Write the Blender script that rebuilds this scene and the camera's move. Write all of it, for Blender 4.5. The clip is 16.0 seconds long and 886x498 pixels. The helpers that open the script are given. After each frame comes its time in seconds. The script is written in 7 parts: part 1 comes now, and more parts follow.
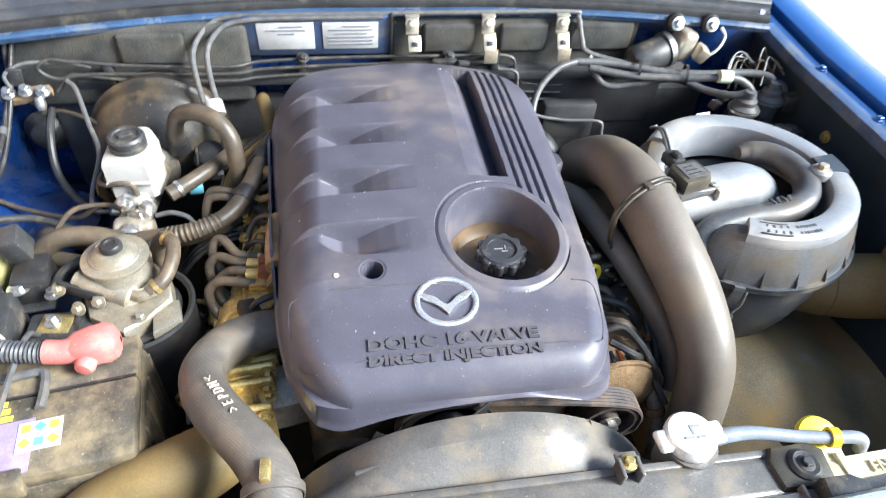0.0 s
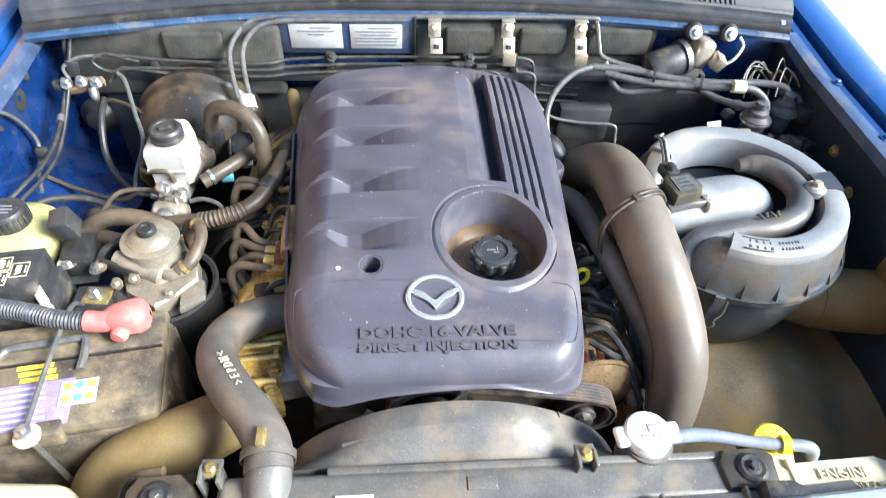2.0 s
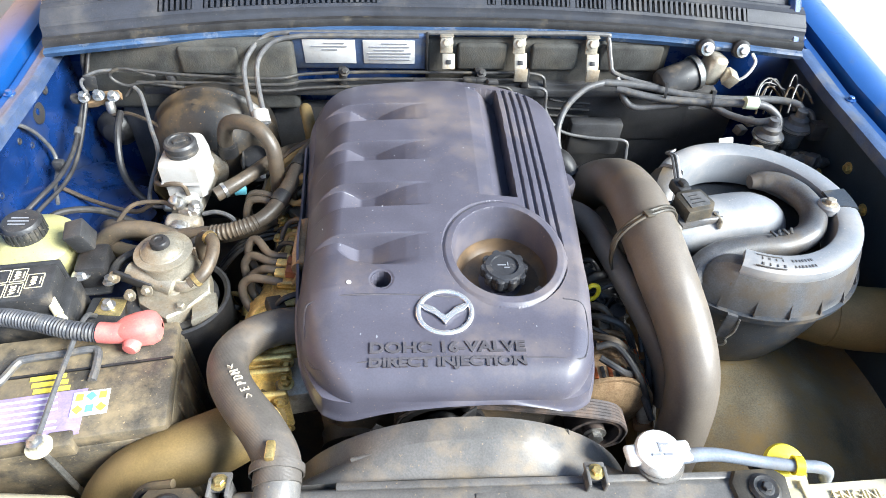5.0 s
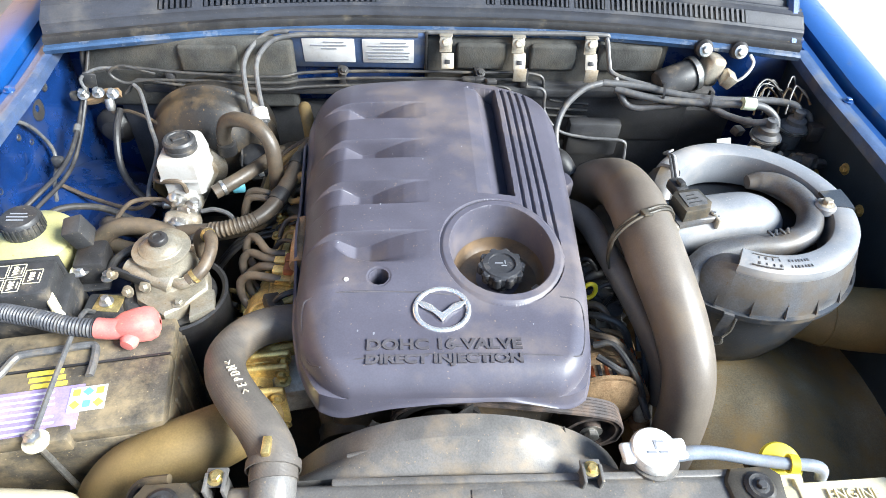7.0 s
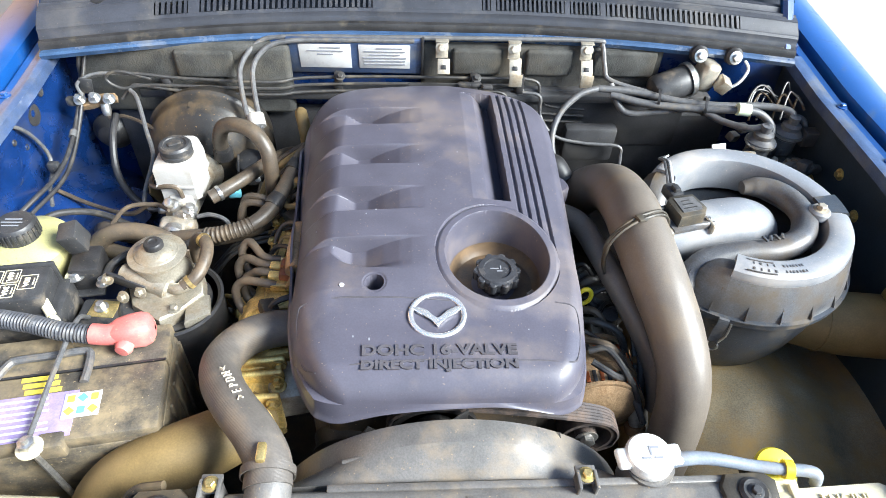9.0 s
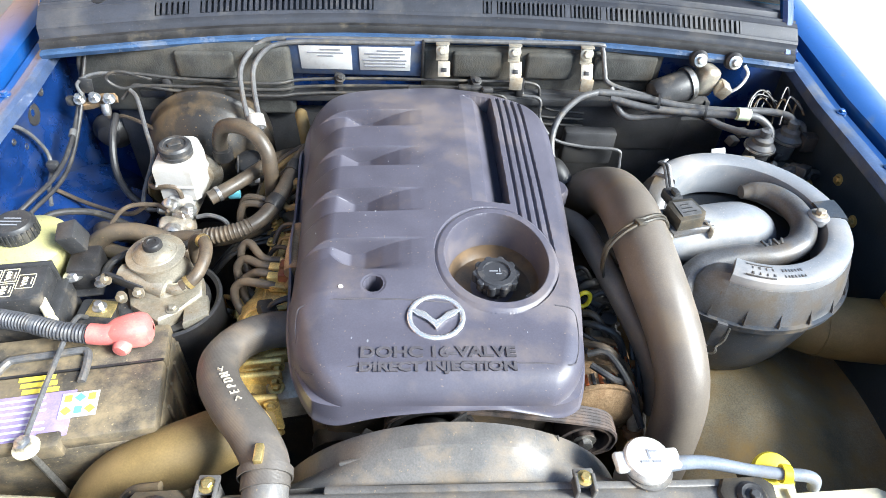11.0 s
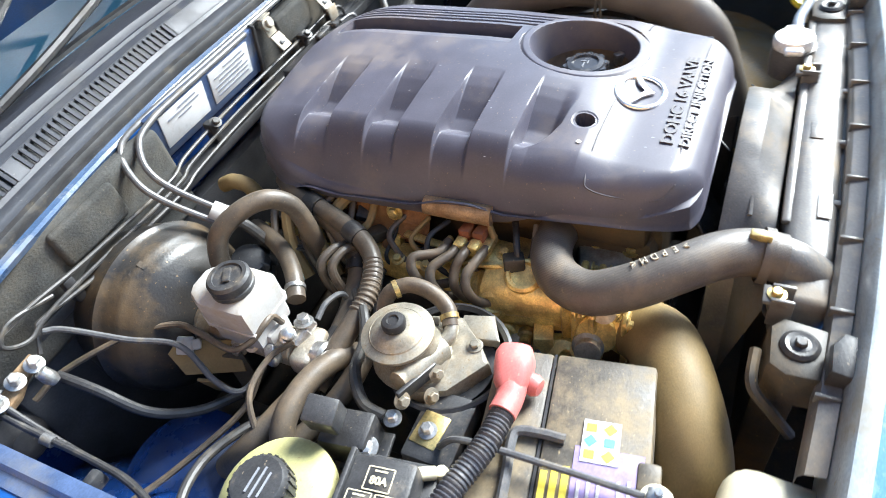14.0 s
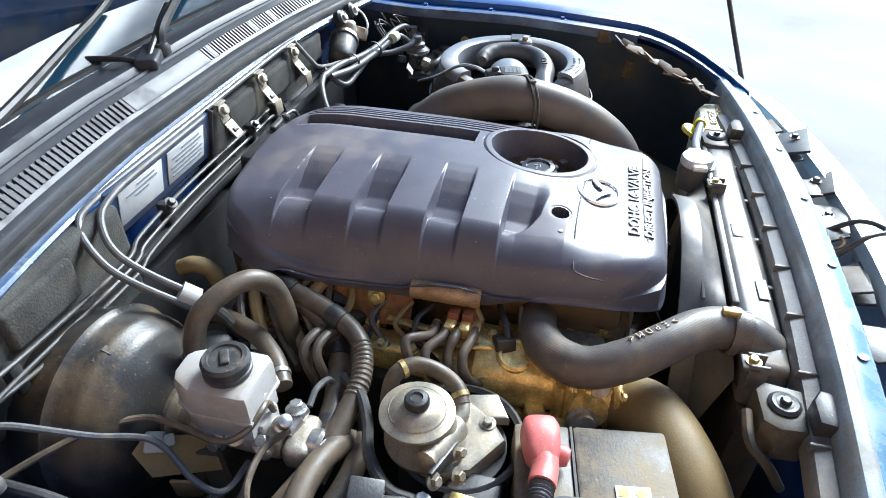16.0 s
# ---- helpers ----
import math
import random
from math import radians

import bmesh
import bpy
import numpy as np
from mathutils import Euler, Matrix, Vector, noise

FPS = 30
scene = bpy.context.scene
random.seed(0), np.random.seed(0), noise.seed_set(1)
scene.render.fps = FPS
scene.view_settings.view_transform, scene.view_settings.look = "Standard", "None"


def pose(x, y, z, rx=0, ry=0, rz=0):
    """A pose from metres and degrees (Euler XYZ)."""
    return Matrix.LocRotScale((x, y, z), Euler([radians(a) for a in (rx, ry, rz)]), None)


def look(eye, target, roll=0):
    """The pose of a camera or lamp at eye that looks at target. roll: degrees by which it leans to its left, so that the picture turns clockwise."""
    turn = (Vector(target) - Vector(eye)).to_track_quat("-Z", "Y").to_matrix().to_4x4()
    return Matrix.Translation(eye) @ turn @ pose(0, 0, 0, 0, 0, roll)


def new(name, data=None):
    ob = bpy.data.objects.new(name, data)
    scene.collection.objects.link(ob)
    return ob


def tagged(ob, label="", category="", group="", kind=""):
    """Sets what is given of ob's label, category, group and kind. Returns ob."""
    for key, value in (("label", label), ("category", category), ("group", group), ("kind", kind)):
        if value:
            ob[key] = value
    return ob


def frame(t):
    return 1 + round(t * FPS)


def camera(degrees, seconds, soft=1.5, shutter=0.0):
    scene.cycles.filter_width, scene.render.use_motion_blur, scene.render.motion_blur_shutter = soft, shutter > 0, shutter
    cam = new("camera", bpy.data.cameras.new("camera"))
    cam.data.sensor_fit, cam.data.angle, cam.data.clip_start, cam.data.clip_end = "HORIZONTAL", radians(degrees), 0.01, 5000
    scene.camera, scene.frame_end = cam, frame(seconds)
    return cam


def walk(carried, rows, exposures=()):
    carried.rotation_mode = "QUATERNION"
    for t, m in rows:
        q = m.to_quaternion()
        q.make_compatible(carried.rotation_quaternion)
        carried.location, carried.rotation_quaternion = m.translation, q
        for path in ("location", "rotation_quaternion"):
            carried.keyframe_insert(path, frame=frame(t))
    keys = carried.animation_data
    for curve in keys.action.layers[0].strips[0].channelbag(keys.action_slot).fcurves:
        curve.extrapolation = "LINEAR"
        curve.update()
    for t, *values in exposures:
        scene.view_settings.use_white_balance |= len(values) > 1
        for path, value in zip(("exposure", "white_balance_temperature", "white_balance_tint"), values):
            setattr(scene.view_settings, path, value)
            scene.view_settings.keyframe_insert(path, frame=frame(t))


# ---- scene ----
cam = camera(70.2, 16.0, soft=0.8, shutter=0.5)
PATH = [
    (0, (-0.11, 0.027, 1.559), (0.192, 1.436, 0.173), 4.8),
    (0.5, (-0.079, 0.053, 1.554), (0.117, 1.395, 0.084), 4.4),
    (1, (-0.055, 0.041, 1.568), (0.095, 1.382, 0.092), 3.8),
    (1.5, (-0.041, 0.013, 1.601), (0.146, 1.299, 0.081), 5.2),
    (2, (-0.049, -0.011, 1.635), (0.103, 1.363, 0.19), 3.6),
    (2.5, (-0.054, -0.013, 1.639), (0.091, 1.403, 0.234), 3.3),
    (3, (-0.051, -0.007, 1.637), (0.081, 1.405, 0.226), 3.2),
    (3.5, (-0.05, -0.005, 1.637), (0.075, 1.398, 0.217), 3.1),
    (4, (-0.051, -0.006, 1.639), (0.069, 1.394, 0.215), 3.0),
    (6.5, (-0.046, -0.014, 1.638), (0.076, 1.397, 0.225), 3.2),
    (7, (-0.047, -0.015, 1.637), (0.075, 1.392, 0.221), 3.4),
    (7.5, (-0.046, -0.016, 1.638), (0.08, 1.394, 0.226), 3.5),
    (8, (-0.046, -0.013, 1.639), (0.081, 1.394, 0.223), 3.5),
    (8.5, (-0.044, -0.014, 1.639), (0.084, 1.398, 0.229), 3.5),
    (11, (-0.045, -0.015, 1.638), (0.089, 1.408, 0.238), 4.1),
    (11.5, (-0.044, -0.012, 1.635), (0.124, 1.428, 0.257), 4.5),
    (12, (-0.074, 0.036, 1.564), (0.202, 1.424, 0.15), 6.0),
    (12.1, (-0.083, 0.054, 1.554), (0.233, 1.422, 0.13), 4.4),
    (12.5, (-0.233, 0.071, 1.539), (0.193, 1.391, 0.098), -1.6),
    (13, (-0.409, 0.157, 1.545), (0.272, 1.369, 0.107), -9.2),
    (13.5, (-0.562, 0.291, 1.529), (0.342, 1.356, 0.098), -14.7),
    (14, (-0.73, 0.363, 1.505), (0.422, 1.163, 0.079), -14.5),
    (14.5, (-0.792, 0.449, 1.488), (0.616, 1.054, 0.204), -6.7),
    (15, (-0.819, 0.516, 1.489), (0.685, 0.939, 0.24), -0.5),
    (15.5, (-0.847, 0.545, 1.509), (0.698, 0.923, 0.297), -0.2),
    (16, (-0.838, 0.545, 1.504), (0.721, 0.908, 0.304), 0.3),
]
EXPOSURES = [(0.0, 2.66, 5930, 4), (12.0, 2.66, 5930, 4), (13.2, 2.68, 5800, 4), (14.0, 2.75, 5850, 4), (14.6, 2.5, 5750, 4), (15.1, 2.45, 5650, 4), (15.5, 2.35, 5600, 3), (16.0, 2.2, 5500, 3)]
walk(cam, [(t, look(eye, target, roll)) for t, eye, target, roll in PATH], EXPOSURES)

# ---- light ----
SUN_EL, SUN_AZ = 34.0, 114.0         # a sun spread wide by haze on the passenger side
world = bpy.data.worlds.new("sky")
scene.world = world
world.use_nodes = True
wn = world.node_tree
sky = wn.nodes.new("ShaderNodeTexSky")
sky.sky_type, sky.sun_disc = "NISHITA", False
sky.sun_elevation, sky.sun_rotation = radians(SUN_EL), radians(SUN_AZ)
wn.links.new(sky.outputs[0], wn.nodes["Background"].inputs[0])
wn.nodes["Background"].inputs[1].default_value = 0.048
sun = new("sun", bpy.data.lights.new("sun", "SUN"))
sun.data.energy, sun.data.angle, sun.data.color = 2.35, radians(28), (1.0, 0.96, 0.90)
sd = Vector((math.sin(radians(SUN_AZ)) * math.cos(radians(SUN_EL)), math.cos(radians(SUN_AZ)) * math.cos(radians(SUN_EL)), math.sin(radians(SUN_EL))))
sun.matrix_world = look(sd * 20, (0, 0, 0))


# ---- materials ----
def mat(name, base, rough=0.5, metal=0.0, vary=0.35, scale=60.0, dust=None, dust_amount=0.0, dust_scale=14.0, bump=0.15, bump_scale=350.0, coat=0.0, spec=0.5, trans=0.0, speck=0.0, rand=0.0):
    """A worn surface: base colour with grain, a layer of patchy dust, specks, fine relief."""
    m = bpy.data.materials.new(name)
    m.use_nodes = True
    nt = m.node_tree
    p = nt.nodes["Principled BSDF"]
    tc = nt.nodes.new("ShaderNodeTexCoord")

    def noise_tex(sc, detail=4.0, r=0.55):
        n = nt.nodes.new("ShaderNodeTexNoise")
        n.inputs["Scale"].default_value, n.inputs["Detail"].default_value, n.inputs["Roughness"].default_value = sc, detail, r
        nt.links.new(tc.outputs["Object"], n.inputs["Vector"])
        return n.outputs["Fac"]

    def ramp(fac, lo, hi):
        r = nt.nodes.new("ShaderNodeMapRange")
        r.inputs[1].default_value, r.inputs[2].default_value = lo, hi
        r.clamp = True
        nt.links.new(fac, r.inputs[0])
        return r.outputs[0]

    def mix(fac, a, b):
        x = nt.nodes.new("ShaderNodeMix")
        x.data_type = "RGBA"
        nt.links.new(fac, x.inputs[0])
        for s_, v in ((x.inputs[6], a), (x.inputs[7], b)):
            if isinstance(v, tuple):
                s_.default_value = (*v, 1)
            else:
                nt.links.new(v, s_)
        return x.outputs[2]

    dark = tuple(c * (1 - vary) for c in base)
    light = tuple(min(1, c * (1 + vary)) for c in base)
    col = mix(ramp(noise_tex(scale), 0.3, 0.7), dark, light)
    grain = nt.nodes.new("ShaderNodeMix")
    grain.data_type, grain.blend_type = "RGBA", "MULTIPLY"
    grain.inputs[0].default_value = 1.0
    gr = nt.nodes.new("ShaderNodeMapRange")
    gr.inputs[1].default_value, gr.inputs[2].default_value, gr.inputs[3].default_value, gr.inputs[4].default_value = 0.35, 0.65, 1 - 0.45 * vary, 1 + 0.45 * vary
    nt.links.new(noise_tex(420.0, 2.0), gr.inputs[0])
    nt.links.new(col, grain.inputs[6])
    nt.links.new(gr.outputs[0], grain.inputs[7])
    col = grain.outputs[2]
    if rand:
        oi = nt.nodes.new("ShaderNodeObjectInfo")
        col = mix(ramp(oi.outputs["Random"], 0.0, 1.0 / rand), col, tuple(c * 0.6 for c in base))
    rgh = None
    if dust:
        f = ramp(noise_tex(dust_scale, 6.0, 0.65), 0.62 - 0.5 * dust_amount, 0.82 - 0.25 * dust_amount)
        col = mix(f, col, dust)
        rr = nt.nodes.new("ShaderNodeMapRange")
        rr.inputs[3].default_value, rr.inputs[4].default_value = rough, min(1.0, rough + 0.35)
        nt.links.new(f, rr.inputs[0])
        rgh = rr.outputs[0]
    if speck:
        col = mix(ramp(noise_tex(240.0, 1.0), 0.74 - 0.06 * speck, 0.77), col, dust or (0.5, 0.45, 0.4))
    nt.links.new(col, p.inputs["Base Color"])
    p.inputs["Roughness"].default_value, p.inputs["Metallic"].default_value = rough, metal
    p.inputs["Coat Weight"].default_value, p.inputs["Specular IOR Level"].default_value = coat, spec
    p.inputs["Coat Roughness"].default_value = 0.08
    p.inputs["Transmission Weight"].default_value = trans
    if rgh:
        nt.links.new(rgh, p.inputs["Roughness"])
    if bump:
        b = nt.nodes.new("ShaderNodeBump")
        b.inputs["Strength"].default_value, b.inputs["Distance"].default_value = bump, 0.002
        nt.links.new(noise_tex(bump_scale, 3.0), b.inputs["Height"])
        nt.links.new(b.outputs[0], p.inputs["Normal"])
    return m


DUST = (0.20, 0.14, 0.07)
M_COVER = mat("cover_plastic", (0.080, 0.077, 0.102), 0.42, 0, 0.12, 20, (0.17, 0.14, 0.128), 0.20, 7, 0.06, 900, speck=0.35, spec=0.55)
M_TEXT = mat("raised_letter", (0.075, 0.07, 0.08), 0.5, 0, 0.2, 60)
M_BLACK = mat("black_plastic", (0.028, 0.027, 0.028), 0.42, 0, 0.4, 40, (0.10, 0.085, 0.06), 0.08, 30, speck=0.3)
M_BOX = mat("dusty_black_plastic", (0.036, 0.036, 0.038), 0.45, 0, 0.35, 40, (0.20, 0.165, 0.12), 0.2, 22, speck=0.3)
M_HOSE = mat("rubber_hose", (0.105, 0.094, 0.084), 0.40, 0, 0.15, 40, (0.18, 0.14, 0.10), 0.25, 20, 0.15, 700, speck=0.3)
_nt = M_HOSE.node_tree
_wave = _nt.nodes.new("ShaderNodeTexWave")
_wave.inputs["Scale"].default_value, _wave.inputs["Distortion"].default_value = 130.0, 1.5
_wave.bands_direction = "DIAGONAL"
_tc = _nt.nodes.new("ShaderNodeTexCoord")
_nt.links.new(_tc.outputs["Object"], _wave.inputs["Vector"])
_b2 = _nt.nodes.new("ShaderNodeBump")
_b2.inputs["Strength"].default_value, _b2.inputs["Distance"].default_value = 0.10, 0.001
_nt.links.new(_wave.outputs["Fac"], _b2.inputs["Height"])
_p = _nt.nodes["Principled BSDF"]
_nt.links.new(_p.inputs["Normal"].links[0].from_socket, _b2.inputs["Normal"])
_nt.links.new(_b2.outputs[0], _p.inputs["Normal"])
M_DUCT = mat("duct_plastic", (0.142, 0.122, 0.102), 0.42, 0, 0.15, 18, (0.20, 0.155, 0.105), 0.22, 12, 0.08, 600, speck=0.6)
M_PIPE = mat("brown_rubber", (0.215, 0.150, 0.058), 0.58, 0, 0.2, 25, (0.23, 0.16, 0.07), 0.35, 14, 0.12, 500, speck=0.4)
M_LINE = mat("grey_line", (0.105, 0.105, 0.108), 0.42, 0.1, 0.25, 80, (0.15, 0.12, 0.08), 0.16, 40)
M_DLINE = mat("dark_line", (0.040, 0.038, 0.037), 0.45, 0, 0.25, 80, (0.13, 0.11, 0.08), 0.2, 30)
M_ALU = mat("cast_aluminium", (0.46, 0.42, 0.35), 0.42, 0.6, 0.22, 60, (0.24, 0.165, 0.085), 0.33, 25, 0.22, 260)
# yellowed alloy, saturation raised to carry warm bounced light
M_GOLD = mat("warm_lit_yellowed_alloy", (0.86, 0.60, 0.22), 0.34, 0.55, 0.3, 60, (0.46, 0.28, 0.09), 0.22, 25, 0.35, 240)
M_ZINC = mat("yellow_zinc", (0.62, 0.48, 0.20), 0.35, 0.8, 0.3, 80, DUST, 0.25, 30)
M_STEEL = mat("bright_steel", (0.55, 0.54, 0.52), 0.32, 0.9, 0.25, 90, DUST, 0.2, 30)
M_CHROME = mat("chrome", (0.95, 0.95, 0.95), 0.22, 0.8, 0.06, 60, bump=0)
M_WORN = mat("worn_chrome", (0.86, 0.85, 0.82), 0.34, 0.35, 0.12, 120, DUST, 0.06, 40)
M_BLUE = mat("blue_paint", (0.010, 0.062, 0.235), 0.28, 0, 0.15, 6, (0.05, 0.09, 0.18), 0.10, 30, 0.03, 300, coat=0.6)
# body blue lightened to cyan, the sky's highlight put into the base
M_CROSS = mat("sky_lit_blue_paint", (0.08, 0.20, 0.31), 0.24, 0, 0.25, 14, (0.22, 0.26, 0.28), 0.25, 20, 0.05, 300, coat=1.0, speck=0.4)
M_CROSSIN = mat("dusty_crossmember_paint", (0.24, 0.28, 0.31), 0.35, 0, 0.3, 14, (0.20, 0.17, 0.12), 0.28, 18, 0.06, 300, coat=0.4, speck=0.5)
M_BAY = mat("dusty_blue_paint", (0.006, 0.026, 0.115), 0.26, 0, 0.3, 14, (0.045, 0.055, 0.08), 0.2, 9, 0.05, 300, coat=0.8, speck=0.4)
M_FELT = mat("felt_insulation", (0.058, 0.058, 0.055), 0.9, 0, 0.35, 22, (0.10, 0.088, 0.068), 0.27, 10, 0.5, 300, spec=0.2, speck=0.4)
M_DARKBAY = mat("dirty_dark_panel", (0.040, 0.034, 0.028), 0.55, 0, 0.4, 16, (0.17, 0.112, 0.055), 0.36, 9, 0.2, 200, speck=0.4)
M_MUD = mat("muddy_liner", (0.26, 0.21, 0.13), 0.45, 0, 0.4, 11, (0.36, 0.225, 0.075), 0.42, 13, 0.2, 250, speck=0.8)
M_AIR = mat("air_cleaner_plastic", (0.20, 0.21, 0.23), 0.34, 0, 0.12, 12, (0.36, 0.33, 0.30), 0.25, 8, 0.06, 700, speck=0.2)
# same plastic as the lid: bases darkened for shade, with real dust on top
M_AIRSIDE = mat("shaded_streaked_air_plastic", (0.090, 0.093, 0.102), 0.32, 0, 0.4, 16, (0.095, 0.070, 0.042), 0.42, 18, 0.1, 500, speck=0.6)
M_AIRLOW = mat("shaded_dusty_air_plastic", (0.036, 0.041, 0.050), 0.38, 0, 0.35, 14, (0.15, 0.118, 0.078), 0.30, 18, 0.12, 400, speck=0.6)
M_WHITE = mat("aged_white_plastic", (0.40, 0.39, 0.375), 0.35, 0, 0.08, 30, (0.32, 0.25, 0.16), 0.25, 18, 0.05)
M_CREAM = mat("cream_tank_plastic", (0.68, 0.62, 0.44), 0.4, 0, 0.1, 20, (0.42, 0.33, 0.18), 0.2, 14, 0.06)
M_YELLOW = mat("yellowed_plastic", (0.45, 0.42, 0.19), 0.30, 0, 0.15, 20, (0.32, 0.25, 0.11), 0.24, 16, 0.06, speck=0.5)
M_CAPYEL = mat("yellow_cap_plastic", (0.75, 0.60, 0.03), 0.35, 0, 0.1, 40)
M_RED = mat("faded_red_rubber", (0.60, 0.165, 0.15), 0.4, 0, 0.15, 30, (0.50, 0.28, 0.22), 0.25, 30, 0.08, speck=0.4)
M_GREYTANK = mat("grey_tank_plastic", (0.130, 0.125, 0.120), 0.32, 0, 0.25, 18, (0.25, 0.20, 0.14), 0.28, 17, 0.1, 400, speck=0.7)
M_BATT = mat("dusty_battery_case", (0.080, 0.070, 0.056), 0.5, 0, 0.35, 30, (0.29, 0.225, 0.13), 0.44, 22, 0.2, 300, speck=0.7)
M_PAPER = mat("label_paper", (0.60, 0.60, 0.60), 0.4, 0, 0.06, 40, (0.42, 0.40, 0.38), 0.15, 30, 0)
M_INK = mat("print_grey", (0.24, 0.25, 0.28), 0.5, 0, 0.1, 60, bump=0)
M_PURPLE = mat("print_purple", (0.30, 0.24, 0.45), 0.35, 0, 0.2, 40, (0.4, 0.33, 0.25), 0.2, 20, 0)
M_LYELLOW = mat("print_yellow", (0.80, 0.66, 0.08), 0.35, 0, 0.12, 40, bump=0)
M_CYAN = mat("print_cyan", (0.15, 0.45, 0.55), 0.35, 0, 0.1, 40, bump=0)
M_GROUND = mat("pale_concrete", (0.36, 0.35, 0.335), 0.85, 0, 0.12, 1.2, (0.28, 0.27, 0.255), 0.2, 0.6, 0.3, 40, spec=0.3)
M_SILVER = mat("silver_trim", (0.60, 0.62, 0.62), 0.3, 0.4, 0.1, 30, DUST, 0.1, 20)
M_RUST = mat("rusty_iron", (0.23, 0.105, 0.045), 0.75, 0.2, 0.4, 50, (0.28, 0.17, 0.08), 0.4, 25, 0.4, 260)
M_COPPER = mat("copper_winding", (0.50, 0.14, 0.05), 0.4, 0.8, 0.3, 90)
M_BELT = mat("belt_rubber", (0.05, 0.042, 0.042), 0.6, 0, 0.3, 60, (0.16, 0.11, 0.08), 0.3, 30)
M_TYRE = mat("tyre_rubber", (0.02, 0.02, 0.02), 0.8)
M_DASH = mat("dark_cabin", (0.03, 0.03, 0.035), 0.7)
M_GLASS = mat("windscreen_glass", (0.016, 0.045, 0.075), 0.03, 0, 0.2, 5, bump=0, spec=0.6, coat=0.3)
M_COWL = mat("weathered_cowl_plastic", (0.034, 0.037, 0.048), 0.46, 0, 0.2, 25, (0.085, 0.082, 0.082), 0.18, 12, 0.15, 500, speck=0.3)
M_BOOST = mat("muddy_black_steel", (0.028, 0.026, 0.024), 0.38, 0, 0.3, 14, (0.17, 0.112, 0.050), 0.33, 8, 0.15, 300, speck=0.5)
M_RAIL = mat("dusty_rail_paint", (0.055, 0.085, 0.17), 0.3, 0, 0.3, 25, (0.15, 0.15, 0.15), 0.25, 18, 0.05, 300, coat=0.8)
M_PRINT = mat("pale_print", (0.48, 0.43, 0.34), 0.5, 0, 0.25, 90, bump=0)
M_SUPPORT = mat("brown_dusty_plastic", (0.045, 0.040, 0.032), 0.5, 0, 0.3, 20, (0.15, 0.11, 0.06), 0.28, 14, 0.15, 400, speck=0.4)
M_SLEEVE = mat("brown_grey_rubber_sleeve", (0.085, 0.066, 0.048), 0.42, 0, 0.25, 60, (0.18, 0.13, 0.08), 0.3, 25)
M_REDBROWN = mat("red_brown_plastic", (0.19, 0.055, 0.025), 0.42, 0, 0.25, 40, (0.20, 0.12, 0.06), 0.25, 25)
M_PALEHOSE = mat("pale_grey_hose", (0.22, 0.25, 0.30), 0.35, 0, 0.15, 50, (0.25, 0.22, 0.17), 0.2, 30)
M_WELL = mat("oil_stained_plastic", (0.075, 0.056, 0.042), 0.30, 0, 0.35, 30, (0.20, 0.125, 0.06), 0.36, 16, 0.1, 400)
M_CORR = mat("corrugated_sleeve", (0.060, 0.062, 0.072), 0.42, 0, 0.2, 60, (0.16, 0.14, 0.11), 0.15, 30)
M_TANALLOY = mat("tan_stained_alloy", (0.34, 0.23, 0.13), 0.5, 0.35, 0.35, 50, (0.26, 0.15, 0.07), 0.3, 30, 0.4, 260)
M_CAPBLK = mat("glossy_cap_plastic", (0.045, 0.046, 0.052), 0.25, 0, 0.2, 40, (0.14, 0.12, 0.10), 0.15, 40, 0.05)
M_LOOM = mat("dusty_brown_rubber", (0.082, 0.066, 0.050), 0.42, 0, 0.25, 30, (0.17, 0.12, 0.07), 0.3, 18, 0.15, 400, speck=0.5)
M_FILTER = mat("dirty_filter_alloy", (0.34, 0.31, 0.25), 0.36, 0.5, 0.25, 45, (0.26, 0.185, 0.095), 0.28, 22, 0.08, 260, speck=0.6)
# body blue greyed to hold reflected sky, with dust patches over it
M_FLANGE = mat("sky_paled_blue_paint", (0.045, 0.085, 0.17), 0.22, 0, 0.25, 20, (0.20, 0.20, 0.20), 0.2, 14, 0.04, 300, coat=1.0)
# body blue in a darker copy that holds the underside's shade
M_UNDER = mat("shaded_bonnet_paint", (0.006, 0.022, 0.075), 0.35, 0, 0.3, 10, (0.07, 0.06, 0.035), 0.25, 6, 0.05, 300, coat=0.5)
M_BULK = mat("dark_grey_bulkhead", (0.045, 0.045, 0.048), 0.5, 0, 0.35, 18, (0.075, 0.066, 0.054), 0.26, 8, 0.15, 240, speck=0.4)
# ochre of the added wall, chosen for the warm light it bounces
M_OCHRE = mat("ochre_bounce_wall", (0.40, 0.235, 0.11), 0.8, 0, 0.25, 3.0, (0.30, 0.19, 0.10), 0.3, 1.5, 0.3, 60, spec=0.3)
M_TORN = mat("torn_brown_liner", (0.095, 0.062, 0.030), 0.6, 0, 0.4, 30, (0.24, 0.17, 0.09), 0.25, 20, 0.3, 200, speck=0.5)
# blue-black copy of the bay paint: the passenger side's shade in the base
M_WINGIN = mat("shaded_inner_wing", (0.026, 0.038, 0.055), 0.34, 0, 0.3, 12, (0.075, 0.068, 0.055), 0.2, 9, 0.08, 240, coat=0.3, speck=0.4)
M_GREENW = mat("pale_green_plastic", (0.60, 0.68, 0.50), 0.4, 0, 0.05, 30)


# ---- builders ----
def thing(name, base, label, category, group="", kind=""):
    ob = new(name)
    ob.empty_display_size = 0.02
    ob.matrix_basis = Matrix.Translation(base)
    return tagged(ob, label, category, group, kind)


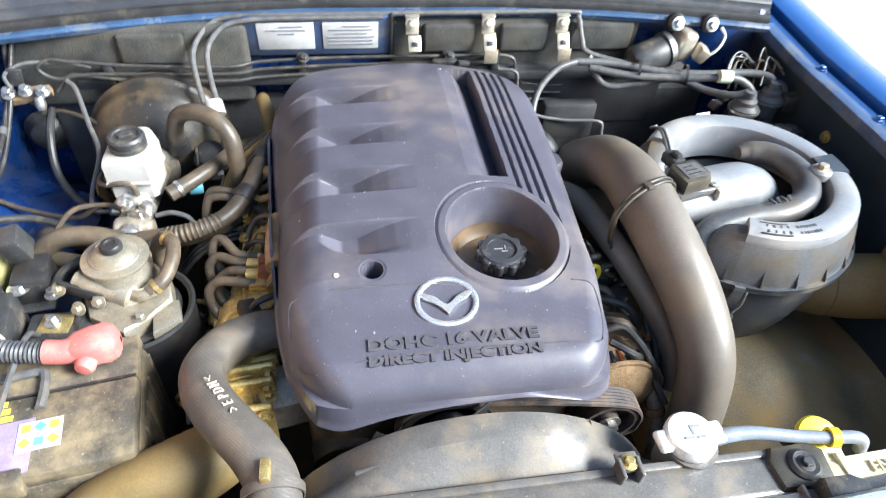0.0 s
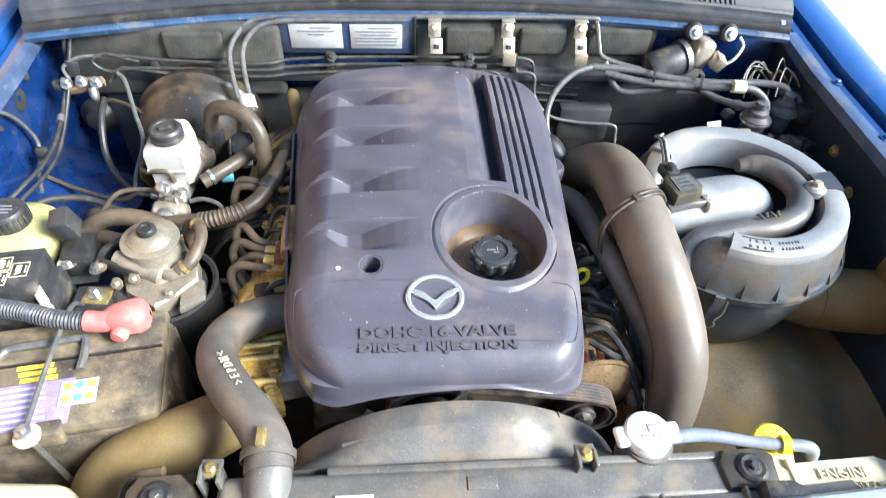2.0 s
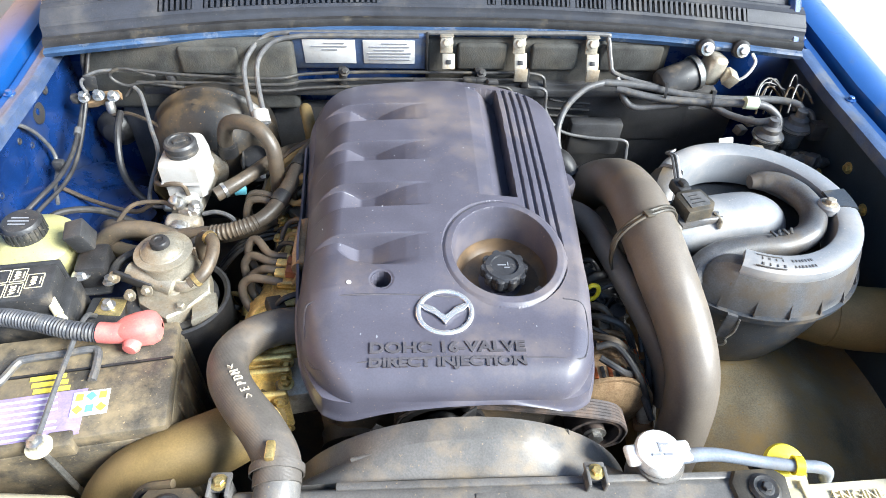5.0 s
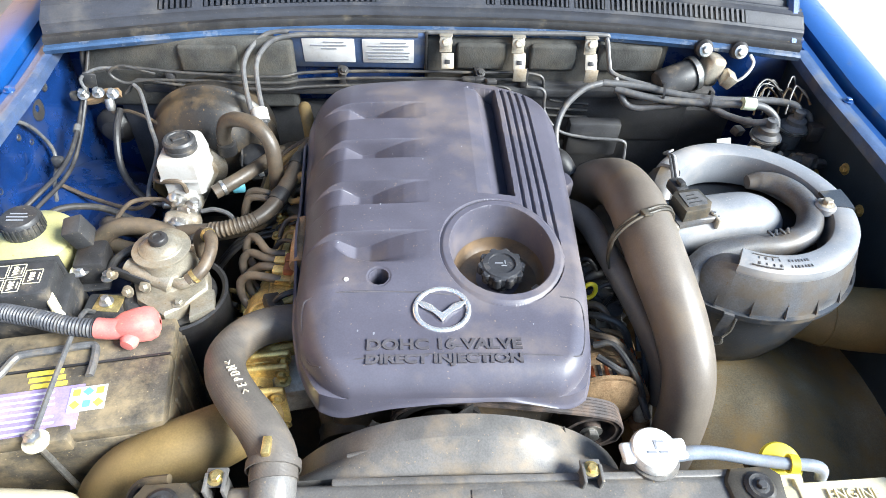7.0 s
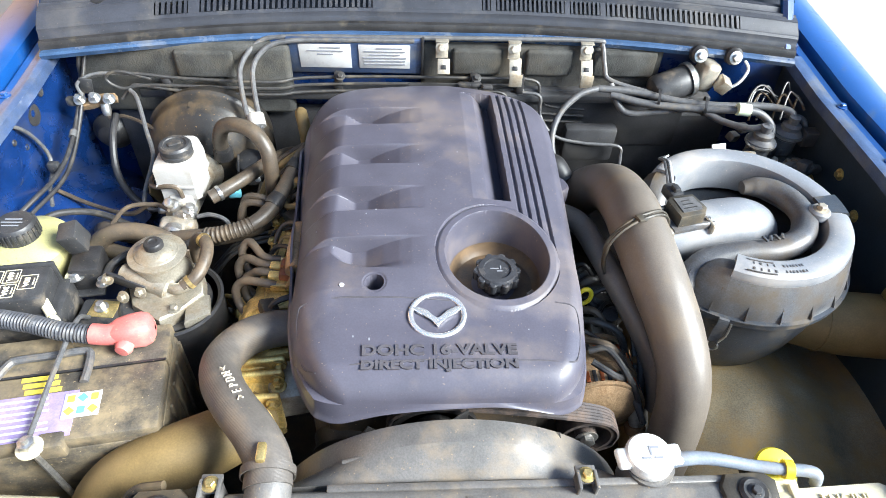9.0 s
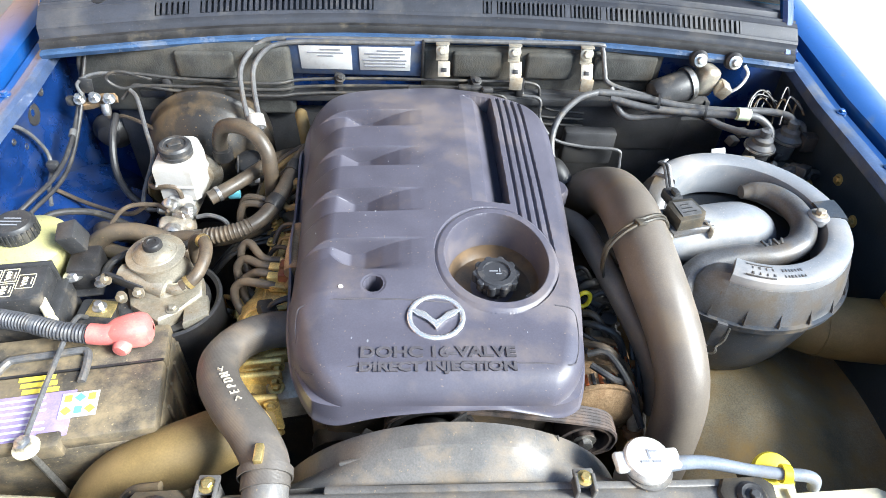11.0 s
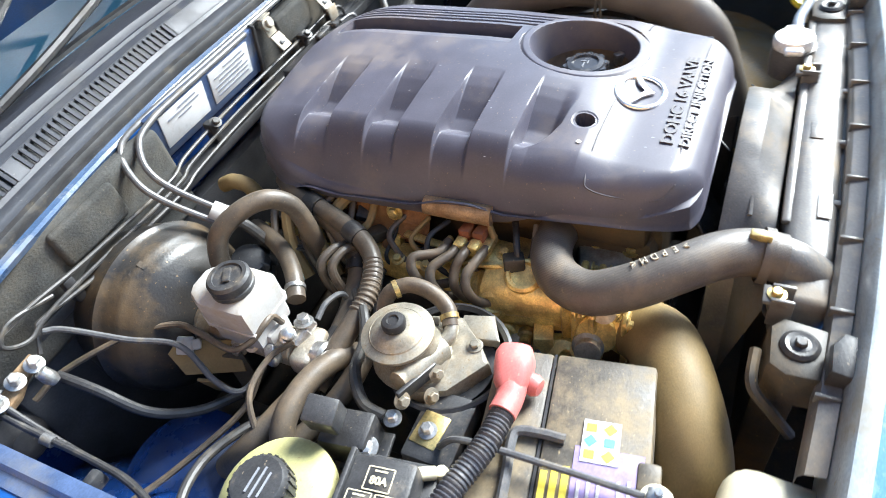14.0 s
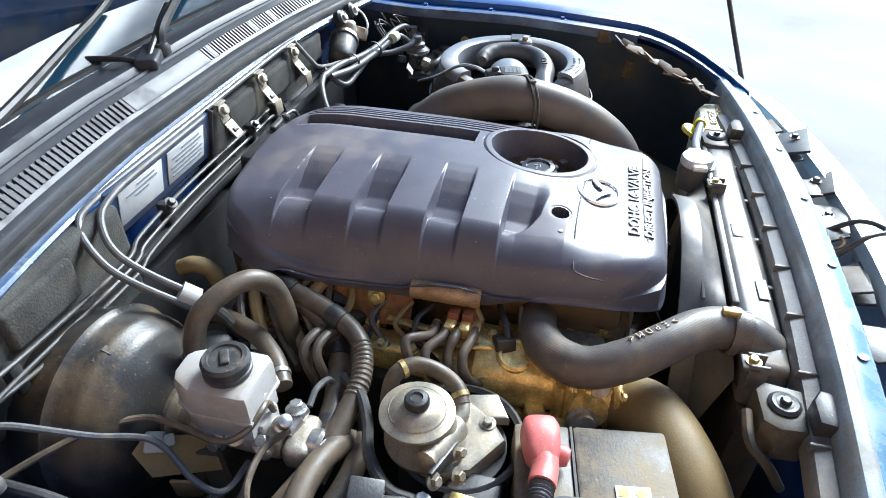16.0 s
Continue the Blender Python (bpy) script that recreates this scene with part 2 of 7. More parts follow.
def root_of(ob):
    while ob.parent:
        ob = ob.parent
    return ob


def part(name, bm, material, parent=None, label="", sharp=35):
    """One bmesh, given in world metres, as one mesh object under its thing or part."""
    if parent:
        bmesh.ops.translate(bm, verts=bm.verts, vec=-root_of(parent).matrix_basis.translation)
    bmesh.ops.recalc_face_normals(bm, faces=bm.faces)
    me = bpy.data.meshes.new(name)
    bm.to_mesh(me)
    bm.free()
    me.materials.append(material)
    me.polygons.foreach_set("use_smooth", [True] * len(me.polygons))
    me.set_sharp_from_angle(angle=radians(sharp))
    ob = new(name, me)
    ob.parent = parent
    if label:
        ob["label"] = label
    return ob


def whole(name, bm, material, label, category, group="", kind="", sharp=35):
    """A thing of one mesh, with its origin at its base."""
    lo = [min(v.co[i] for v in bm.verts) for i in range(3)]
    hi = [max(v.co[i] for v in bm.verts) for i in range(3)]
    base = Vector(((lo[0] + hi[0]) / 2, (lo[1] + hi[1]) / 2, lo[2]))
    bmesh.ops.translate(bm, verts=bm.verts, vec=-base)
    ob = part(name, bm, material, None, "", sharp)
    ob.matrix_basis = Matrix.Translation(base)
    return tagged(ob, label, category, group, kind)


def B():
    return bmesh.new()


def box(bm, c, s, bevel=0.004, rot=(0, 0, 0), seg=2):
    r = bmesh.ops.create_cube(bm, size=1.0)
    vs = r["verts"]
    for v in vs:
        v.co = Vector((v.co.x * s[0], v.co.y * s[1], v.co.z * s[2]))
    if bevel:
        es = {e for v in vs for e in v.link_edges}
        bv = bmesh.ops.bevel(bm, geom=list(es), offset=min(bevel, min(s) * 0.45), segments=seg, profile=0.5, affect="EDGES")
        vs = list({v for f in bv["faces"] for v in f.verts} | {v for v in vs if v.is_valid})
    bmesh.ops.transform(bm, matrix=pose(*c, *rot), verts=vs)
    return bm


def lathe(bm, profile, m=None, seg=32):
    """Turns (radius, height) round the local z axis; m places it."""
    m = m or Matrix()
    rings = []
    for r, z in profile:
        if r < 1e-6:
            rings.append([bm.verts.new(m @ Vector((0, 0, z)))])
        else:
            rings.append([bm.verts.new(m @ Vector((r * math.cos(2 * math.pi * k / seg), r * math.sin(2 * math.pi * k / seg), z))) for k in range(seg)])
    for a, b in zip(rings, rings[1:]):
        for k in range(seg):
            q = [a[k % len(a)], a[(k + 1) % len(a)], b[(k + 1) % len(b)], b[k % len(b)]]
            u = []
            for v in q:
                if v not in u:
                    u.append(v)
            if len(u) > 2:
                bm.faces.new(u)
    return bm


def spline(pts, n=8):
    """Catmull-Rom through the points."""
    p = [Vector(q) for q in pts]
    p = [2 * p[0] - p[1]] + p + [2 * p[-1] - p[-2]]
    out = []
    for i in range(1, len(p) - 2):
        for k in range(n):
            t = k / n
            a, b, c, d = p[i - 1:i + 3]
            out.append(0.5 * (2 * b + (c - a) * t + (2 * a - 5 * b + 4 * c - d) * t * t + (3 * b - a - 3 * c + d) * t ** 3))
    return out + [p[-2]]


def tube(bm, pts, r, seg=12, n=8, smooth=True, corrugate=0.0, pitch=0.008, cap=True):
    """A pipe of radius r (one number, or one for each point) along the points; corrugate: depth of rings at that pitch."""
    if corrugate:
        n = max(n, 40)
    path = spline(pts, n) if smooth and len(pts) > 2 else [Vector(q) for q in pts]
    if not isinstance(r, (list, tuple)):
        rad = [r] * len(path)
    else:
        rad = []
        for k in range(len(path)):
            f = k / (len(path) - 1) * (len(r) - 1)
            i = min(int(f), len(r) - 2)
            rad.append(r[i] + (r[i + 1] - r[i]) * (f - i))
    if corrugate:
        d = 0.0
        for k in range(len(path)):
            if k:
                d += (path[k] - path[k - 1]).length
            rad[k] -= corrugate * (0.5 + 0.5 * math.cos(2 * math.pi * d / pitch))
    up = Vector((0.123, 0.371, 0.92)).normalized()
    rings = []
    for k, c in enumerate(path):
        t = (path[min(k + 1, len(path) - 1)] - path[max(k - 1, 0)]).normalized()
        x = (up - t * up.dot(t))
        x = x.normalized() if x.length > 1e-4 else t.orthogonal().normalized()
        up = x
        y = t.cross(x)
        rings.append([bm.verts.new(c + rad[k] * (math.cos(2 * math.pi * j / seg) * x + math.sin(2 * math.pi * j / seg) * y)) for j in range(seg)])
    for a, b in zip(rings, rings[1:]):
        for j in range(seg):
            bm.faces.new((a[j], a[(j + 1) % seg], b[(j + 1) % seg], b[j]))
    if cap:
        bm.faces.new(rings[0][::-1])
        bm.faces.new(rings[-1])
    return bm


def prism(bm, outline, z0, z1, m=None, bevel=0.0):
    """A flat outline (x, y) raised from z0 to z1; m places it."""
    m = m or Matrix()
    lo = [bm.verts.new((x, y, z0)) for x, y in outline]
    hi = [bm.verts.new((x, y, z1)) for x, y in outline]
    n = len(outline)
    fs = [bm.faces.new(lo[::-1]), bm.faces.new(hi)] + [bm.faces.new((lo[k], lo[(k + 1) % n], hi[(k + 1) % n], hi[k])) for k in range(n)]
    vs = lo + hi
    if bevel:
        bv = bmesh.ops.bevel(bm, geom=list(fs[1].edges), offset=bevel, segments=2, profile=0.5, affect="EDGES")
        vs = list({v for f in bv["faces"] for v in f.verts} | {v for v in vs if v.is_valid})
    bmesh.ops.transform(bm, matrix=m, verts=vs)
    return bm


def loft(bm, rows, close=False):
    """Quads between rows of points of one length."""
    vs = [[bm.verts.new(p) for p in row] for row in rows]
    for a, b in zip(vs, vs[1:]):
        for k in range(len(a) - (0 if close else 1)):
            bm.faces.new((a[k], a[(k + 1) % len(a)], b[(k + 1) % len(b)], b[k]))
    return bm


def along(a, b):
    """A pose at a with its z axis towards b."""
    return Matrix.Translation(a) @ (Vector(b) - Vector(a)).to_track_quat("Z", "Y").to_matrix().to_4x4()


def bolt(bm, c, r=0.007, h=0.006, axis=(0, 0, 1), washer=True):
    m = along(c, Vector(c) + Vector(axis))
    if washer:
        lathe(bm, [(0, 0), (r * 1.6, 0), (r * 1.6, 0.0015), (r * 1.2, 0.002), (0, 0.002)], m, 20)
    lathe(bm, [(0, 0.002), (r, 0.002), (r, h), (r * 0.8, h + 0.001), (0, h + 0.001)], m, 6)
    return bm


def lettering(name, text, size, m, material, parent, depth=0.001, align="CENTER", stretch=1.0, label="", width=0.0, bend=0.0, weight=0.0):
    cu = bpy.data.curves.new(name, "FONT")
    cu.body, cu.size, cu.extrude, cu.align_x, cu.align_y, cu.resolution_u = text, size, depth, align, "CENTER", 3
    cu.offset = weight
    tmp = bpy.data.objects.new(name, cu)
    me = bpy.data.meshes.new_from_object(tmp)
    bpy.data.objects.remove(tmp)
    bm = B()
    bm.from_mesh(me)
    if width:
        stretch = width / (max(v.co.x for v in bm.verts) - min(v.co.x for v in bm.verts))
    bpy.data.meshes.remove(me)
    if bend:
        for v in bm.verts:
            q = v.co.y / bend
            v.co = Vector((v.co.x, (bend + v.co.z) * math.sin(q), (bend + v.co.z) * math.cos(q) - bend))
    bmesh.ops.transform(bm, matrix=m @ Matrix.Diagonal((stretch, 1, 1, 1)), verts=bm.verts)
    return part(name, bm, material, parent, label)


def clamp_ring(bm, c, d, r, w=0.012, t=0.002, seg=28):
    """A band round a hose at c, whose axis is d."""
    c, d = Vector(c), Vector(d).normalized()
    lathe(bm, [(r, -w / 2), (r + t, -w / 2), (r + t, w / 2), (r, w / 2)], along(c, c + d), seg)
    return bm


# ---- the ground and the body of the truck ----
g = B()
bmesh.ops.create_grid(g, x_segments=40, y_segments=40, size=300)
whole("ground", g, M_GROUND, "pale sunlit concrete yard around the truck", "ground", kind="structure")

# unseen wall, added to bounce warm light and cut sky from the driver's side
whole("wall_west", box(B(), (-2.5, 1.5, 1.6), (0.22, 14.0, 3.2), 0.01), M_OCHRE, "unseen ochre wall added to bounce warm light onto the truck", "wall", kind="structure")

truck = thing("pickup_truck", (0, 1.0, 0.0), "dark blue pickup truck with its bonnet open, seen from the front", "truck")
# firewall with its felt panels
part("firewall", box(B(), (0.02, 1.175, 0.77), (1.50, 0.03, 0.58), 0.004), M_BAY, truck)
part("lower_firewall", box(B(), (0.02, 1.150, 0.70), (1.30, 0.04, 0.42), 0.02), M_BULK, truck, "dirty dark lower bulkhead")


def felt(c, s, rot=0.0):
    b = B()
    box(b, c, s, 0.012, (0, 0, rot), 3)
    return part("felt_panel", b, M_FELT, truck, "dusty grey felt insulation panel")


felt((-0.46, 1.128, 0.985), (0.40, 0.030, 0.15))
felt((0.24, 1.150, 0.99), (0.49, 0.02, 0.13))
for cx, w in ((-0.42, 0.11), (0.105, 0.10), (0.25, 0.095), (0.405, 0.13)):
    part("felt_swelling", box(B(), (cx, 1.139 if cx > 0 else 1.112, 1.022), (w, 0.016, 0.056), 0.008, seg=3), M_FELT, truck)
part("felt_panel", box(B(), (0.30, 1.135, 0.90), (0.52, 0.02, 0.14), 0.008), M_BULK, truck)
part("firewall_ledge", box(B(), (0.02, 1.128, 0.955), (1.16, 0.035, 0.018), 0.004), M_BULK, truck)


def cowl_y(x):
    return 1.154 - (0.16 if x < 0.02 else 0.115) * max(0, abs(x - 0.02) - 0.15) ** 1.3


def cowl_z(x):
    return 1.067 - 0.06 * max(0, abs(x - 0.02) - 0.35) ** 1.5


XS = [-0.70 + 1.435 * k / 48 for k in range(49)]


def strip(name, offs, material, label="", xs=XS):
    """A moulding along the cowl: offs are (dy, dz) of its section, from front to back."""
    b = B()
    loft(b, [[(x, cowl_y(x) + dy, cowl_z(x) + dz) for x in xs] for dy, dz in offs])
    return part(name, b, material, truck, label)


strip("cowl_flange", [(0.030, -0.014), (0.002, -0.012), (-0.002, -0.003), (0.001, 0.001), (0.010, 0.003), (0.014, 0.0), (0.016, -0.01)], M_FLANGE, "dusty blue painted cowl flange")
strip("rubber_seal", [(0.010, -0.002), (0.008, 0.010), (0.011, 0.017), (0.018, 0.019), (0.022, 0.016), (0.024, 0.006)], M_BLACK, "black rubber bonnet seal")
strip("cowl_panel", [(0.018, 0.0), (0.018, 0.018), (0.021, 0.026), (0.022, 0.028), (0.0225, 0.036), (0.026, 0.040), (0.027, 0.041)], M_COWL, "dusty black plastic cowl panel")
strip("grille_backing", [(0.027, 0.040), (0.031, 0.034), (0.048, 0.050), (0.046, 0.056)], M_BLACK)
strip("cowl_rear", [(0.046, 0.056), (0.047, 0.060), (0.056, 0.064), (0.060, 0.060), (0.072, 0.066), (0.078, 0.073), (0.090, 0.074), (0.096, 0.066), (0.13, 0.070), (0.14, 0.066)], M_COWL)
for x0, x1, n in ((-0.50, -0.44, 6), (-0.42, -0.10, 30), (0.112, 0.130, 2), (0.140, 0.275, 15), (0.285, 0.345, 7), (0.355, 0.62, 26)):
    for k in range(n):
        x = x0 + (x1 - x0) * (k + 0.5) / n
        b = B()
        box(b, (x, cowl_y(x) + 0.037, cowl_z(x) + 0.049), ((x1 - x0) / n * 0.5, 0.026, 0.004), 0, (40, 0, 0))
        part("grille_slat", b, M_COWL, truck)
for x0, x1 in ((-0.70, -0.50), (-0.10, 0.112), (-0.44, -0.42), (0.130, 0.140), (0.275, 0.285), (0.345, 0.355), (0.62, 0.735)):
    strip("grille_blank", [(0.026, 0.040), (0.027, 0.0425), (0.046, 0.0585), (0.047, 0.056)], M_COWL, "", [x0 + (x1 - x0) * k / 6 for k in range(7)])
part("cowl_hole", lathe(B(), [(0, 0), (0.012, 0), (0.012, 0.002), (0, 0.001)], Matrix.Translation((-0.600, cowl_y(-0.6) + 0.062, cowl_z(-0.6) + 0.0635)) @ pose(0, 0, 0, 12, 0, 0), 20), M_BLACK, truck)
# windscreen, cabin behind it
b = B()
WX = [-0.72 + 1.48 * k / 24 for k in range(25)]
loft(b, [[(x, cowl_y(x) + 0.125 + 0.72 * v, cowl_z(x) + 0.068 + 0.52 * v) for x in WX] for v in (0, 0.25, 0.5, 0.75, 1.0)])
part("windscreen", b, M_GLASS, truck, "dark shiny windscreen")
part("cab", box(B(), (0.02, 2.6, 0.95), (1.6, 1.35, 1.25), 0.08, seg=3), M_BLUE, truck)
part("dashboard", box(B(), (0.02, 1.62, 1.06), (1.40, 0.40, 0.12), 0.03), M_DASH, truck)


def wiper(x0, y0, x1, y1):
    b = B()
    z0 = 1.125
    tube(b, [(x0, y0, z0 + 0.02), (x0 + 0.04, y0 + 0.01, z0 + 0.048), ((x0 + x1) / 2, (y0 + y1) / 2, z0 + 0.045 + 0.36 * (y1 - y0)), (x1, y1, z0 + 0.04 + 0.72 * (y1 - y0))], [0.009, 0.009, 0.006, 0.005], 8)
    lathe(b, [(0, 0), (0.016, 0), (0.016, 0.025), (0.012, 0.032), (0, 0.032)], Matrix.Translation((x0, y0, z0 - 0.005)), 16)
    return part("wiper_arm", b, M_BLACK, truck)


wiper(-0.50, 1.18, -0.02, 1.36)
wiper(0.06, 1.235, 0.56, 1.36)

part("washer_hose", tube(B(), [(-0.03, 1.305, 1.150), (-0.012, 1.262, 1.148), (0.006, 1.229, 1.142), (0.040, 1.235, 1.152), (0.072, 1.246, 1.162), (0.12, 1.268, 1.168), (0.182, 1.292, 1.176)], 0.0045, 8), M_BLACK, truck, "thin washer hose")
part("wiper_pivot_cover", box(B(), (0.030, 1.236, 1.138), (0.085, 0.036, 0.020), 0.006, (0, 0, 24), 3), M_COWL, truck)
part("wiper_blade", tube(B(), [(0.30, 1.40, 1.235), (0.088, 1.34, 1.199), (-0.054, 1.30, 1.184), (-0.263, 1.24, 1.166), (-0.42, 1.215, 1.15)], 0.007, 8), M_BLACK, truck, "black wiper blade across the screen")
strip("screen_seal", [(0.128, 0.066), (0.130, 0.076), (0.138, 0.078), (0.142, 0.072)], M_BLACK, "black rubber windscreen seal")
strip("cowl_bead", [(0.060, 0.0625), (0.062, 0.0665), (0.066, 0.0665), (0.068, 0.0625)], M_COWL)

# bonnet, raised on its hinges
HTILT = 65.0
b = B()
hrows, hrows2 = [], []
ch, sh = math.cos(radians(HTILT)), math.sin(radians(HTILT))
for v in [k / 16 for k in range(17)]:
    r1, r2 = [], []
    for x in [-0.76 + 1.54 * k / 32 for k in range(33)]:
        u = (x - 0.01) / 0.77
        rear = 1.37 - 0.14 * u * u
        s_ = v * (1.12 - 0.10 * u * u)
        y = rear - s_ * ch
        z = 1.172 + s_ * sh + 0.035 * (1 - u * u) * math.sin(math.pi * min(1, v * 0.9 + 0.1))
        r1.append((x, y, z))
        r2.append((x, y - 0.02 * sh, z - 0.02 * ch))
    hrows.append(r1)
    hrows2.append(r2)
loft(b, hrows)
for rr in (0, -1):
    loft(b, [hrows[rr], hrows2[rr]])
for cc in (0, -1):
    loft(b, [[r[cc] for r in hrows], [r[cc] for r in hrows2]])
bonnet = part("bonnet", b, M_BLUE, truck, "raised blue bonnet")
# no separate lining: the underside sheet, with shade in its colour
part("bonnet_lining", loft(B(), hrows2), M_UNDER, bonnet, "dusty underside of the bonnet, blue paint darkened for shade")
part("bonnet_edge", tube(B(), [(x, y - 0.004, z - 0.008) for x, y, z in hrows[0][::2]], 0.011, 8, 4), M_SUPPORT, bonnet, "dusty folded rear edge")
for x in (-0.70, 0.72):
    part("bonnet_hinge", tube(B(), [(x, 1.12, 1.06), (x, 1.17, 1.12), (x, 1.24, 1.19)], 0.012, 8), M_BLUE, truck)


# wings: inner panels, rails, outer skins
def wing(side):
    s = -1 if side < 0 else 1
    x0 = -0.705 if s < 0 else 0.758
    ys = [0.20 + 1.42 * k / 48 for k in range(49)]

    def xr(y):
        return x0 + (0.02 * s * (y - 0.8) if s > 0 else -0.02 * (y - 0.8)) - s * 3.4 * max(0, 0.46 - y) ** 2

    def zr(y):
        return 1.035 - 0.10 * max(0, 0.75 - y) ** 1.3 - 0.5 * max(0, 0.45 - y) ** 2 + 0.06 * max(0, y - 1.0)
    b = B()
    loft(b, [[(xr(y) + s * dx, y, zr(y) + dz) for y in ys] for dx, dz in ((0.006, -0.012), (0.008, -0.004), (0.022, -0.002), (0.026, -0.010), (0.034, -0.012), (0.036, 0.010), (0.050, 0.014), (0.085, 0.014), (0.120, 0.002), (0.142, -0.03), (0.150, -0.08), (0.158, -0.30), (0.150, -0.42))])
    part("wing", b, M_BLUE, truck, "shiny blue front wing")
    b = B()
    yr = [y for y in ys if 0.42 < y < 1.16]
    loft(b, [[(xr(y) + s * dx, y, zr(y) + dz) for y in yr] for dx, dz in ((-0.020, -0.020), (-0.020, 0.001), (-0.012, 0.003), (-0.006, 0.003), (-0.002, -0.002), (0.010, -0.002), (0.012, -0.012))])
    part("wing_rail", b, M_RAIL, truck, "dusty grey-blue wing rail")
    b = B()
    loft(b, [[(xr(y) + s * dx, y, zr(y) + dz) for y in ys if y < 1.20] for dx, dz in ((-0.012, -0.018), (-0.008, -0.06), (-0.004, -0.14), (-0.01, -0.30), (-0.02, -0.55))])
    # passenger side takes the copy with shade in its colour
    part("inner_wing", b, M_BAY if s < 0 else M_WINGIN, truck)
    for y in (0.62, 0.80, 0.97):
        part("wing_bolt", bolt(B(), (xr(y) + s * 0.014, y, zr(y) - 0.002), 0.006), M_BLUE, truck)


wing(-1)
wing(1)
# wheel housings low in the bay
b = B()
loft(b, [[(-0.70 + 0.14 * u, 0.62 + 0.52 * v, 0.86 - 0.14 * u ** 2 - 0.10 * (2 * v - 1) ** 2) for v in [k / 12 for k in range(13)]] for u in [k / 8 for k in range(9)]])
part("inner_wheel_arch", b, M_BAY, truck)
b = B()
loft(b, [[(0.32 + 0.44 * u, 0.28 + 0.50 * v, 0.74 + 0.05 * math.sin(math.pi * min(1, u * 1.2)) - 0.06 * (2 * v - 0.9) ** 2 - 0.16 * max(0, 0.10 - u) / 0.22) for v in [k / 16 for k in range(17)]] for u in [k / 16 for k in range(17)]])
part("inner_wheel_arch", b, M_MUD, truck, "mud-stained wheel arch liner")
b = B()
loft(b, [[(0.40 + 0.36 * u, 0.78 + 0.36 * v, 0.74 - 0.1 * v) for v in (0, 0.5, 1)] for u in (0, 0.5, 1)])
part("inner_panel", b, M_DARKBAY, truck)
part("undertray", box(B(), (0.02, 0.66, 0.47), (1.48, 1.04, 0.02), 0.004), M_DARKBAY, truck)
for x in (-0.47, 0.49):
    part("chassis_rail", box(B(), (x, 0.55, 0.56), (0.09, 1.1, 0.15), 0.015), M_DARKBAY, truck)
# front crossmember, nose and grille
b = B()
CX = [-0.74 + 1.52 * k / 40 for k in range(41)]


def cm_y(x):
    return 0.196 + 0.10 * abs(x - 0.02) ** 2


loft(b, [[(x, cm_y(x) + dy, 0.993 + dz - 0.06 * abs(x) ** 2) for x in CX] for dy, dz in ((0.010, -0.020), (0.010, -0.004), (-0.014, -0.006), (-0.020, -0.010), (-0.026, -0.022), (-0.030, -0.05), (-0.032, -0.16))])
part("crossmember", b, M_CROSS, truck, "glossy blue painted front crossmember")
b = B()
loft(b, [[(x, cm_y(x) + dy, 0.993 + dz - 0.06 * abs(x) ** 2) for x in CX] for dy, dz in ((0.034, -0.10), (0.033, -0.030), (0.029, -0.006), (0.024, 0.0), (0.014, 0.002), (0.0085, 0.0), (0.0085, -0.020))])
part("crossmember_lip", b, M_CROSSIN, truck, "dusty pale inner lip of the crossmember")
b = B()
loft(b, [[(x, cm_y(x) + dy, 0.958 + dz - 0.06 * abs(x) ** 2) for x in CX[8:-8]] for dy, dz in ((0.033, -0.004), (0.034, 0.002), (0.050, -0.002), (0.054, -0.010), (0.054, -0.030))])
part("seal_ledge", b, M_GREYTANK, truck, "dusty plastic air seal along the crossmember")
for k in range(8):
    x = -0.36 + 0.10 * k
    part("ledge_rib", box(B(), (x, cm_y(x) + 0.044, 0.956 - 0.06 * x * x), (0.004, 0.022, 0.012), 0.001), M_GREYTANK, truck)
for k in range(6):
    x = -0.42 + 0.17 * k
    part("crossmember_hole", lathe(B(), [(0, 0), (0.006, 0), (0.006, 0.0015), (0, 0.0015)], Matrix.Translation((x, cm_y(x) - 0.006, 0.9885 - 0.06 * x * x)), 14), M_BLACK, truck)
b = B()
loft(b, [[(x, 0.085 + dy + 0.16 * abs(x - 0.02) ** 2, 0.945 + dz - 0.06 * abs(x) ** 2) for x in CX[3:-3]] for dy, dz in ((0.02, -0.02), (0.015, 0.0), (-0.03, 0.0), (-0.055, -0.02), (-0.065, -0.10), (-0.06, -0.22))])
part("grille_top", b, M_SILVER, truck, "silver top edge of the radiator grille")
for k in range(4):
    x = -0.45 + 0.3 * k
    part("grille_clip", box(B(), (x, 0.135 + 0.12 * x * x, 0.93 - 0.06 * x * x), (0.05, 0.06, 0.006), 0.002), M_BLACK, truck)
rng = random.Random(4)
for k in range(7):
    x = -0.30 + 0.13 * k
    b = B()
    prism(b, [(-0.03, -0.02), (0.03, -0.024), (0.034, 0.012), (0.0, 0.03 + 0.02 * rng.random()), (-0.03, 0.014)], 0, 0.004, Matrix.Translation((x, 0.142 + 0.10 * x * x, 0.936 - 0.06 * x * x)) @ pose(0, 0, 0, -14 + 10 * rng.random(), 6 * rng.random(), 20 * rng.random()), 0.001)
    part("grille_bracket", b, M_BLACK if k % 2 else M_DARKBAY, truck)
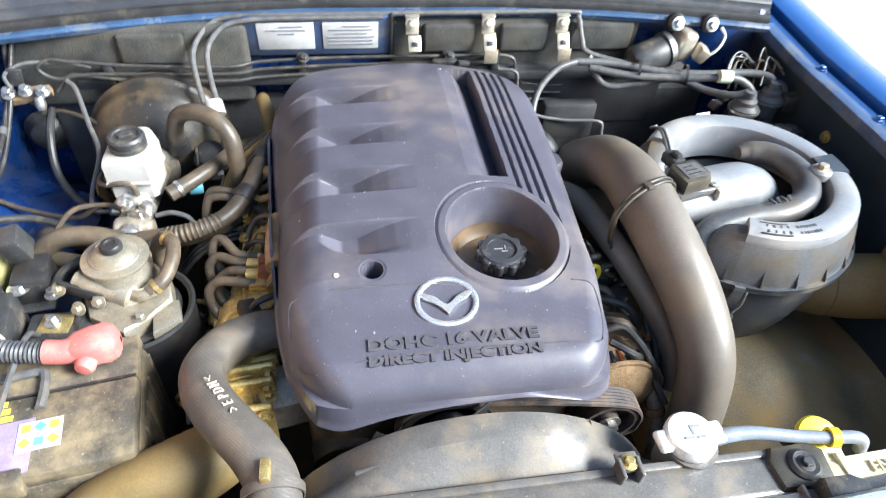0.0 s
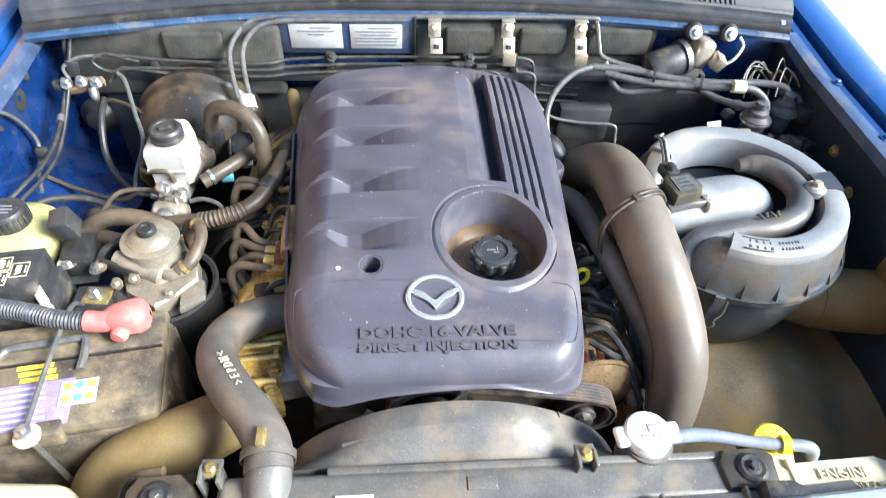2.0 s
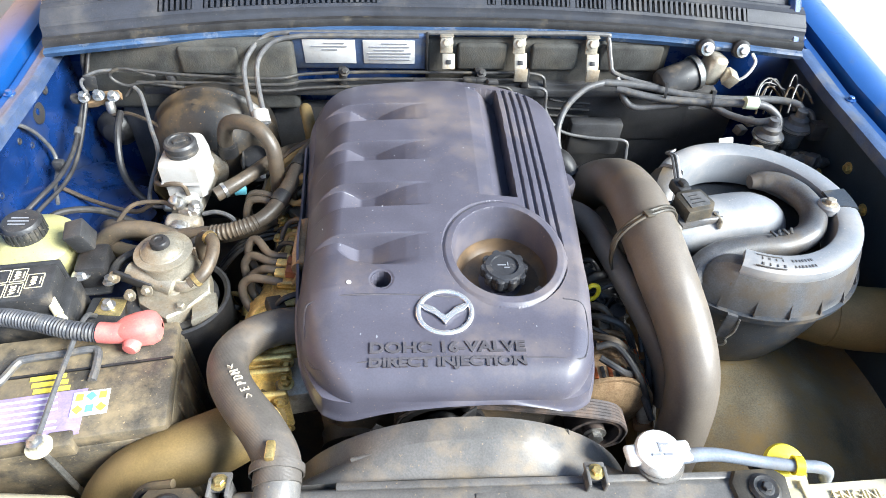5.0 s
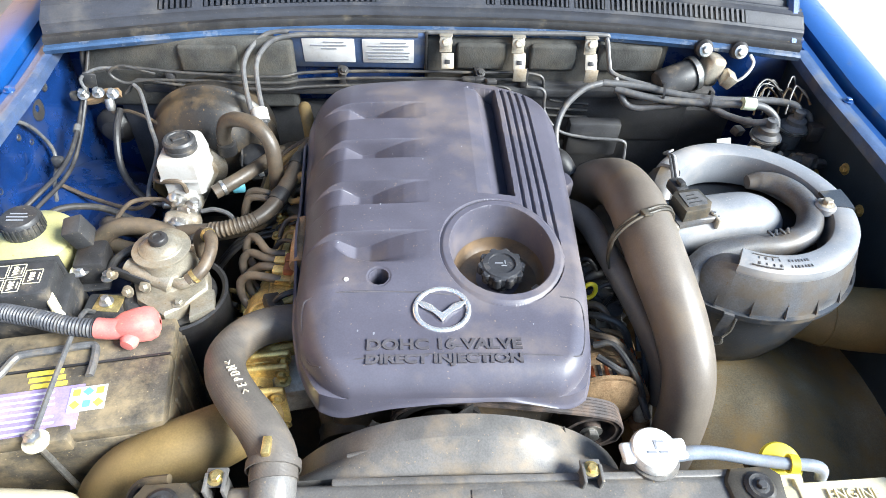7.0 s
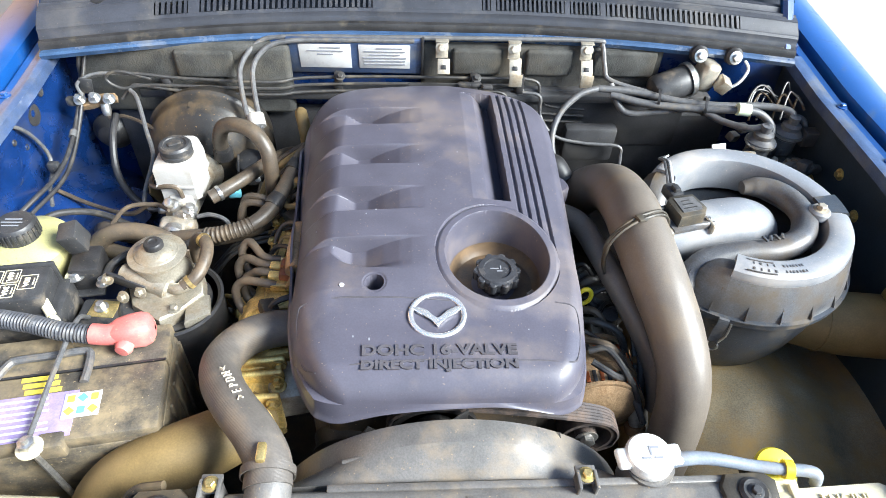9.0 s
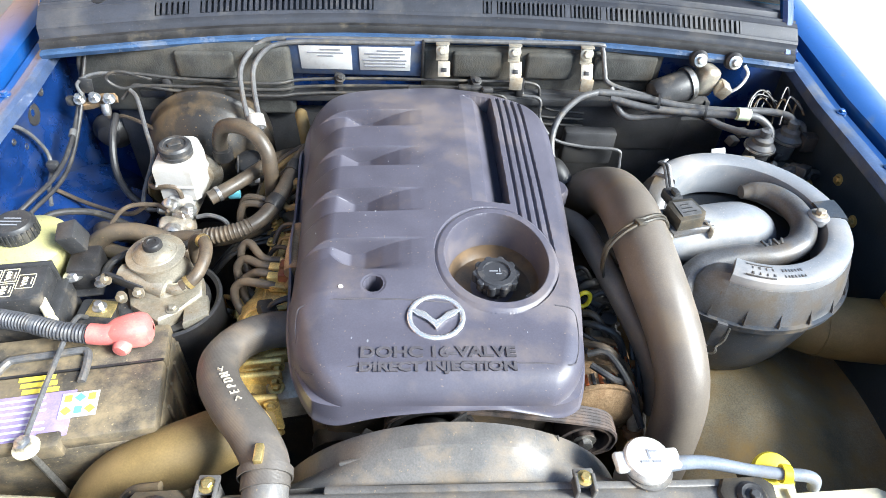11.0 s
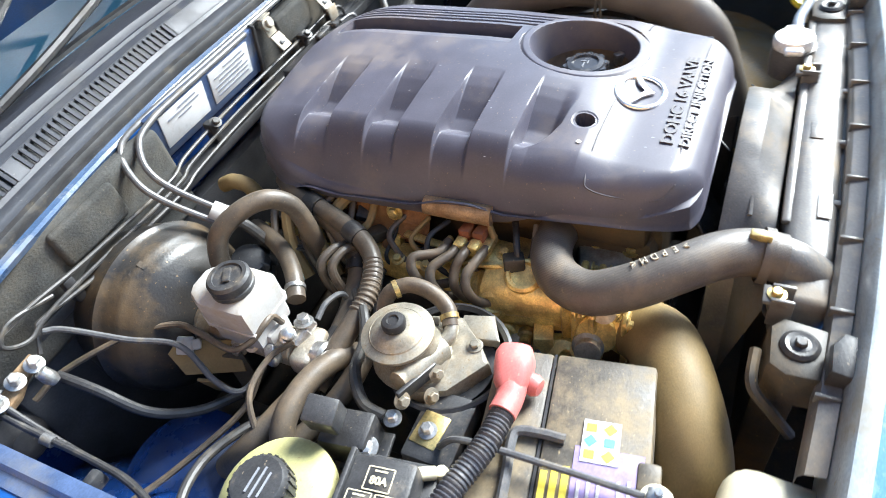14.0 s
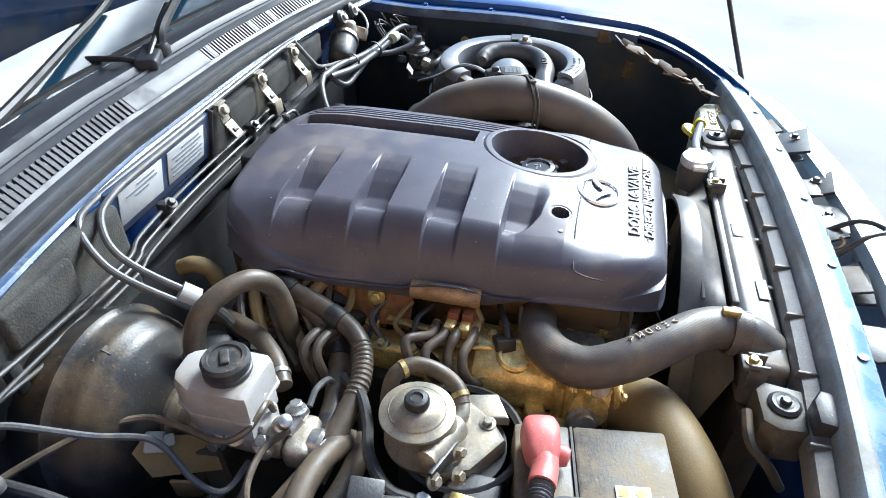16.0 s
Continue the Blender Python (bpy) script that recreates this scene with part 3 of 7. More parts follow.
part("bonnet_latch_wire", tube(B(), [(0.02, 0.150, 0.93), (0.035, 0.110, 0.965), (0.06, 0.075, 0.965), (0.085, 0.105, 0.962), (0.09, 0.150, 0.93)], 0.004, 8), M_BLACK, truck)
part("bumper", box(B(), (0.02, 0.05, 0.52), (1.62, 0.22, 0.24), 0.05, seg=4), M_BLUE, truck)
for x in (-0.66, 0.70):
    part("headlight", box(B(), (x, 0.17, 0.80), (0.26, 0.12, 0.17), 0.03, seg=3), M_SILVER, truck)
for x in (-0.74, 0.78):
    for y in (0.72, 3.3):
        t_ = part("wheel", lathe(B(), [(0, -0.1), (0.20, -0.1), (0.34, -0.09), (0.36, -0.05), (0.36, 0.05), (0.34, 0.09), (0.2, 0.1), (0, 0.1)], Matrix.Translation((x, y, 0.36)) @ pose(0, 0, 0, 0, 90, 0), 40), M_TYRE, truck)
part("truck_bed", box(B(), (0.02, 4.0, 0.75), (1.65, 1.5, 0.5), 0.04), M_BLUE, truck)
rng = random.Random(44)
part("wing_clip", box(B(), (0.742, 0.513, 1.004), (0.022, 0.034, 0.030), 0.004, (0, 0, 6)), M_TORN, truck, "dusty plastic clip on the wing edge")
part("liner_tab", box(B(), (0.742, 0.445, 0.925), (0.004, 0.020, 0.040), 0.001, (8, 0, 0)), M_TORN, truck)
for k in range(12):
    f = k / 11
    x, y, z = 0.715 - 0.16 * f, 0.47 - 0.19 * f, 0.998 - 0.042 * f
    b = B()
    prism(b, [(-0.026, -0.006), (0.004, -0.012 - 0.008 * rng.random()), (0.030, -0.004), (0.024, 0.008 + 0.010 * rng.random()), (-0.012, 0.010)], 0, 0.003, Matrix.Translation((x, y, z)) @ pose(0, 0, 0, rng.uniform(-25, 25), rng.uniform(-30, 10), 48 + rng.uniform(-18, 18)), 0.0006)
    part("torn_liner", b, M_TORN if k % 3 else M_DARKBAY, truck, "torn dusty wing liner" if k == 0 else "")
for x, y, z, w, h, tilt in ((0.385, 0.135, 0.940, 0.13, 0.045, 22), (0.235, 0.125, 0.930, 0.09, 0.050, 30), (0.125, 0.130, 0.928, 0.10, 0.050, 18), (-0.02, 0.125, 0.915, 0.12, 0.040, 26)):
    b = B()
    prism(b, [(-w / 2, -h / 2), (w / 2, -h / 2 - 0.006), (w / 2 - 0.012, h / 2), (0.0, h / 2 + 0.010), (-w / 2 + 0.01, h / 2 - 0.004)], 0, 0.005, Matrix.Translation((x, y, z)) @ pose(0, 0, 0, -tilt, 6, -8), 0.001)
    part("lamp_bracket", b, M_BLACK if x < 0.3 else M_COWL, truck, "black headlamp and grille bracket")
    part("bracket_screw", bolt(B(), (x + 0.01, y, z + 0.008), 0.006, 0.006), M_BOX, truck)
part("latch_spring", tube(B(), [(0.045 + 0.010 * math.cos(q), 0.142 + 0.010 * math.sin(q), 0.900 + 0.0042 * q) for q in [k * 0.7 for k in range(18)]], 0.0025, 6, 2), M_RUST, truck, "rusty latch spring")
# radio aerial at the front corner
ae = thing("aerial", (0.70, 0.155, 0.86), "thin black rubber aerial leaning beside the wing", "aerial")
part("mast", tube(B(), [(0.70, 0.155, 0.86), (0.70, 0.265, 1.12), (0.70, 0.47, 1.62)], [0.006, 0.005, 0.003], 8), M_BLACK, ae)
part("base", lathe(B(), [(0, 0), (0.014, 0), (0.012, 0.02), (0.006, 0.03), (0, 0.03)], Matrix.Translation((0.70, 0.152, 0.845)), 14), M_BLACK, ae)


# ---- engine cover ----
ec = thing("engine_cover", (0.0, 0.72, 0.93), "purple-grey moulded plastic engine cover with raised lettering", "engine cover")
CXC = 0.004


def eased(xs, ys, soft):
    """A line through the knots, rounded off over a length of about soft."""
    t_ = np.linspace(xs[0] - 6 * soft, xs[-1] + 6 * soft, 1600)
    w = np.exp(-0.5 * (np.arange(-400, 401) * (t_[1] - t_[0]) / soft) ** 2)
    v_ = np.convolve(np.pad(np.interp(t_, xs, ys), 400, mode="edge"), w / w.sum(), mode="valid")
    return lambda q: np.interp(q, t_, v_)


xl = eased([0.38, 0.42, 0.46, 0.52, 0.67, 0.87, 0.93, 0.96, 0.985, 1.04], [-0.128, -0.162, -0.182, -0.194, -0.207, -0.219, -0.221, -0.217, -0.203, -0.165], 0.010)
xrr = eased([0.38, 0.42, 0.46, 0.52, 0.67, 0.87, 0.95, 0.985, 1.01, 1.06], [0.162, 0.186, 0.196, 0.202, 0.213, 0.224, 0.224, 0.220, 0.208, 0.178], 0.010)
yf = eased([-0.205, -0.185, -0.165, -0.145, -0.12, 0.0, 0.145, 0.17, 0.19, 0.21], [0.468, 0.440, 0.416, 0.404, 0.399, 0.398, 0.398, 0.404, 0.420, 0.448], 0.008)
yb = eased([-0.222, -0.205, -0.18, -0.12, 0.03, 0.13, 0.185, 0.205, 0.222], [0.976, 1.000, 1.020, 1.044, 1.060, 1.050, 1.034, 1.014, 0.985], 0.010)
crown = eased([0.39, 0.43, 0.50, 0.55, 0.63, 0.75, 0.95, 1.00, 1.06], [0.997, 1.002, 1.005, 1.018, 1.030, 1.036, 1.038, 1.033, 1.018], 0.012)
fall = eased([0.45, 0.52, 0.62, 0.70], [0.22, 0.30, 1.0, 1.0], 0.016)
roll = eased([0.40, 0.52, 0.62, 0.70, 0.90, 0.985], [0.20, 0.45, 1.0, 1.0, 0.90, 0.30], 0.016)
scoop = eased([-0.215, -0.198, -0.184, -0.147, -0.142, -0.116, -0.095, -0.070, -0.048, -0.030, -0.010], [0.0, 0.0, 0.0010, 0.0110, 0.0120, 0.030, 0.027, 0.0145, 0.0060, 0.0018, 0.0], 0.0020)
apron = eased([-0.215, -0.198, -0.184, -0.146, -0.110, -0.05], [0.0, 0.0, 0.0010, 0.0115, 0.010, 0.0], 0.004)


def cover_z(x, y):
    u = np.abs(x - CXC)
    rolled = 0.006 * fall(y) * (u / 0.145) ** 2 + 0.028 * roll(y) * np.clip((u - 0.143) / 0.040, 0, 1.7) ** 1.8
    z = crown(y) - np.where(x < CXC, rolled, 0.027 * fall(y) * (u / 0.195) ** 2.3)
    r = np.interp(y, [0.45, 0.55], [0.036, 0.020])
    ax = np.clip(r - np.minimum(x - xl(y), xrr(y) - x), 0, 1)
    ay = np.clip(r - np.minimum(y - yf(x), yb(x) - y), 0, 1)
    d = r - np.hypot(ax, ay)
    dd = np.maximum(0, np.minimum(d, r))
    z = z - (r - np.sqrt(np.maximum(0, r * r - (r - dd) ** 2)))
    # four scoops between raised fingers
    for k, yk in enumerate((0.943, 0.835, 0.7305, 0.627)):
        back = yk - y
        wall = np.interp(back, [-0.0012, 0.0014], [0.0, 1.0])
        if k < 3:
            z = z - scoop(x) * wall * np.interp(back, [0.044, 0.049], [1.0, 0.0])
        else:
            reach = np.interp(x, [-0.150, -0.125, -0.095, -0.05], [0.030, 0.044, 0.054, 0.058])
            bowl = np.clip((reach - back) / 0.022, 0, 1)
            bowl = bowl * bowl * (3 - 2 * bowl)
            rest = np.interp(back, [0.02, 0.085], [1.0, 0.0])
            z = z - np.maximum(scoop(x) * bowl, apron(x) * rest) * wall
    # slot beside the ribs
    s = np.interp(x, [0.062, 0.085, 0.105, 0.1165, 0.1195], [0, 0.006, 0.028, 0.034, 0.0]) * ((y > 0.705) & (y < 1.012))
    z = z - s
    # ribs
    ribs = (x > 0.121) & (x < 0.178) & (y < 1.02)
    ph = ((x - 0.121) / 0.014) % 1.0
    tip = 0.685 - (x - 0.121) * 1.75
    groove = np.clip((ph - 0.50) / 0.16, 0, 1) * np.clip((1.0 - ph) / 0.16, 0, 1)
    z = np.where(ribs, z - 0.005 * groove * np.clip((y - tip) / 0.004, 0, 1), z)
    # oil filler well with its rim
    q = np.hypot(x - 0.089, (y - 0.600) / 1.06)
    rim = np.interp(q, [0.070, 0.074, 0.083, 0.087, 0.090], [0.0, 0.0035, 0.0035, 0.001, 0.0])
    plane = np.interp(y, [0.51, 0.60, 0.69], [1.008, 1.021, 1.028]) - 0.012 * np.clip((x - 0.06) / 0.12, 0, 1) ** 2
    z = np.where(q < 0.088, plane + rim, z)
    well = np.interp(q, [0.0, 0.057, 0.064, 0.072, 0.0745], [0.955, 0.955, 0.962, 1.006, 1.03])
    z = np.where(q < 0.0745, np.minimum(z, well), z)
    # fixing hole
    h = np.hypot(x + 0.081, y - 0.552)
    z = np.where(h < 0.0125, z - 0.03, np.where(h < 0.016, z - 0.001, z))
    return z


NX, NY = 400, 780
U, V = np.meshgrid(np.linspace(0, 1, NX), np.linspace(0, 1, NY))
YV = 0.392 + V * (1.078 - 0.392)
XX = xl(YV) + U * (xrr(YV) - xl(YV))
for _ in range(4):
    YY = np.where(YV < 0.55, yf(XX) + (YV - 0.392) / (0.55 - 0.392) * (0.55 - yf(XX)), YV)
    YY = np.where(YV > 0.90, 0.90 + (YV - 0.90) / (1.078 - 0.90) * (yb(XX) - 0.90), YY)
    XX = xl(YY) + U * (xrr(YY) - xl(YY))
ZZ = cover_z(XX, YY)
front_rim = np.interp(XX, [-0.16, -0.134, -0.104, -0.068, 0.0, 0.076, 0.135, 0.173], [0.922, 0.920, 0.933, 0.947, 0.958, 0.962, 0.946, 0.926])
rimz = np.interp(YY, [0.405, 0.44, 0.52, 1.08], [0.0, 0.940, 0.950, 0.948])
rimz = np.where(YY < 0.44, front_rim + (np.interp(YY, [0.402, 0.44], [0.0, 1.0])) * (0.940 - front_rim), rimz)
rimz = rimz + 0.013 * np.interp(YY, [0.640, 0.652, 0.722, 0.736], [0, 1, 1, 0]) * (XX < 0) + 0.008 * np.interp(YY, [0.885, 0.895, 0.925, 0.935], [0, 1, 1, 0]) * (XX < 0)
grid = np.stack([XX, YY, ZZ], -1)
edge_idx = [(0, i) for i in range(NX)] + [(j, NX - 1) for j in range(1, NY)] + [(NY - 1, i) for i in range(NX - 2, -1, -1)] + [(j, 0) for j in range(NY - 2, 0, -1)]
ring2 = np.array([grid[j, i] for j, i in edge_idx])
n = len(ring2)
span = 14
tang = np.roll(ring2, -span, 0) - np.roll(ring2, span, 0)
outn = np.stack([tang[:, 1], -tang[:, 0]], -1)
outn = outn / np.maximum(1e-9, np.hypot(outn[:, 0], outn[:, 1]))[:, None]
rim = np.array([rimz[j, i] for j, i in edge_idx])
pad = 24
rim = np.convolve(np.concatenate([rim[-pad:], rim, rim[:pad]]), np.ones(2 * pad + 1) / (2 * pad + 1), mode="valid")
verts = [Vector(v) - Vector((0.0, 0.72, 0.93)) for v in grid.reshape(-1, 3)]
faces = [(j * NX + i, j * NX + i + 1, (j + 1) * NX + i + 1, (j + 1) * NX + i) for j in range(NY - 1) for i in range(NX - 1)]
prev = [j * NX + i for j, i in edge_idx]
for out, lift in ((0.0008, 0.25), (0.002, 0.6), (0.0035, 0.88), (0.0055, 0.96), (0.0055, 1.0), (0.002, 1.0)):
    cur = []
    for k, (j, i) in enumerate(edge_idx):
        p = grid[j, i]
        cur.append(len(verts))
        verts.append(Vector((p[0] + outn[k, 0] * out, p[1] + outn[k, 1] * out, p[2] + (rim[k] - p[2]) * lift)) - Vector((0.0, 0.72, 0.93)))
    faces += [(prev[k], prev[(k + 1) % n], cur[(k + 1) % n], cur[k]) for k in range(n)]
    prev = cur
me = bpy.data.meshes.new("shell")
me.from_pydata(verts, [], faces)
me.materials.append(M_COVER)
me.polygons.foreach_set("use_smooth", [True] * len(me.polygons))
me.set_sharp_from_angle(angle=radians(54))
me.update()
shell = new("shell", me)
shell.parent = ec


def on_cover(x, y, lift=0.0):
    return Vector((x, y, float(cover_z(np.array(x), np.array(y))) + lift))


b = B()
seam = [(-0.150, 0.428), (-0.168, 0.445), (-0.179, 0.49), (-0.180, 0.520), (-0.172, 0.527), (-0.13, 0.5285), (-0.08, 0.5285), (-0.03, 0.5265), (0.02, 0.5225)]
tube(b, [on_cover(x, y, -0.0002) for x, y in seam], 0.0012, 6, 6)
part("panel_seam", b, M_TEXT, ec)
b = B()
seam = [(0.160, 0.523), (0.180, 0.520), (0.188, 0.510), (0.187, 0.48), (0.178, 0.446), (0.166, 0.434), (0.12, 0.434), (0.0, 0.436), (-0.10, 0.431), (-0.150, 0.428)]
tube(b, [on_cover(x, y, -0.0002) for x, y in seam], 0.0012, 6, 6)
part("panel_seam", b, M_TEXT, ec)
lettering("lettering", "DOHC 16-VALVE", 0.0205, Matrix.Translation((0.002, 0.4485, on_cover(0.0, 0.4485).z)) @ pose(0, 0, 0, 4, 0, 0), M_TEXT, ec, 0.0016, width=0.192, weight=0.0007, label="raised dark lettering")
lettering("lettering", "DIRECT INJECTION", 0.0160, Matrix.Translation((0.002, 0.4285, on_cover(0.0, 0.4285).z)) @ pose(0, 0, 0, 6, 0, 0), M_TEXT, ec, 0.0016, width=0.192, weight=0.0007, label="raised dark lettering")
b = B()
em = Matrix.Translation(on_cover(0.001, 0.501, 0.0015)) @ pose(0, 0, 0, 8, 0, 0)
ring = [[em @ Vector(((0.0345 + 0.0035 * math.cos(a)) * math.cos(t_), (0.0310 + 0.0035 * math.cos(a)) * math.sin(t_), 0.003 * math.sin(a))) for a in [2 * math.pi * k / 10 for k in range(10)]] for t_ in [2 * math.pi * k / 56 for k in range(57)]]
loft(b, ring, True)
emblem = part("emblem", b, M_CHROME, ec, "chrome oval emblem ring")
b = B()
prism(b, [(-0.0335, 0.011), (-0.024, 0.011), (-0.013, 0.006), (-0.005, -0.003), (0.0, -0.007), (0.005, -0.003), (0.013, 0.006), (0.024, 0.011), (0.0335, 0.011), (0.025, 0.002), (0.013, -0.004), (0.006, -0.011), (0.0, -0.019), (-0.006, -0.011), (-0.013, -0.004), (-0.025, 0.002)], 0, 0.003, em, 0.0008)
part("wing_shape", b, M_CHROME, emblem)
part("stud", lathe(B(), [(0, 0), (0.0035, 0), (0.003, 0.001), (0, 0.0012)], Matrix.Translation(on_cover(-0.124, 0.548, 0.0003)), 12), M_PAPER, ec, "small white plug")
part("edge_tab", lathe(B(), [(0, 0), (0.024, 0), (0.024, 0.020), (0.020, 0.026), (0, 0.027)], Matrix.Translation((0.208, 0.79, 0.965)), 28), M_COVER, ec)
part("rear_step", box(B(), (0.035, 1.058, 0.994), (0.135, 0.030, 0.034), 0.004, (6, 0, 0)), M_BLACK, ec, "dark step behind the rear edge")
for k in range(3):
    part("foam_scrap", box(B(), (0.075 + 0.022 * k, 1.058 + 0.003 * (k % 2), 1.016 - 0.002 * k), (0.026, 0.012, 0.010), 0.004, (10, 8 * k, 12 * k)), M_BLACK, ec)
part("well_stain", lathe(B(), [(0.032, 0.9556), (0.0565, 0.9558), (0.0625, 0.9615), (0.0655, 0.974)], Matrix.Translation((0.089, 0.600, 0.0004)) @ Matrix.Diagonal((1, 1.06, 1, 1)), 64), M_WELL, ec, "brown oil-stained inside of the filler well")
rng = random.Random(12)
for k in range(16):
    x, y = rng.uniform(-0.17, 0.05), rng.uniform(0.45, 1.0)
    if k > 13:
        x, y = rng.uniform(-0.19, 0.19), rng.uniform(0.42, 0.54)
    part("paint_chip", lathe(B(), [(0, 0), (0.0008 + 0.0006 * rng.random(), 0), (0, 0.0003)], Matrix.Translation(on_cover(x, y, 0.0002)) @ pose(0, 0, 0, 0, 0, 0) @ Matrix.Diagonal((1, 1 + rng.random(), 1, 1)), 8), M_INK, ec)
# oil filler cap in the well
cap = thing("oil_filler_cap", (0.092, 0.600, 0.957), "black lobed plastic oil filler cap in a round well", "oil cap")
b = B()
lathe(b, [(0.0, 0.0), (0.024, 0.0), (0.026, 0.014), (0.030, 0.015), (0.030, 0.028), (0.027, 0.032), (0.020, 0.033), (0.019, 0.030), (0, 0.030)], Matrix.Translation((0.092, 0.600, 0.957)), 40)
part("cap", b, M_CAPBLK, cap)
for k in range(10):
    a = 2 * math.pi * k / 10
    part("lobe", lathe(B(), [(0, 0.014), (0.0065, 0.014), (0.0065, 0.028), (0.005, 0.030), (0, 0.030)], Matrix.Translation((0.092 + 0.028 * math.cos(a), 0.6 + 0.028 * math.sin(a), 0.957)), 12), M_CAPBLK, cap)
b = B()
for dx, dy, w, h in ((-0.004, 0.002, 0.012, 0.0014), (0.003, -0.003, 0.008, 0.0014), (0.005, 0.004, 0.0014, 0.007)):
    box(b, (0.092 + dx, 0.600 + dy, 0.9875), (w, h, 0.001), 0)
part("pictogram", b, M_INK, cap)
part("spring_clip", box(B(), (0.140, 0.560, 0.970), (0.012, 0.018, 0.018), 0.002, (0, 0, 40)), M_STEEL, cap)


# ---- air cleaner and intake ----
AC = Vector((0.493, 0.704, 0.0))
ac = thing("air_cleaner", (0.491, 0.702, 0.76), "round grey plastic air cleaner housing, dusty, with a pale lid", "air cleaner")
# the bowl's shade is in its dark base colour
b = B()
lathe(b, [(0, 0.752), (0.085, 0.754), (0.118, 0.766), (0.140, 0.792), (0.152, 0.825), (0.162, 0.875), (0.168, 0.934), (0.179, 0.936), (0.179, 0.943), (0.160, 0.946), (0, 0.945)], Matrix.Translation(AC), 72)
part("lower_bowl", b, M_AIRLOW, ac, "dusty lower bowl with its shade in the dark base colour")
part("bowl_boss", lathe(B(), [(0, 0), (0.016, 0), (0.014, 0.020), (0, 0.022)], along((0.405, 0.565, 0.860), (0.37, 0.51, 0.86)), 18), M_AIRLOW, ac)


def arc_ring(bm, a0, a1, section, n=48, end=None):
    """A band swept round the housing; end(f) drops the section towards the far end."""
    rows = []
    for k in range(n + 1):
        a = radians(a0 + (a1 - a0) * k / n)
        d_ = end(k / n) if end else 0.0
        rows.append([AC + Vector((r * math.cos(a), r * math.sin(a), max(min(z, 0.948), z - d_))) for r, z in section])
    loft(bm, rows, True)
    for row in (rows[0], rows[-1]):
        bm.faces.new([bm.verts.new(p) for p in row])
    return bm


LID_TOP = [(0.1565, 1.0035), (0.1560, 1.010), (0.1540, 1.0165), (0.149, 1.020), (0.140, 1.0215), (0.124, 1.021), (0.118, 1.018), (0.1165, 1.012), (0.1175, 0.960), (0.150, 0.960)]
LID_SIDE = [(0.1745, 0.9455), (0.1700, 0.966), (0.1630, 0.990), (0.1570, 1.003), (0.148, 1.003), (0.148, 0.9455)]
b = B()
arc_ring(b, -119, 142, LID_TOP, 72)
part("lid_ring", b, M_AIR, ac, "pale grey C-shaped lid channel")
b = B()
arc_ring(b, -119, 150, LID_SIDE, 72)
part("lid_side", b, M_AIRSIDE, ac, "dust-streaked side of the lid in a shaded tone")
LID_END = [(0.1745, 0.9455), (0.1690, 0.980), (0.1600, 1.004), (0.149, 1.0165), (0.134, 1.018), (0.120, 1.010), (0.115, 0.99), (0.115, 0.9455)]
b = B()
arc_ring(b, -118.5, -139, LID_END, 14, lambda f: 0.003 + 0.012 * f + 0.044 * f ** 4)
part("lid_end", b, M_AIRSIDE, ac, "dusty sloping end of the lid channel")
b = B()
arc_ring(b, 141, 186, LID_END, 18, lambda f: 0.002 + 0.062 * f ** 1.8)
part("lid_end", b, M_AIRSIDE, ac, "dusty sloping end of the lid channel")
b = B()
lathe(b, [(0.180, 0.9435), (0.180, 0.9465), (0.166, 0.9485), (0.06, 0.948), (0, 0.947)], Matrix.Translation(AC), 72)
part("lid_base", b, M_AIRLOW, ac)
for k in range(20):
    a = radians(-138 + 16.5 * k)
    b = B()
    prism(b, [(0.0, 0.0), (0.014, 0.0), (0.013, 0.006), (-0.004, 0.044)], -0.0012, 0.0012, None, 0)
    bmesh.ops.transform(b, matrix=Matrix.Translation(AC + Vector((0.163 * math.cos(a), 0.164 * math.sin(a), 0.9460))) @ pose(0, 0, 0, 0, 0, math.degrees(a)) @ pose(0, 0, 0, 90, 0, 0), verts=b.verts)
    part("rib", b, M_AIRSIDE, ac)
b = B()
tube(b, [(0.335, 0.540, 0.90), (0.365, 0.585, 0.950), (0.405, 0.620, 0.978), (0.458, 0.630, 0.988), (0.515, 0.632, 0.992), (0.562, 0.652, 0.998), (0.586, 0.695, 1.002), (0.582, 0.738, 1.002), (0.562, 0.764, 1.002), (0.538, 0.774, 1.0), (0.518, 0.774, 0.998)], [0.019, 0.0195, 0.0195, 0.0195, 0.0195, 0.0195, 0.019, 0.019, 0.018, 0.016, 0.011], 20)
sn = part("snorkel", b, M_AIRSIDE, ac, "curled dusty snorkel tube")
for k in range(4):
    part("moulded_mark", box(B(), (0.492 + 0.010 * k, 0.634 + 0.002 * k, 1.0150), (0.0035, 0.012, 0.003), 0.0005, (0, 0, 20 - 40 * (k % 2))), M_AIRLOW, sn)
b = B()
tube(b, [(0.345, 0.688, 0.960), (0.40, 0.697, 0.968), (0.455, 0.705, 0.970), (0.494, 0.711, 0.968), (0.520, 0.715, 0.958), (0.528, 0.716, 0.935)], [0.043, 0.045, 0.047, 0.048, 0.044, 0.040], 32)
part("outlet_elbow", b, M_AIR, ac, "grey outlet elbow")


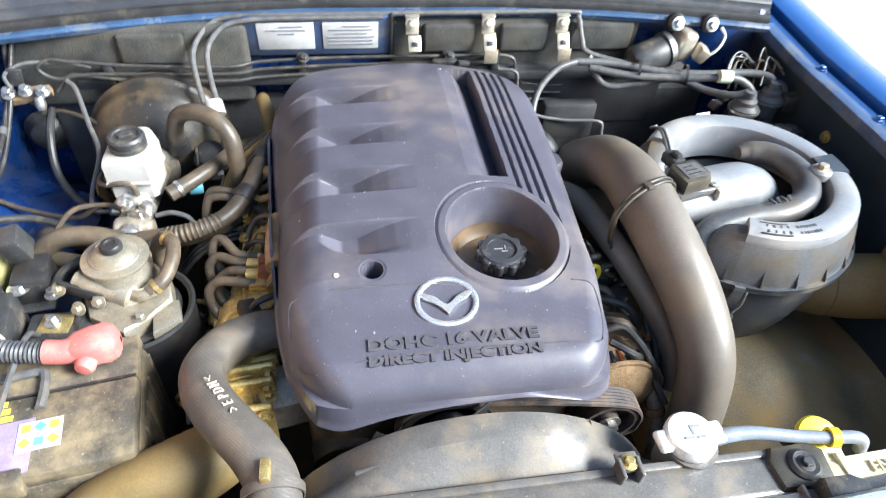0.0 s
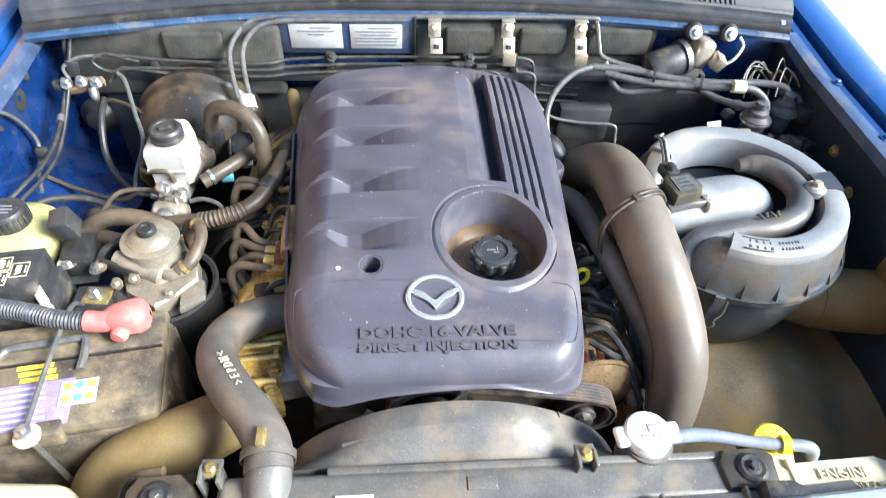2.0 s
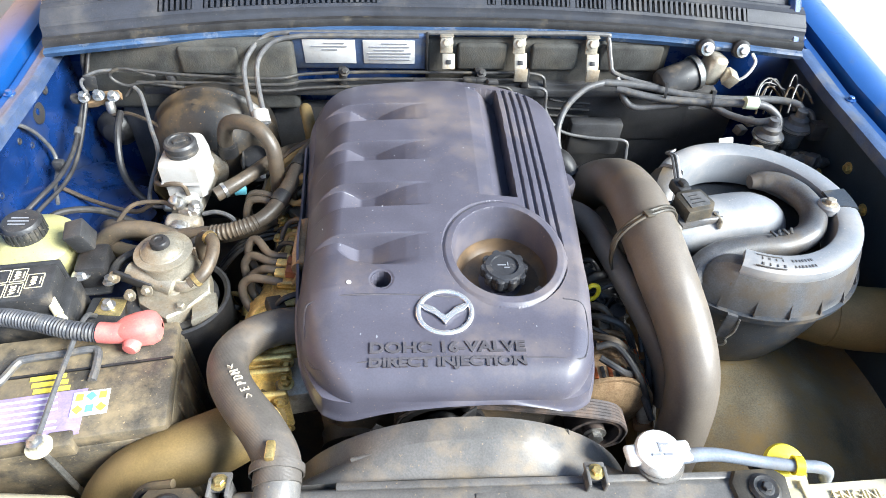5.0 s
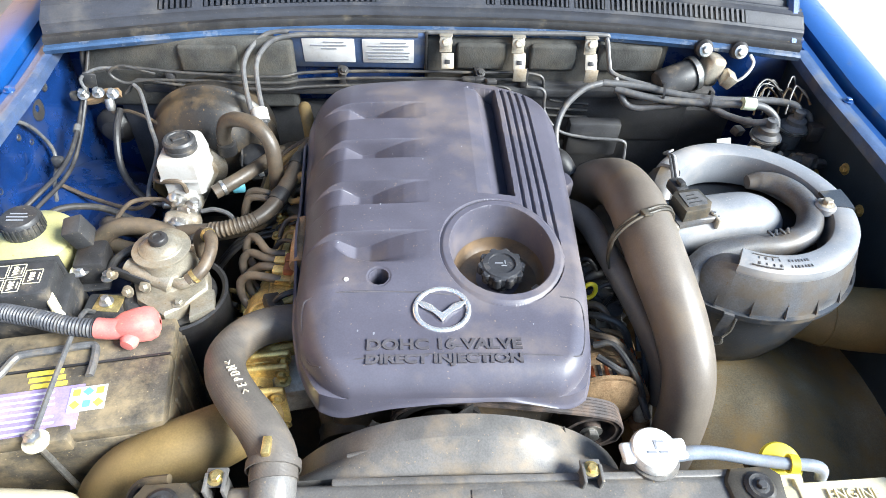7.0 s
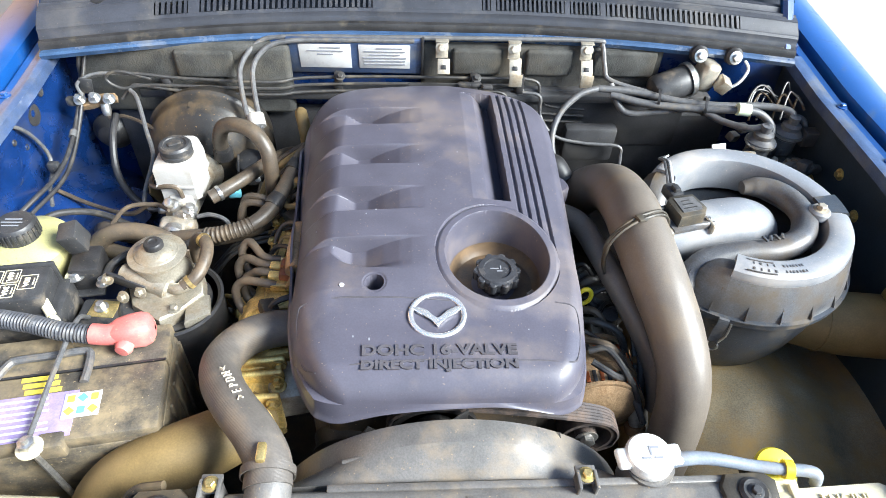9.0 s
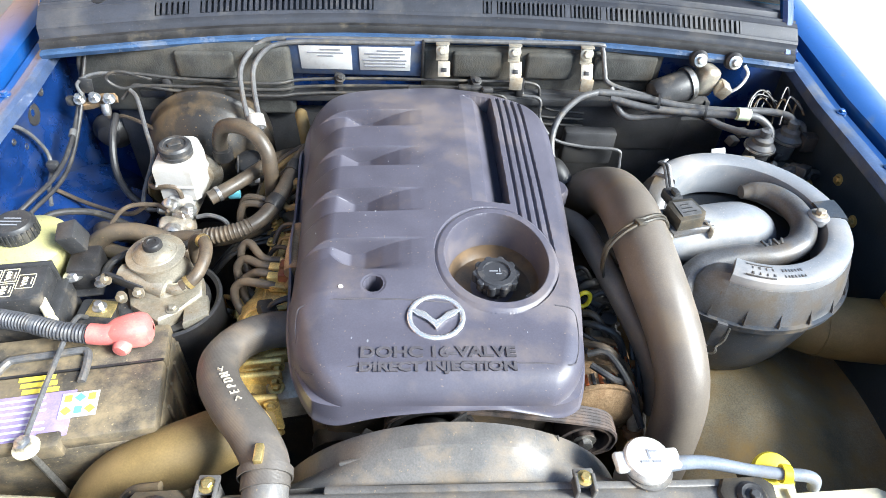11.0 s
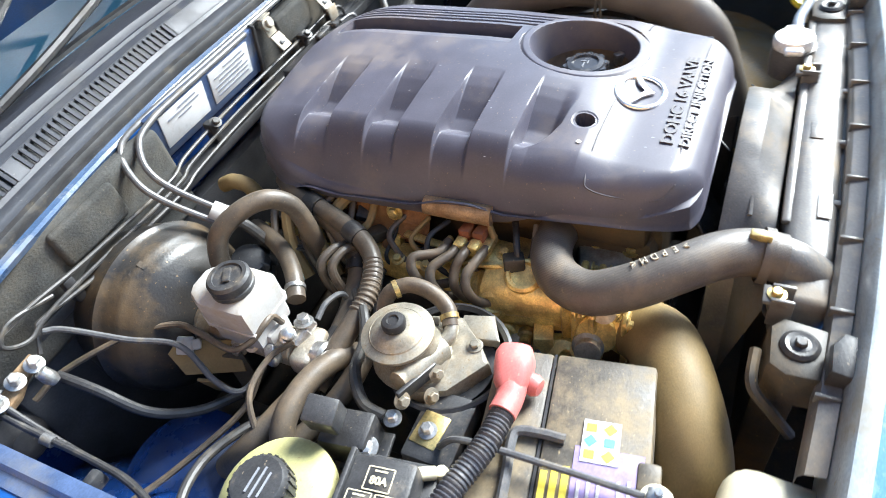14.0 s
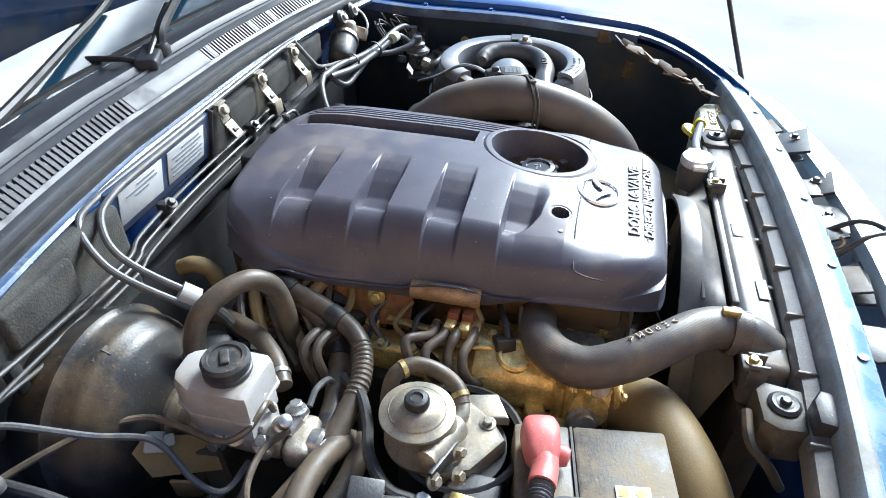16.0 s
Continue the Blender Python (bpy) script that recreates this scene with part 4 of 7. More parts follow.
def wire_clip(a, z=0.930):
    """A spring catch: a bent strip from the lid down to a wire loop."""
    d = Vector((math.cos(a), math.sin(a), 0))
    c = AC + d * 0.181 + Vector((0, 0, z))
    t_ = Vector((-d.y, d.x, 0))
    b = B()
    loft(b, [[c + t_ * u + d * w + Vector((0, 0, h)) for w, h in ((-0.004, 0.016), (0.004, 0.018), (0.006, 0.010), (0.002, -0.012), (0.004, -0.032), (0.002, -0.034), (-0.001, -0.012), (0.002, 0.008))] for u in (-0.007, 0.007)], True)
    clip = part("wire_clip", b, M_LINE, ac, "bent steel spring clip")
    b = B()
    lo = c - Vector((0, 0, 0.040)) + d * 0.005
    tube(b, [lo + t_ * 0.009 * math.sin(q) + Vector((0, 0, 0.009 * math.cos(q))) for q in [radians(40 + 31 * k) for k in range(10)]], 0.0018, 6, 3)
    tube(b, [c + t_ * 0.012 + Vector((0, 0, 0.010)), c + t_ * 0.012 + d * 0.004 - Vector((0, 0, 0.012)), c + t_ * 0.006 + d * 0.005 - Vector((0, 0, 0.030))], 0.0016, 6, 3)
    part("wire_loop", b, M_STEEL, clip)


for a in (-114, -4, 120):
    wire_clip(radians(a))
b = B()
arc_ring(b, -8, 9, [(0.156, 1.0175), (0.152, 1.0225), (0.114, 1.0225), (0.114, 1.0175)], 8)
part("lid_bridge", b, M_AIRLOW, ac, "dark plate across the lid")
part("lid_boss", lathe(B(), [(0, 0), (0.017, 0), (0.016, 0.010), (0.013, 0.013), (0, 0.013)], Matrix.Translation(AC + Vector((0.108, -0.014, 1.012))), 24), M_AIR, ac)
part("lid_bolt", bolt(B(), AC + Vector((0.108, -0.014, 1.024)), 0.0075, 0.008), M_ALU, ac)
# moulded panel and marks on the lid
for r, a0, a1 in ((0.149, -113, -97), (0.127, -113, -97)):
    b = B()
    arc_ring(b, a0, a1, [(r + 0.0008, 1.0205), (r + 0.0008, 1.0222), (r - 0.0008, 1.0222), (r - 0.0008, 1.0205)], 10)
    part("moulded_mark", b, M_AIRSIDE, ac)
for k in range(22):
    row, j = k % 2, k // 2
    a = -109 + 4.0 * j if k < 8 else -99 + 2.0 * j
    b = B()
    box(b, (0, 0, 0), (0.0014 if k % 3 else 0.0030, 0.0050, 0.0008), 0.0003)
    bmesh.ops.transform(b, matrix=Matrix.Translation(AC + Vector(((0.143 - 0.011 * row) * math.cos(radians(a)), (0.143 - 0.011 * row) * math.sin(radians(a)), 1.0217))) @ pose(0, 0, 0, 0, 0, a + 90), verts=b.verts)
    part("moulded_mark", b, M_AIRSIDE, ac)
# mass-flow sensor on the elbow
mf = thing("air_flow_sensor", (0.405, 0.705, 1.01), "small dark air flow sensor with a plug on the intake elbow", "sensor")
MM = Matrix.Translation((0.388, 0.688, 0.0)) @ pose(0, 0, 0, 0, 0, 14)
part("plate", prism(B(), [(-0.034, -0.028), (0.036, -0.028), (0.036, 0.020), (0.024, 0.030), (-0.026, 0.030), (-0.034, 0.020)], 1.006, 1.013, MM, 0.002), M_AIRSIDE, mf)
part("body", prism(B(), [(-0.026, -0.022), (0.016, -0.022), (0.026, -0.010), (0.022, 0.024), (-0.018, 0.026), (-0.026, 0.018)], 1.012, 1.034, MM, 0.004), M_SUPPORT, mf)
part("label", prism(B(), [(-0.018, -0.014), (0.014, -0.014), (0.018, -0.006), (0.016, 0.016), (-0.016, 0.018)], 1.034, 1.0352, MM, 0.0), M_LINE, mf, "grey printed sensor label")
for k in range(3):
    b = B()
    box(b, (-0.002, -0.007 + 0.008 * k, 1.0356), (0.022 - 0.004 * k, 0.0016, 0.0006), 0)
    bmesh.ops.transform(b, matrix=MM, verts=b.verts)
    part("print_line", b, M_BLACK, mf)
b = B()
box(b, (-0.002, 0.040, 1.026), (0.022, 0.030, 0.018), 0.004)
box(b, (-0.002, 0.036, 1.038), (0.010, 0.014, 0.008), 0.002)
bmesh.ops.transform(b, matrix=MM, verts=b.verts)
part("plug", b, M_BOX, mf)
for x, y in ((-0.028, 0.022), (0.030, -0.018)):
    part("screw", bolt(B(), MM @ Vector((x, y, 1.013)), 0.004, 0.004, washer=False), M_STEEL, mf)
for k in range(3):
    part("lead", tube(B(), [(0.374 + 0.004 * k, 0.738, 1.026), (0.376 + 0.004 * k, 0.765, 1.036), (0.384 + 0.004 * k, 0.80, 1.032), (0.40 + 0.004 * k, 0.85, 1.0), (0.44, 0.90, 0.97)], 0.0022, 6), (M_LINE, M_BLACK, M_PAPER)[k], mf)
part("hose_clamp", clamp_ring(B(), (0.350, 0.689, 0.961), (0.99, 0.15, 0.08), 0.0445, 0.010), M_DLINE, mf)
part("clamp_screw", tube(B(), [(0.352, 0.659, 1.004), (0.40, 0.668, 1.010), (0.430, 0.673, 1.010)], 0.0042, 10), M_LINE, mf)
part("clamp_nut", box(B(), (0.354, 0.659, 1.004), (0.020, 0.016, 0.014), 0.003, (0, 0, 12)), M_ALU, mf)
part("clamp_stop", box(B(), (0.424, 0.672, 1.006), (0.005, 0.022, 0.018), 0.002, (0, 0, 12)), M_ALU, mf)
for k in range(4):
    part("clamp_bolt", bolt(B(), (0.344 - 0.003 * k, 0.720 - 0.012 * k, 0.998 + 0.003 * (k % 2)), 0.006, 0.008, (0.3, 0.2, 1)), M_DLINE, mf)

# big arched intake duct and the smaller pipe strapped to it
du = thing("intake_duct", (0.34, 0.40, 0.70), "broad arched brown-grey plastic intake duct", "duct")
DUCT = [(0.285, 0.905, 0.85), (0.297, 0.880, 0.905), (0.308, 0.835, 0.948), (0.314, 0.790, 0.977), (0.312, 0.715, 1.002), (0.310, 0.655, 1.008), (0.320, 0.575, 0.989), (0.337, 0.510, 0.952), (0.347, 0.460, 0.905), (0.346, 0.430, 0.84), (0.332, 0.400, 0.75), (0.315, 0.395, 0.70)]
part("duct", tube(B(), DUCT, [0.039, 0.041, 0.042, 0.042, 0.0425, 0.042, 0.0405, 0.038, 0.036, 0.035, 0.034, 0.034], 36), M_DUCT, du)
part("side_pipe", tube(B(), [(0.190, 0.785, 0.936), (0.226, 0.765, 0.945), (0.250, 0.733, 0.949), (0.264, 0.673, 0.949), (0.284, 0.604, 0.938), (0.312, 0.548, 0.905), (0.332, 0.505, 0.865), (0.338, 0.47, 0.82)], 0.0185, 20), M_DUCT, du)
b = B()
cl = [(0.310 + (0.0450 if math.cos(a) > 0 else 0.058) * math.cos(a), 0.650 + 0.022 * math.cos(a), 1.0065 + (0.0450 if math.sin(a) > 0 else 0.098) * math.sin(a)) for a in [2 * math.pi * k / 24 for k in range(25)]]
tube(b, cl, 0.0024, 6, 3)
tube(b, [(x, y - 0.008, z) for x, y, z in cl], 0.0024, 6, 3)
box(b, (0.297, 0.640, 1.0505), (0.016, 0.014, 0.005), 0.002, (0, 8, 20))
part("strap", b, M_SUPPORT, du, "thin double strap round both pipes")
part("resonator_stub", tube(B(), [(0.350, 0.90, 0.90), (0.352, 0.875, 0.935), (0.345, 0.85, 0.945)], 0.022, 14), M_DUCT, du)
part("rear_pipe", tube(B(), [(0.21, 0.93, 0.92), (0.235, 0.915, 0.935), (0.255, 0.89, 0.915)], 0.022, 14), M_BLACK, du)

# ---- radiator, shroud, coolant ----
ra = thing("radiator", (0.05, 0.28, 0.50), "radiator with a grey plastic top tank, dusty", "radiator")
b = B()
box(b, (0.05, 0.279, 0.905), (0.60, 0.052, 0.075), 0.012, seg=3)
part("top_tank", b, M_GREYTANK, ra)
part("core", box(B(), (0.05, 0.279, 0.68), (0.64, 0.045, 0.38), 0.002), M_DARKBAY, ra)
part("tank_rail", box(B(), (0.05, 0.246, 0.925), (0.66, 0.016, 0.012), 0.003), M_GREYTANK, ra)
part("tank_rail", box(B(), (0.12, 0.305, 0.938), (0.50, 0.010, 0.008), 0.003), M_GREYTANK, ra)
for k in range(6):
    part("tank_rib", box(B(), (-0.20 + 0.115 * k, 0.250, 0.930), (0.010, 0.022, 0.022), 0.003), M_GREYTANK, ra)
part("filler_neck", lathe(B(), [(0, 0), (0.030, 0), (0.032, 0.03), (0.030, 0.045), (0, 0.045)], Matrix.Translation((0.248, 0.325, 0.900)), 28), M_GREYTANK, ra)
part("inlet_neck", tube(B(), [(-0.194, 0.335, 0.946), (-0.194, 0.300, 0.942), (-0.194, 0.268, 0.915)], [0.024, 0.026, 0.030], 24), M_GREYTANK, ra)
part("sticker", box(B(), (-0.098, 0.268, 0.9445), (0.042, 0.014, 0.0012), 0.0003), M_PAPER, ra, "small white sticker")
part("stamp", box(B(), (0.045, 0.283, 0.943), (0.034, 0.016, 0.002), 0.0008), M_GREYTANK, ra)


def support(x, y, s):
    sup = part("support", prism(B(), [(-0.034, -0.022), (0.028, -0.026), (0.034, 0.016), (0.020, 0.028), (-0.026, 0.026), (-0.036, 0.010)], 0.900, 0.950, Matrix.Translation((x, y, 0)), 0.008), M_SUPPORT, ra, "brown dusty mounting bracket")
    part("grommet", lathe(B(), [(0, 0), (0.017, 0), (0.018, 0.003), (0.014, 0.006), (0.009, 0.005), (0, 0.004)], Matrix.Translation((x, y, 0.949)), 24), M_BLACK, sup)
    part("support_bolt", bolt(B(), (x, y, 0.953), 0.006, 0.006), M_BOX, sup)
    part("rubber_pad", prism(B(), [(-0.026, -0.018), (0.026, -0.018), (0.028, 0.010), (0.012, 0.020), (-0.02, 0.020)], 0.945, 0.972, Matrix.Translation((x + s * 0.016, y - 0.042, 0)), 0.007), M_BOX, sup)
    part("pad_arm", tube(B(), [(x + s * 0.004, y + 0.036, 0.935), (x + s * 0.040, y + 0.034, 0.925), (x + s * 0.052, y + 0.012, 0.905), (x + s * 0.050, y - 0.01, 0.87)], 0.006, 8), M_SUPPORT, sup)


support(-0.309, 0.280, -1)
support(0.358, 0.283, 1)
b = B()
lathe(b, [(0, 0), (0.027, 0), (0.0285, 0.004), (0.0285, 0.012), (0.026, 0.016), (0.010, 0.017), (0, 0.0175)], Matrix.Translation((0.246, 0.328, 0.945)), 36)
rc = part("pressure_cap", b, M_WORN, ra, "worn bare-metal pressure cap")
for s in (-1, 1):
    part("lug", box(B(), (0.246 + s * 0.031, 0.328 + s * 0.002, 0.953), (0.018, 0.026, 0.010), 0.005, (0, 0, 4), 3), M_WORN, rc)
b = B()
for k, (x, y, w, h) in enumerate(((-0.006, -0.006, 0.010, 0.0025), (0.008, -0.006, 0.010, 0.0025), (0.0, 0.003, 0.0025, 0.012), (0.006, 0.007, 0.010, 0.0025))):
    box(b, (0.246 + x, 0.328 + y, 0.9625), (w, h, 0.001), 0)
part("printed_mark", b, M_INK, rc)
# fan shroud
sh_ = thing("fan_shroud", (0.02, 0.34, 0.62), "grey plastic radiator fan shroud with an arched top edge", "fan shroud")
b = B()
A = [math.pi * k / 48 for k in range(49)]


def arch(r, y, zc=0.725, lo=0.62):
    return [(0.022 + r * math.cos(a), y, max(lo, zc + r * math.sin(a))) for a in A]


def blend(u, y, z0):
    out = []
    for (x, _, z), a in zip(arch(0.242, 0), A):
        out.append((x * (1 + 0.10 * u) - 0.002 * u, y, z * (1 - u) + z0 * u if z < z0 or u > 0.5 else z * (1 - u) + z0 * u))
    return out


loft(b, [arch(0.236, 0.374), arch(0.242, 0.374), arch(0.244, 0.368), arch(0.242, 0.345), blend(0.25, 0.338, 0.93), blend(0.6, 0.325, 0.93), blend(0.9, 0.314, 0.930), blend(1.0, 0.308, 0.90)])
part("shroud", b, M_GREYTANK, sh_)
part("shroud_ridge", tube(B(), [(-0.115, 0.343, 0.927), (-0.06, 0.346, 0.945), (0.02, 0.347, 0.951), (0.10, 0.346, 0.945), (0.155, 0.343, 0.925)], 0.003, 8), M_GREYTANK, sh_)
b = B()
for k in range(7):
    box(b, (-0.012 + 0.008 * k, 0.334, 0.9425), (0.0025 if k % 2 else 0.005, 0.010, 0.002), 0, (20, 0, 0))
part("moulded_mark", b, M_GREYTANK, sh_)
part("split_joint", tube(B(), [(0.150, 0.372, 0.935), (0.152, 0.345, 0.918), (0.156, 0.318, 0.912)], 0.0012, 6), M_BLACK, sh_)
for x in (-0.255, 0.166):
    b = B()
    box(b, (x - 0.010, 0.300, 0.940), (0.004, 0.022, 0.040), 0.001)
    box(b, (x + 0.010, 0.300, 0.940), (0.004, 0.022, 0.040), 0.001)
    box(b, (x, 0.308, 0.953), (0.024, 0.022, 0.006), 0.002)
    bracket = part("bracket", b, M_GREYTANK, sh_)
    part("bracket_bolt", bolt(B(), (x, 0.306, 0.956), 0.006, 0.006), M_ZINC, bracket)
# fan, pulleys, belts
fan = thing("cooling_fan", (0.02, 0.40, 0.62), "dark cooling fan behind the shroud", "fan")
part("hub", lathe(B(), [(0, -0.01), (0.075, -0.01), (0.08, 0.0), (0.08, 0.03), (0.05, 0.05), (0.02, 0.06), (0, 0.06)], along((0.02, 0.385, 0.755), (0.02, 1, 0.755)), 32), M_BLACK, fan)
for k in range(8):
    a = 2 * math.pi * k / 8
    b = B()
    box(b, (0.120, 0, 0), (0.11, 0.05, 0.003), 0.001, (35, 0, 0))
    bmesh.ops.transform(b, matrix=Matrix.Translation((0.02, 0.395, 0.755)) @ pose(0, 0, 0, 90, 0, 0) @ pose(0, 0, 0, 0, 0, math.degrees(a)), verts=b.verts)
    part("blade", b, M_BLACK, fan)
bl = thing("drive_belts", (0.12, 0.45, 0.74), "worn ribbed drive belts on pulleys at the front of the engine", "drive belt")
for x, z, r in ((0.215, 0.835, 0.040), (0.0, 0.86, 0.062), (-0.12, 0.80, 0.05)):
    p_ = part("pulley", lathe(B(), [(0, 0.0), (r * 0.35, 0.0), (r * 0.4, 0.012), (r * 0.8, 0.012), (r * 0.85, -0.002), (r, -0.002), (r * 0.93, 0.012), (r, 0.026), (r * 0.9, 0.03), (0, 0.03)], along((x, 0.418, z), (x, 1, z)), 36), M_BLACK if x < 0.1 else M_BELT, bl)
    part("pulley_nut", bolt(B(), (x, 0.418, z), 0.010, 0.01, (0, -1, 0)), M_STEEL, p_)
for y in (0.417, 0.422, 0.427, 0.432, 0.437, 0.442):
    b = B()
    tube(b, [(-0.02, y, 0.926), (0.10, y, 0.906), (0.215, y, 0.880), (0.250, y, 0.858), (0.256, y, 0.828), (0.235, y, 0.800), (0.10, y, 0.745), (0.0, y, 0.796), (-0.055, y, 0.83), (-0.06, y, 0.89), (-0.02, y, 0.926)], 0.0033, 6, 8)
    part("belt", b, M_BELT, bl)
# small coolant hose from the filler neck to the tank
ho = thing("overflow_hose", (0.35, 0.32, 0.94), "thin pale grey overflow hose from the filler neck", "hose")
part("hose", tube(B(), [(0.262, 0.327, 0.930), (0.276, 0.326, 0.947), (0.315, 0.325, 0.952), (0.365, 0.316, 0.950), (0.402, 0.309, 0.952), (0.428, 0.306, 0.953), (0.442, 0.303, 0.948), (0.448, 0.301, 0.930)], [0.009, 0.009, 0.008, 0.0072, 0.0072, 0.0075, 0.0075, 0.007], 14), M_PALEHOSE, ho)
ct = thing("coolant_tank", (0.46, 0.27, 0.62), "cream translucent plastic coolant tank with raised wording", "coolant tank")
b = B()
prism(b, [(0.385, 0.235), (0.560, 0.243), (0.556, 0.285), (0.525, 0.302), (0.385, 0.296)], 0.66, 0.938, None, 0.014)
part("tank", b, M_CREAM, ct)
part("tank_rib", box(B(), (0.412, 0.262, 0.936), (0.008, 0.07, 0.010), 0.002), M_CREAM, ct)
lettering("lettering", "ENGINE", 0.018, Matrix.Translation((0.472, 0.276, 0.9398)), M_CREAM, ct, 0.0015)
lettering("lettering", "COOLANT ONLY", 0.016, Matrix.Translation((0.482, 0.259, 0.9398)), M_CREAM, ct, 0.0015, stretch=0.85)
part("cap_neck", lathe(B(), [(0, 0), (0.020, 0), (0.018, 0.03), (0, 0.03)], Matrix.Translation((0.405, 0.300, 0.905)), 20), M_CREAM, ct)
part("cap", lathe(B(), [(0, 0), (0.026, 0), (0.027, 0.004), (0.025, 0.008), (0.012, 0.010), (0, 0.010)], Matrix.Translation((0.404, 0.318, 0.930)) @ pose(0, 0, 0, 20, 0, 0), 32), M_CAPYEL, ct, "bright yellow cap")
part("hose_clip", clamp_ring(B(), (0.408, 0.309, 0.951), (1, -0.15, 0.03), 0.0082, 0.010, 0.003, 20), M_CAPYEL, ct, "yellow hose clip")
for x, y in ((0.435, 0.238), (0.525, 0.240)):
    part("tank_bolt", bolt(B(), (x, y - 0.003, 0.925), 0.008, 0.007), M_STEEL, ct)
# upper hose
uh = thing("radiator_hose", (-0.25, 0.45, 0.90), "S-shaped grey rubber radiator hose printed in pale letters", "hose")
HOSE = [(-0.140, 0.560, 0.893), (-0.180, 0.563, 0.903), (-0.225, 0.556, 0.912), (-0.263, 0.533, 0.919), (-0.283, 0.493, 0.928), (-0.274, 0.448, 0.943), (-0.248, 0.405, 0.955), (-0.218, 0.368, 0.957), (-0.198, 0.335, 0.951), (-0.194, 0.305, 0.945)]
part("hose", tube(B(), HOSE, [0.0262, 0.0262, 0.0262, 0.0262, 0.0262, 0.0262, 0.0262, 0.0264, 0.0268, 0.0275], 32), M_HOSE, uh)
b = B()
clamp_ring(b, (-0.196, 0.322, 0.947), (0.05, -1, -0.1), 0.0296, 0.010, 0.0018)
clamp = part("spring_clamp", b, M_HOSE, uh)
part("clamp_ear", box(B(), (-0.200, 0.330, 0.980), (0.010, 0.022, 0.010), 0.002), M_ZINC, clamp)
p0, p1 = Vector((-0.270, 0.440, 0.946)), Vector((-0.239, 0.392, 0.956))
ux = (p0 - p1).normalized()
uz = (Vector((0.30, 0.10, 1)) - ux * ux.dot(Vector((0.30, 0.10, 1)))).normalized()
uy = uz.cross(ux)
frame_m = Matrix((ux, uy, uz)).transposed().to_4x4()
for k, ch_ in enumerate(">EPDM<"):
    c = p1.lerp(p0, k / 5) + uz * 0.0268
    lettering("printed_letter", ch_, 0.0150, Matrix.Translation(c) @ frame_m, M_PRINT, uh, 0.0022, stretch=0.72, bend=0.0268)

# ---- battery ----
bt = thing("battery", (-0.507, 0.463, 0.71), "dusty grey-black car battery with a purple and yellow label", "battery")
BM = Matrix.Translation((-0.5065, 0.4625, 0.0)) @ pose(0, 0, 0, 0, 0, 8.5)


def bbox(c, s, bevel=0.003, rot=0):
    b = B()
    box(b, c, s, bevel, (0, 0, rot))
    bmesh.ops.transform(b, matrix=BM, verts=b.verts)
    return b


part("case", bbox((0, 0, 0.800), (0.300, 0.172, 0.19), 0.006), M_BATT, bt)
part("lid", bbox((0, -0.032, 0.903), (0.296, 0.104, 0.024), 0.005), M_BATT, bt)
part("terminal_shelf", bbox((0, 0.054, 0.902), (0.296, 0.062, 0.022), 0.004), M_BATT, bt)
for k in range(5):
    part("case_rib", bbox((0.151, -0.07 + 0.035 * k, 0.80), (0.005, 0.006, 0.17), 0.001), M_BATT, bt)
b = B()
tube(b, [(-0.092, 0.002, 0.917), (-0.068, 0.012, 0.918), (-0.052, 0.040, 0.9185), (-0.040, 0.046, 0.9185), (0.0, 0.047, 0.9185), (0.036, 0.049, 0.9185), (0.048, 0.044, 0.9185), (0.050, 0.022, 0.918), (0.048, -0.002, 0.917)], 0.0055, 8, 5)
bmesh.ops.transform(b, matrix=BM @ Matrix.Diagonal((1, 1, 1, 1)), verts=b.verts)
part("carry_handle", b, M_LINE, bt, "blue-grey folding handle")
for k in range(3):
    part("yellow_panel", bbox((-0.008 + 0.004 * k, 0.013 - 0.010 * k, 0.9158), (0.044, 0.0065, 0.001), 0), M_LYELLOW, bt)
part("label", bbox((-0.045, -0.045, 0.9155), (0.18, 0.065, 0.001), 0), M_PURPLE, bt, "faded purple printed label")
part("yellow_panel", bbox((-0.115, -0.062, 0.9165), (0.040, 0.024, 0.001), 0), M_LYELLOW, bt)
part("warning_panel", bbox((0.052, -0.036, 0.9165), (0.044, 0.036, 0.001), 0), M_PAPER, bt, "white panel of warning signs")
for k in range(6):
    part("warning_sign", bbox((0.038 + 0.014 * (k % 3), -0.026 - 0.018 * (k // 3), 0.9172), (0.009, 0.010, 0.0006), 0, 45 if k % 2 else 0), M_CYAN if k in (1, 4) else M_LYELLOW, bt)
for k in range(7):
    part("print_line", bbox((-0.040 + 0.006 * (k % 3), -0.020 - 0.009 * k, 0.9168), (0.10 - 0.008 * (k % 4), 0.003, 0.0006), 0), M_PAPER, bt)
part("seam", bbox((0, 0.0215, 0.9135), (0.292, 0.003, 0.002), 0), M_BLACK, bt)
# hold-down bar
hd = thing("battery_clamp", (-0.49, 0.38, 0.90), "thin steel battery hold-down rod with a wing bolt", "bracket")
part("rod", tube(B(), [(-0.500, 0.590, 0.90), (-0.497, 0.560, 0.928), (-0.494, 0.47, 0.930), (-0.491, 0.385, 0.925)], 0.0036, 8), M_LINE, hd)
part("stud", tube(B(), [(-0.488, 0.374, 0.94), (-0.486, 0.372, 0.90), (-0.42, 0.33, 0.66)], 0.004, 8, smooth=False), M_STEEL, hd)
part("washer", lathe(B(), [(0, 0), (0.0155, 0), (0.0155, 0.003), (0.009, 0.005), (0, 0.005)], Matrix.Translation((-0.489, 0.375, 0.916)), 24), M_CREAM, hd)
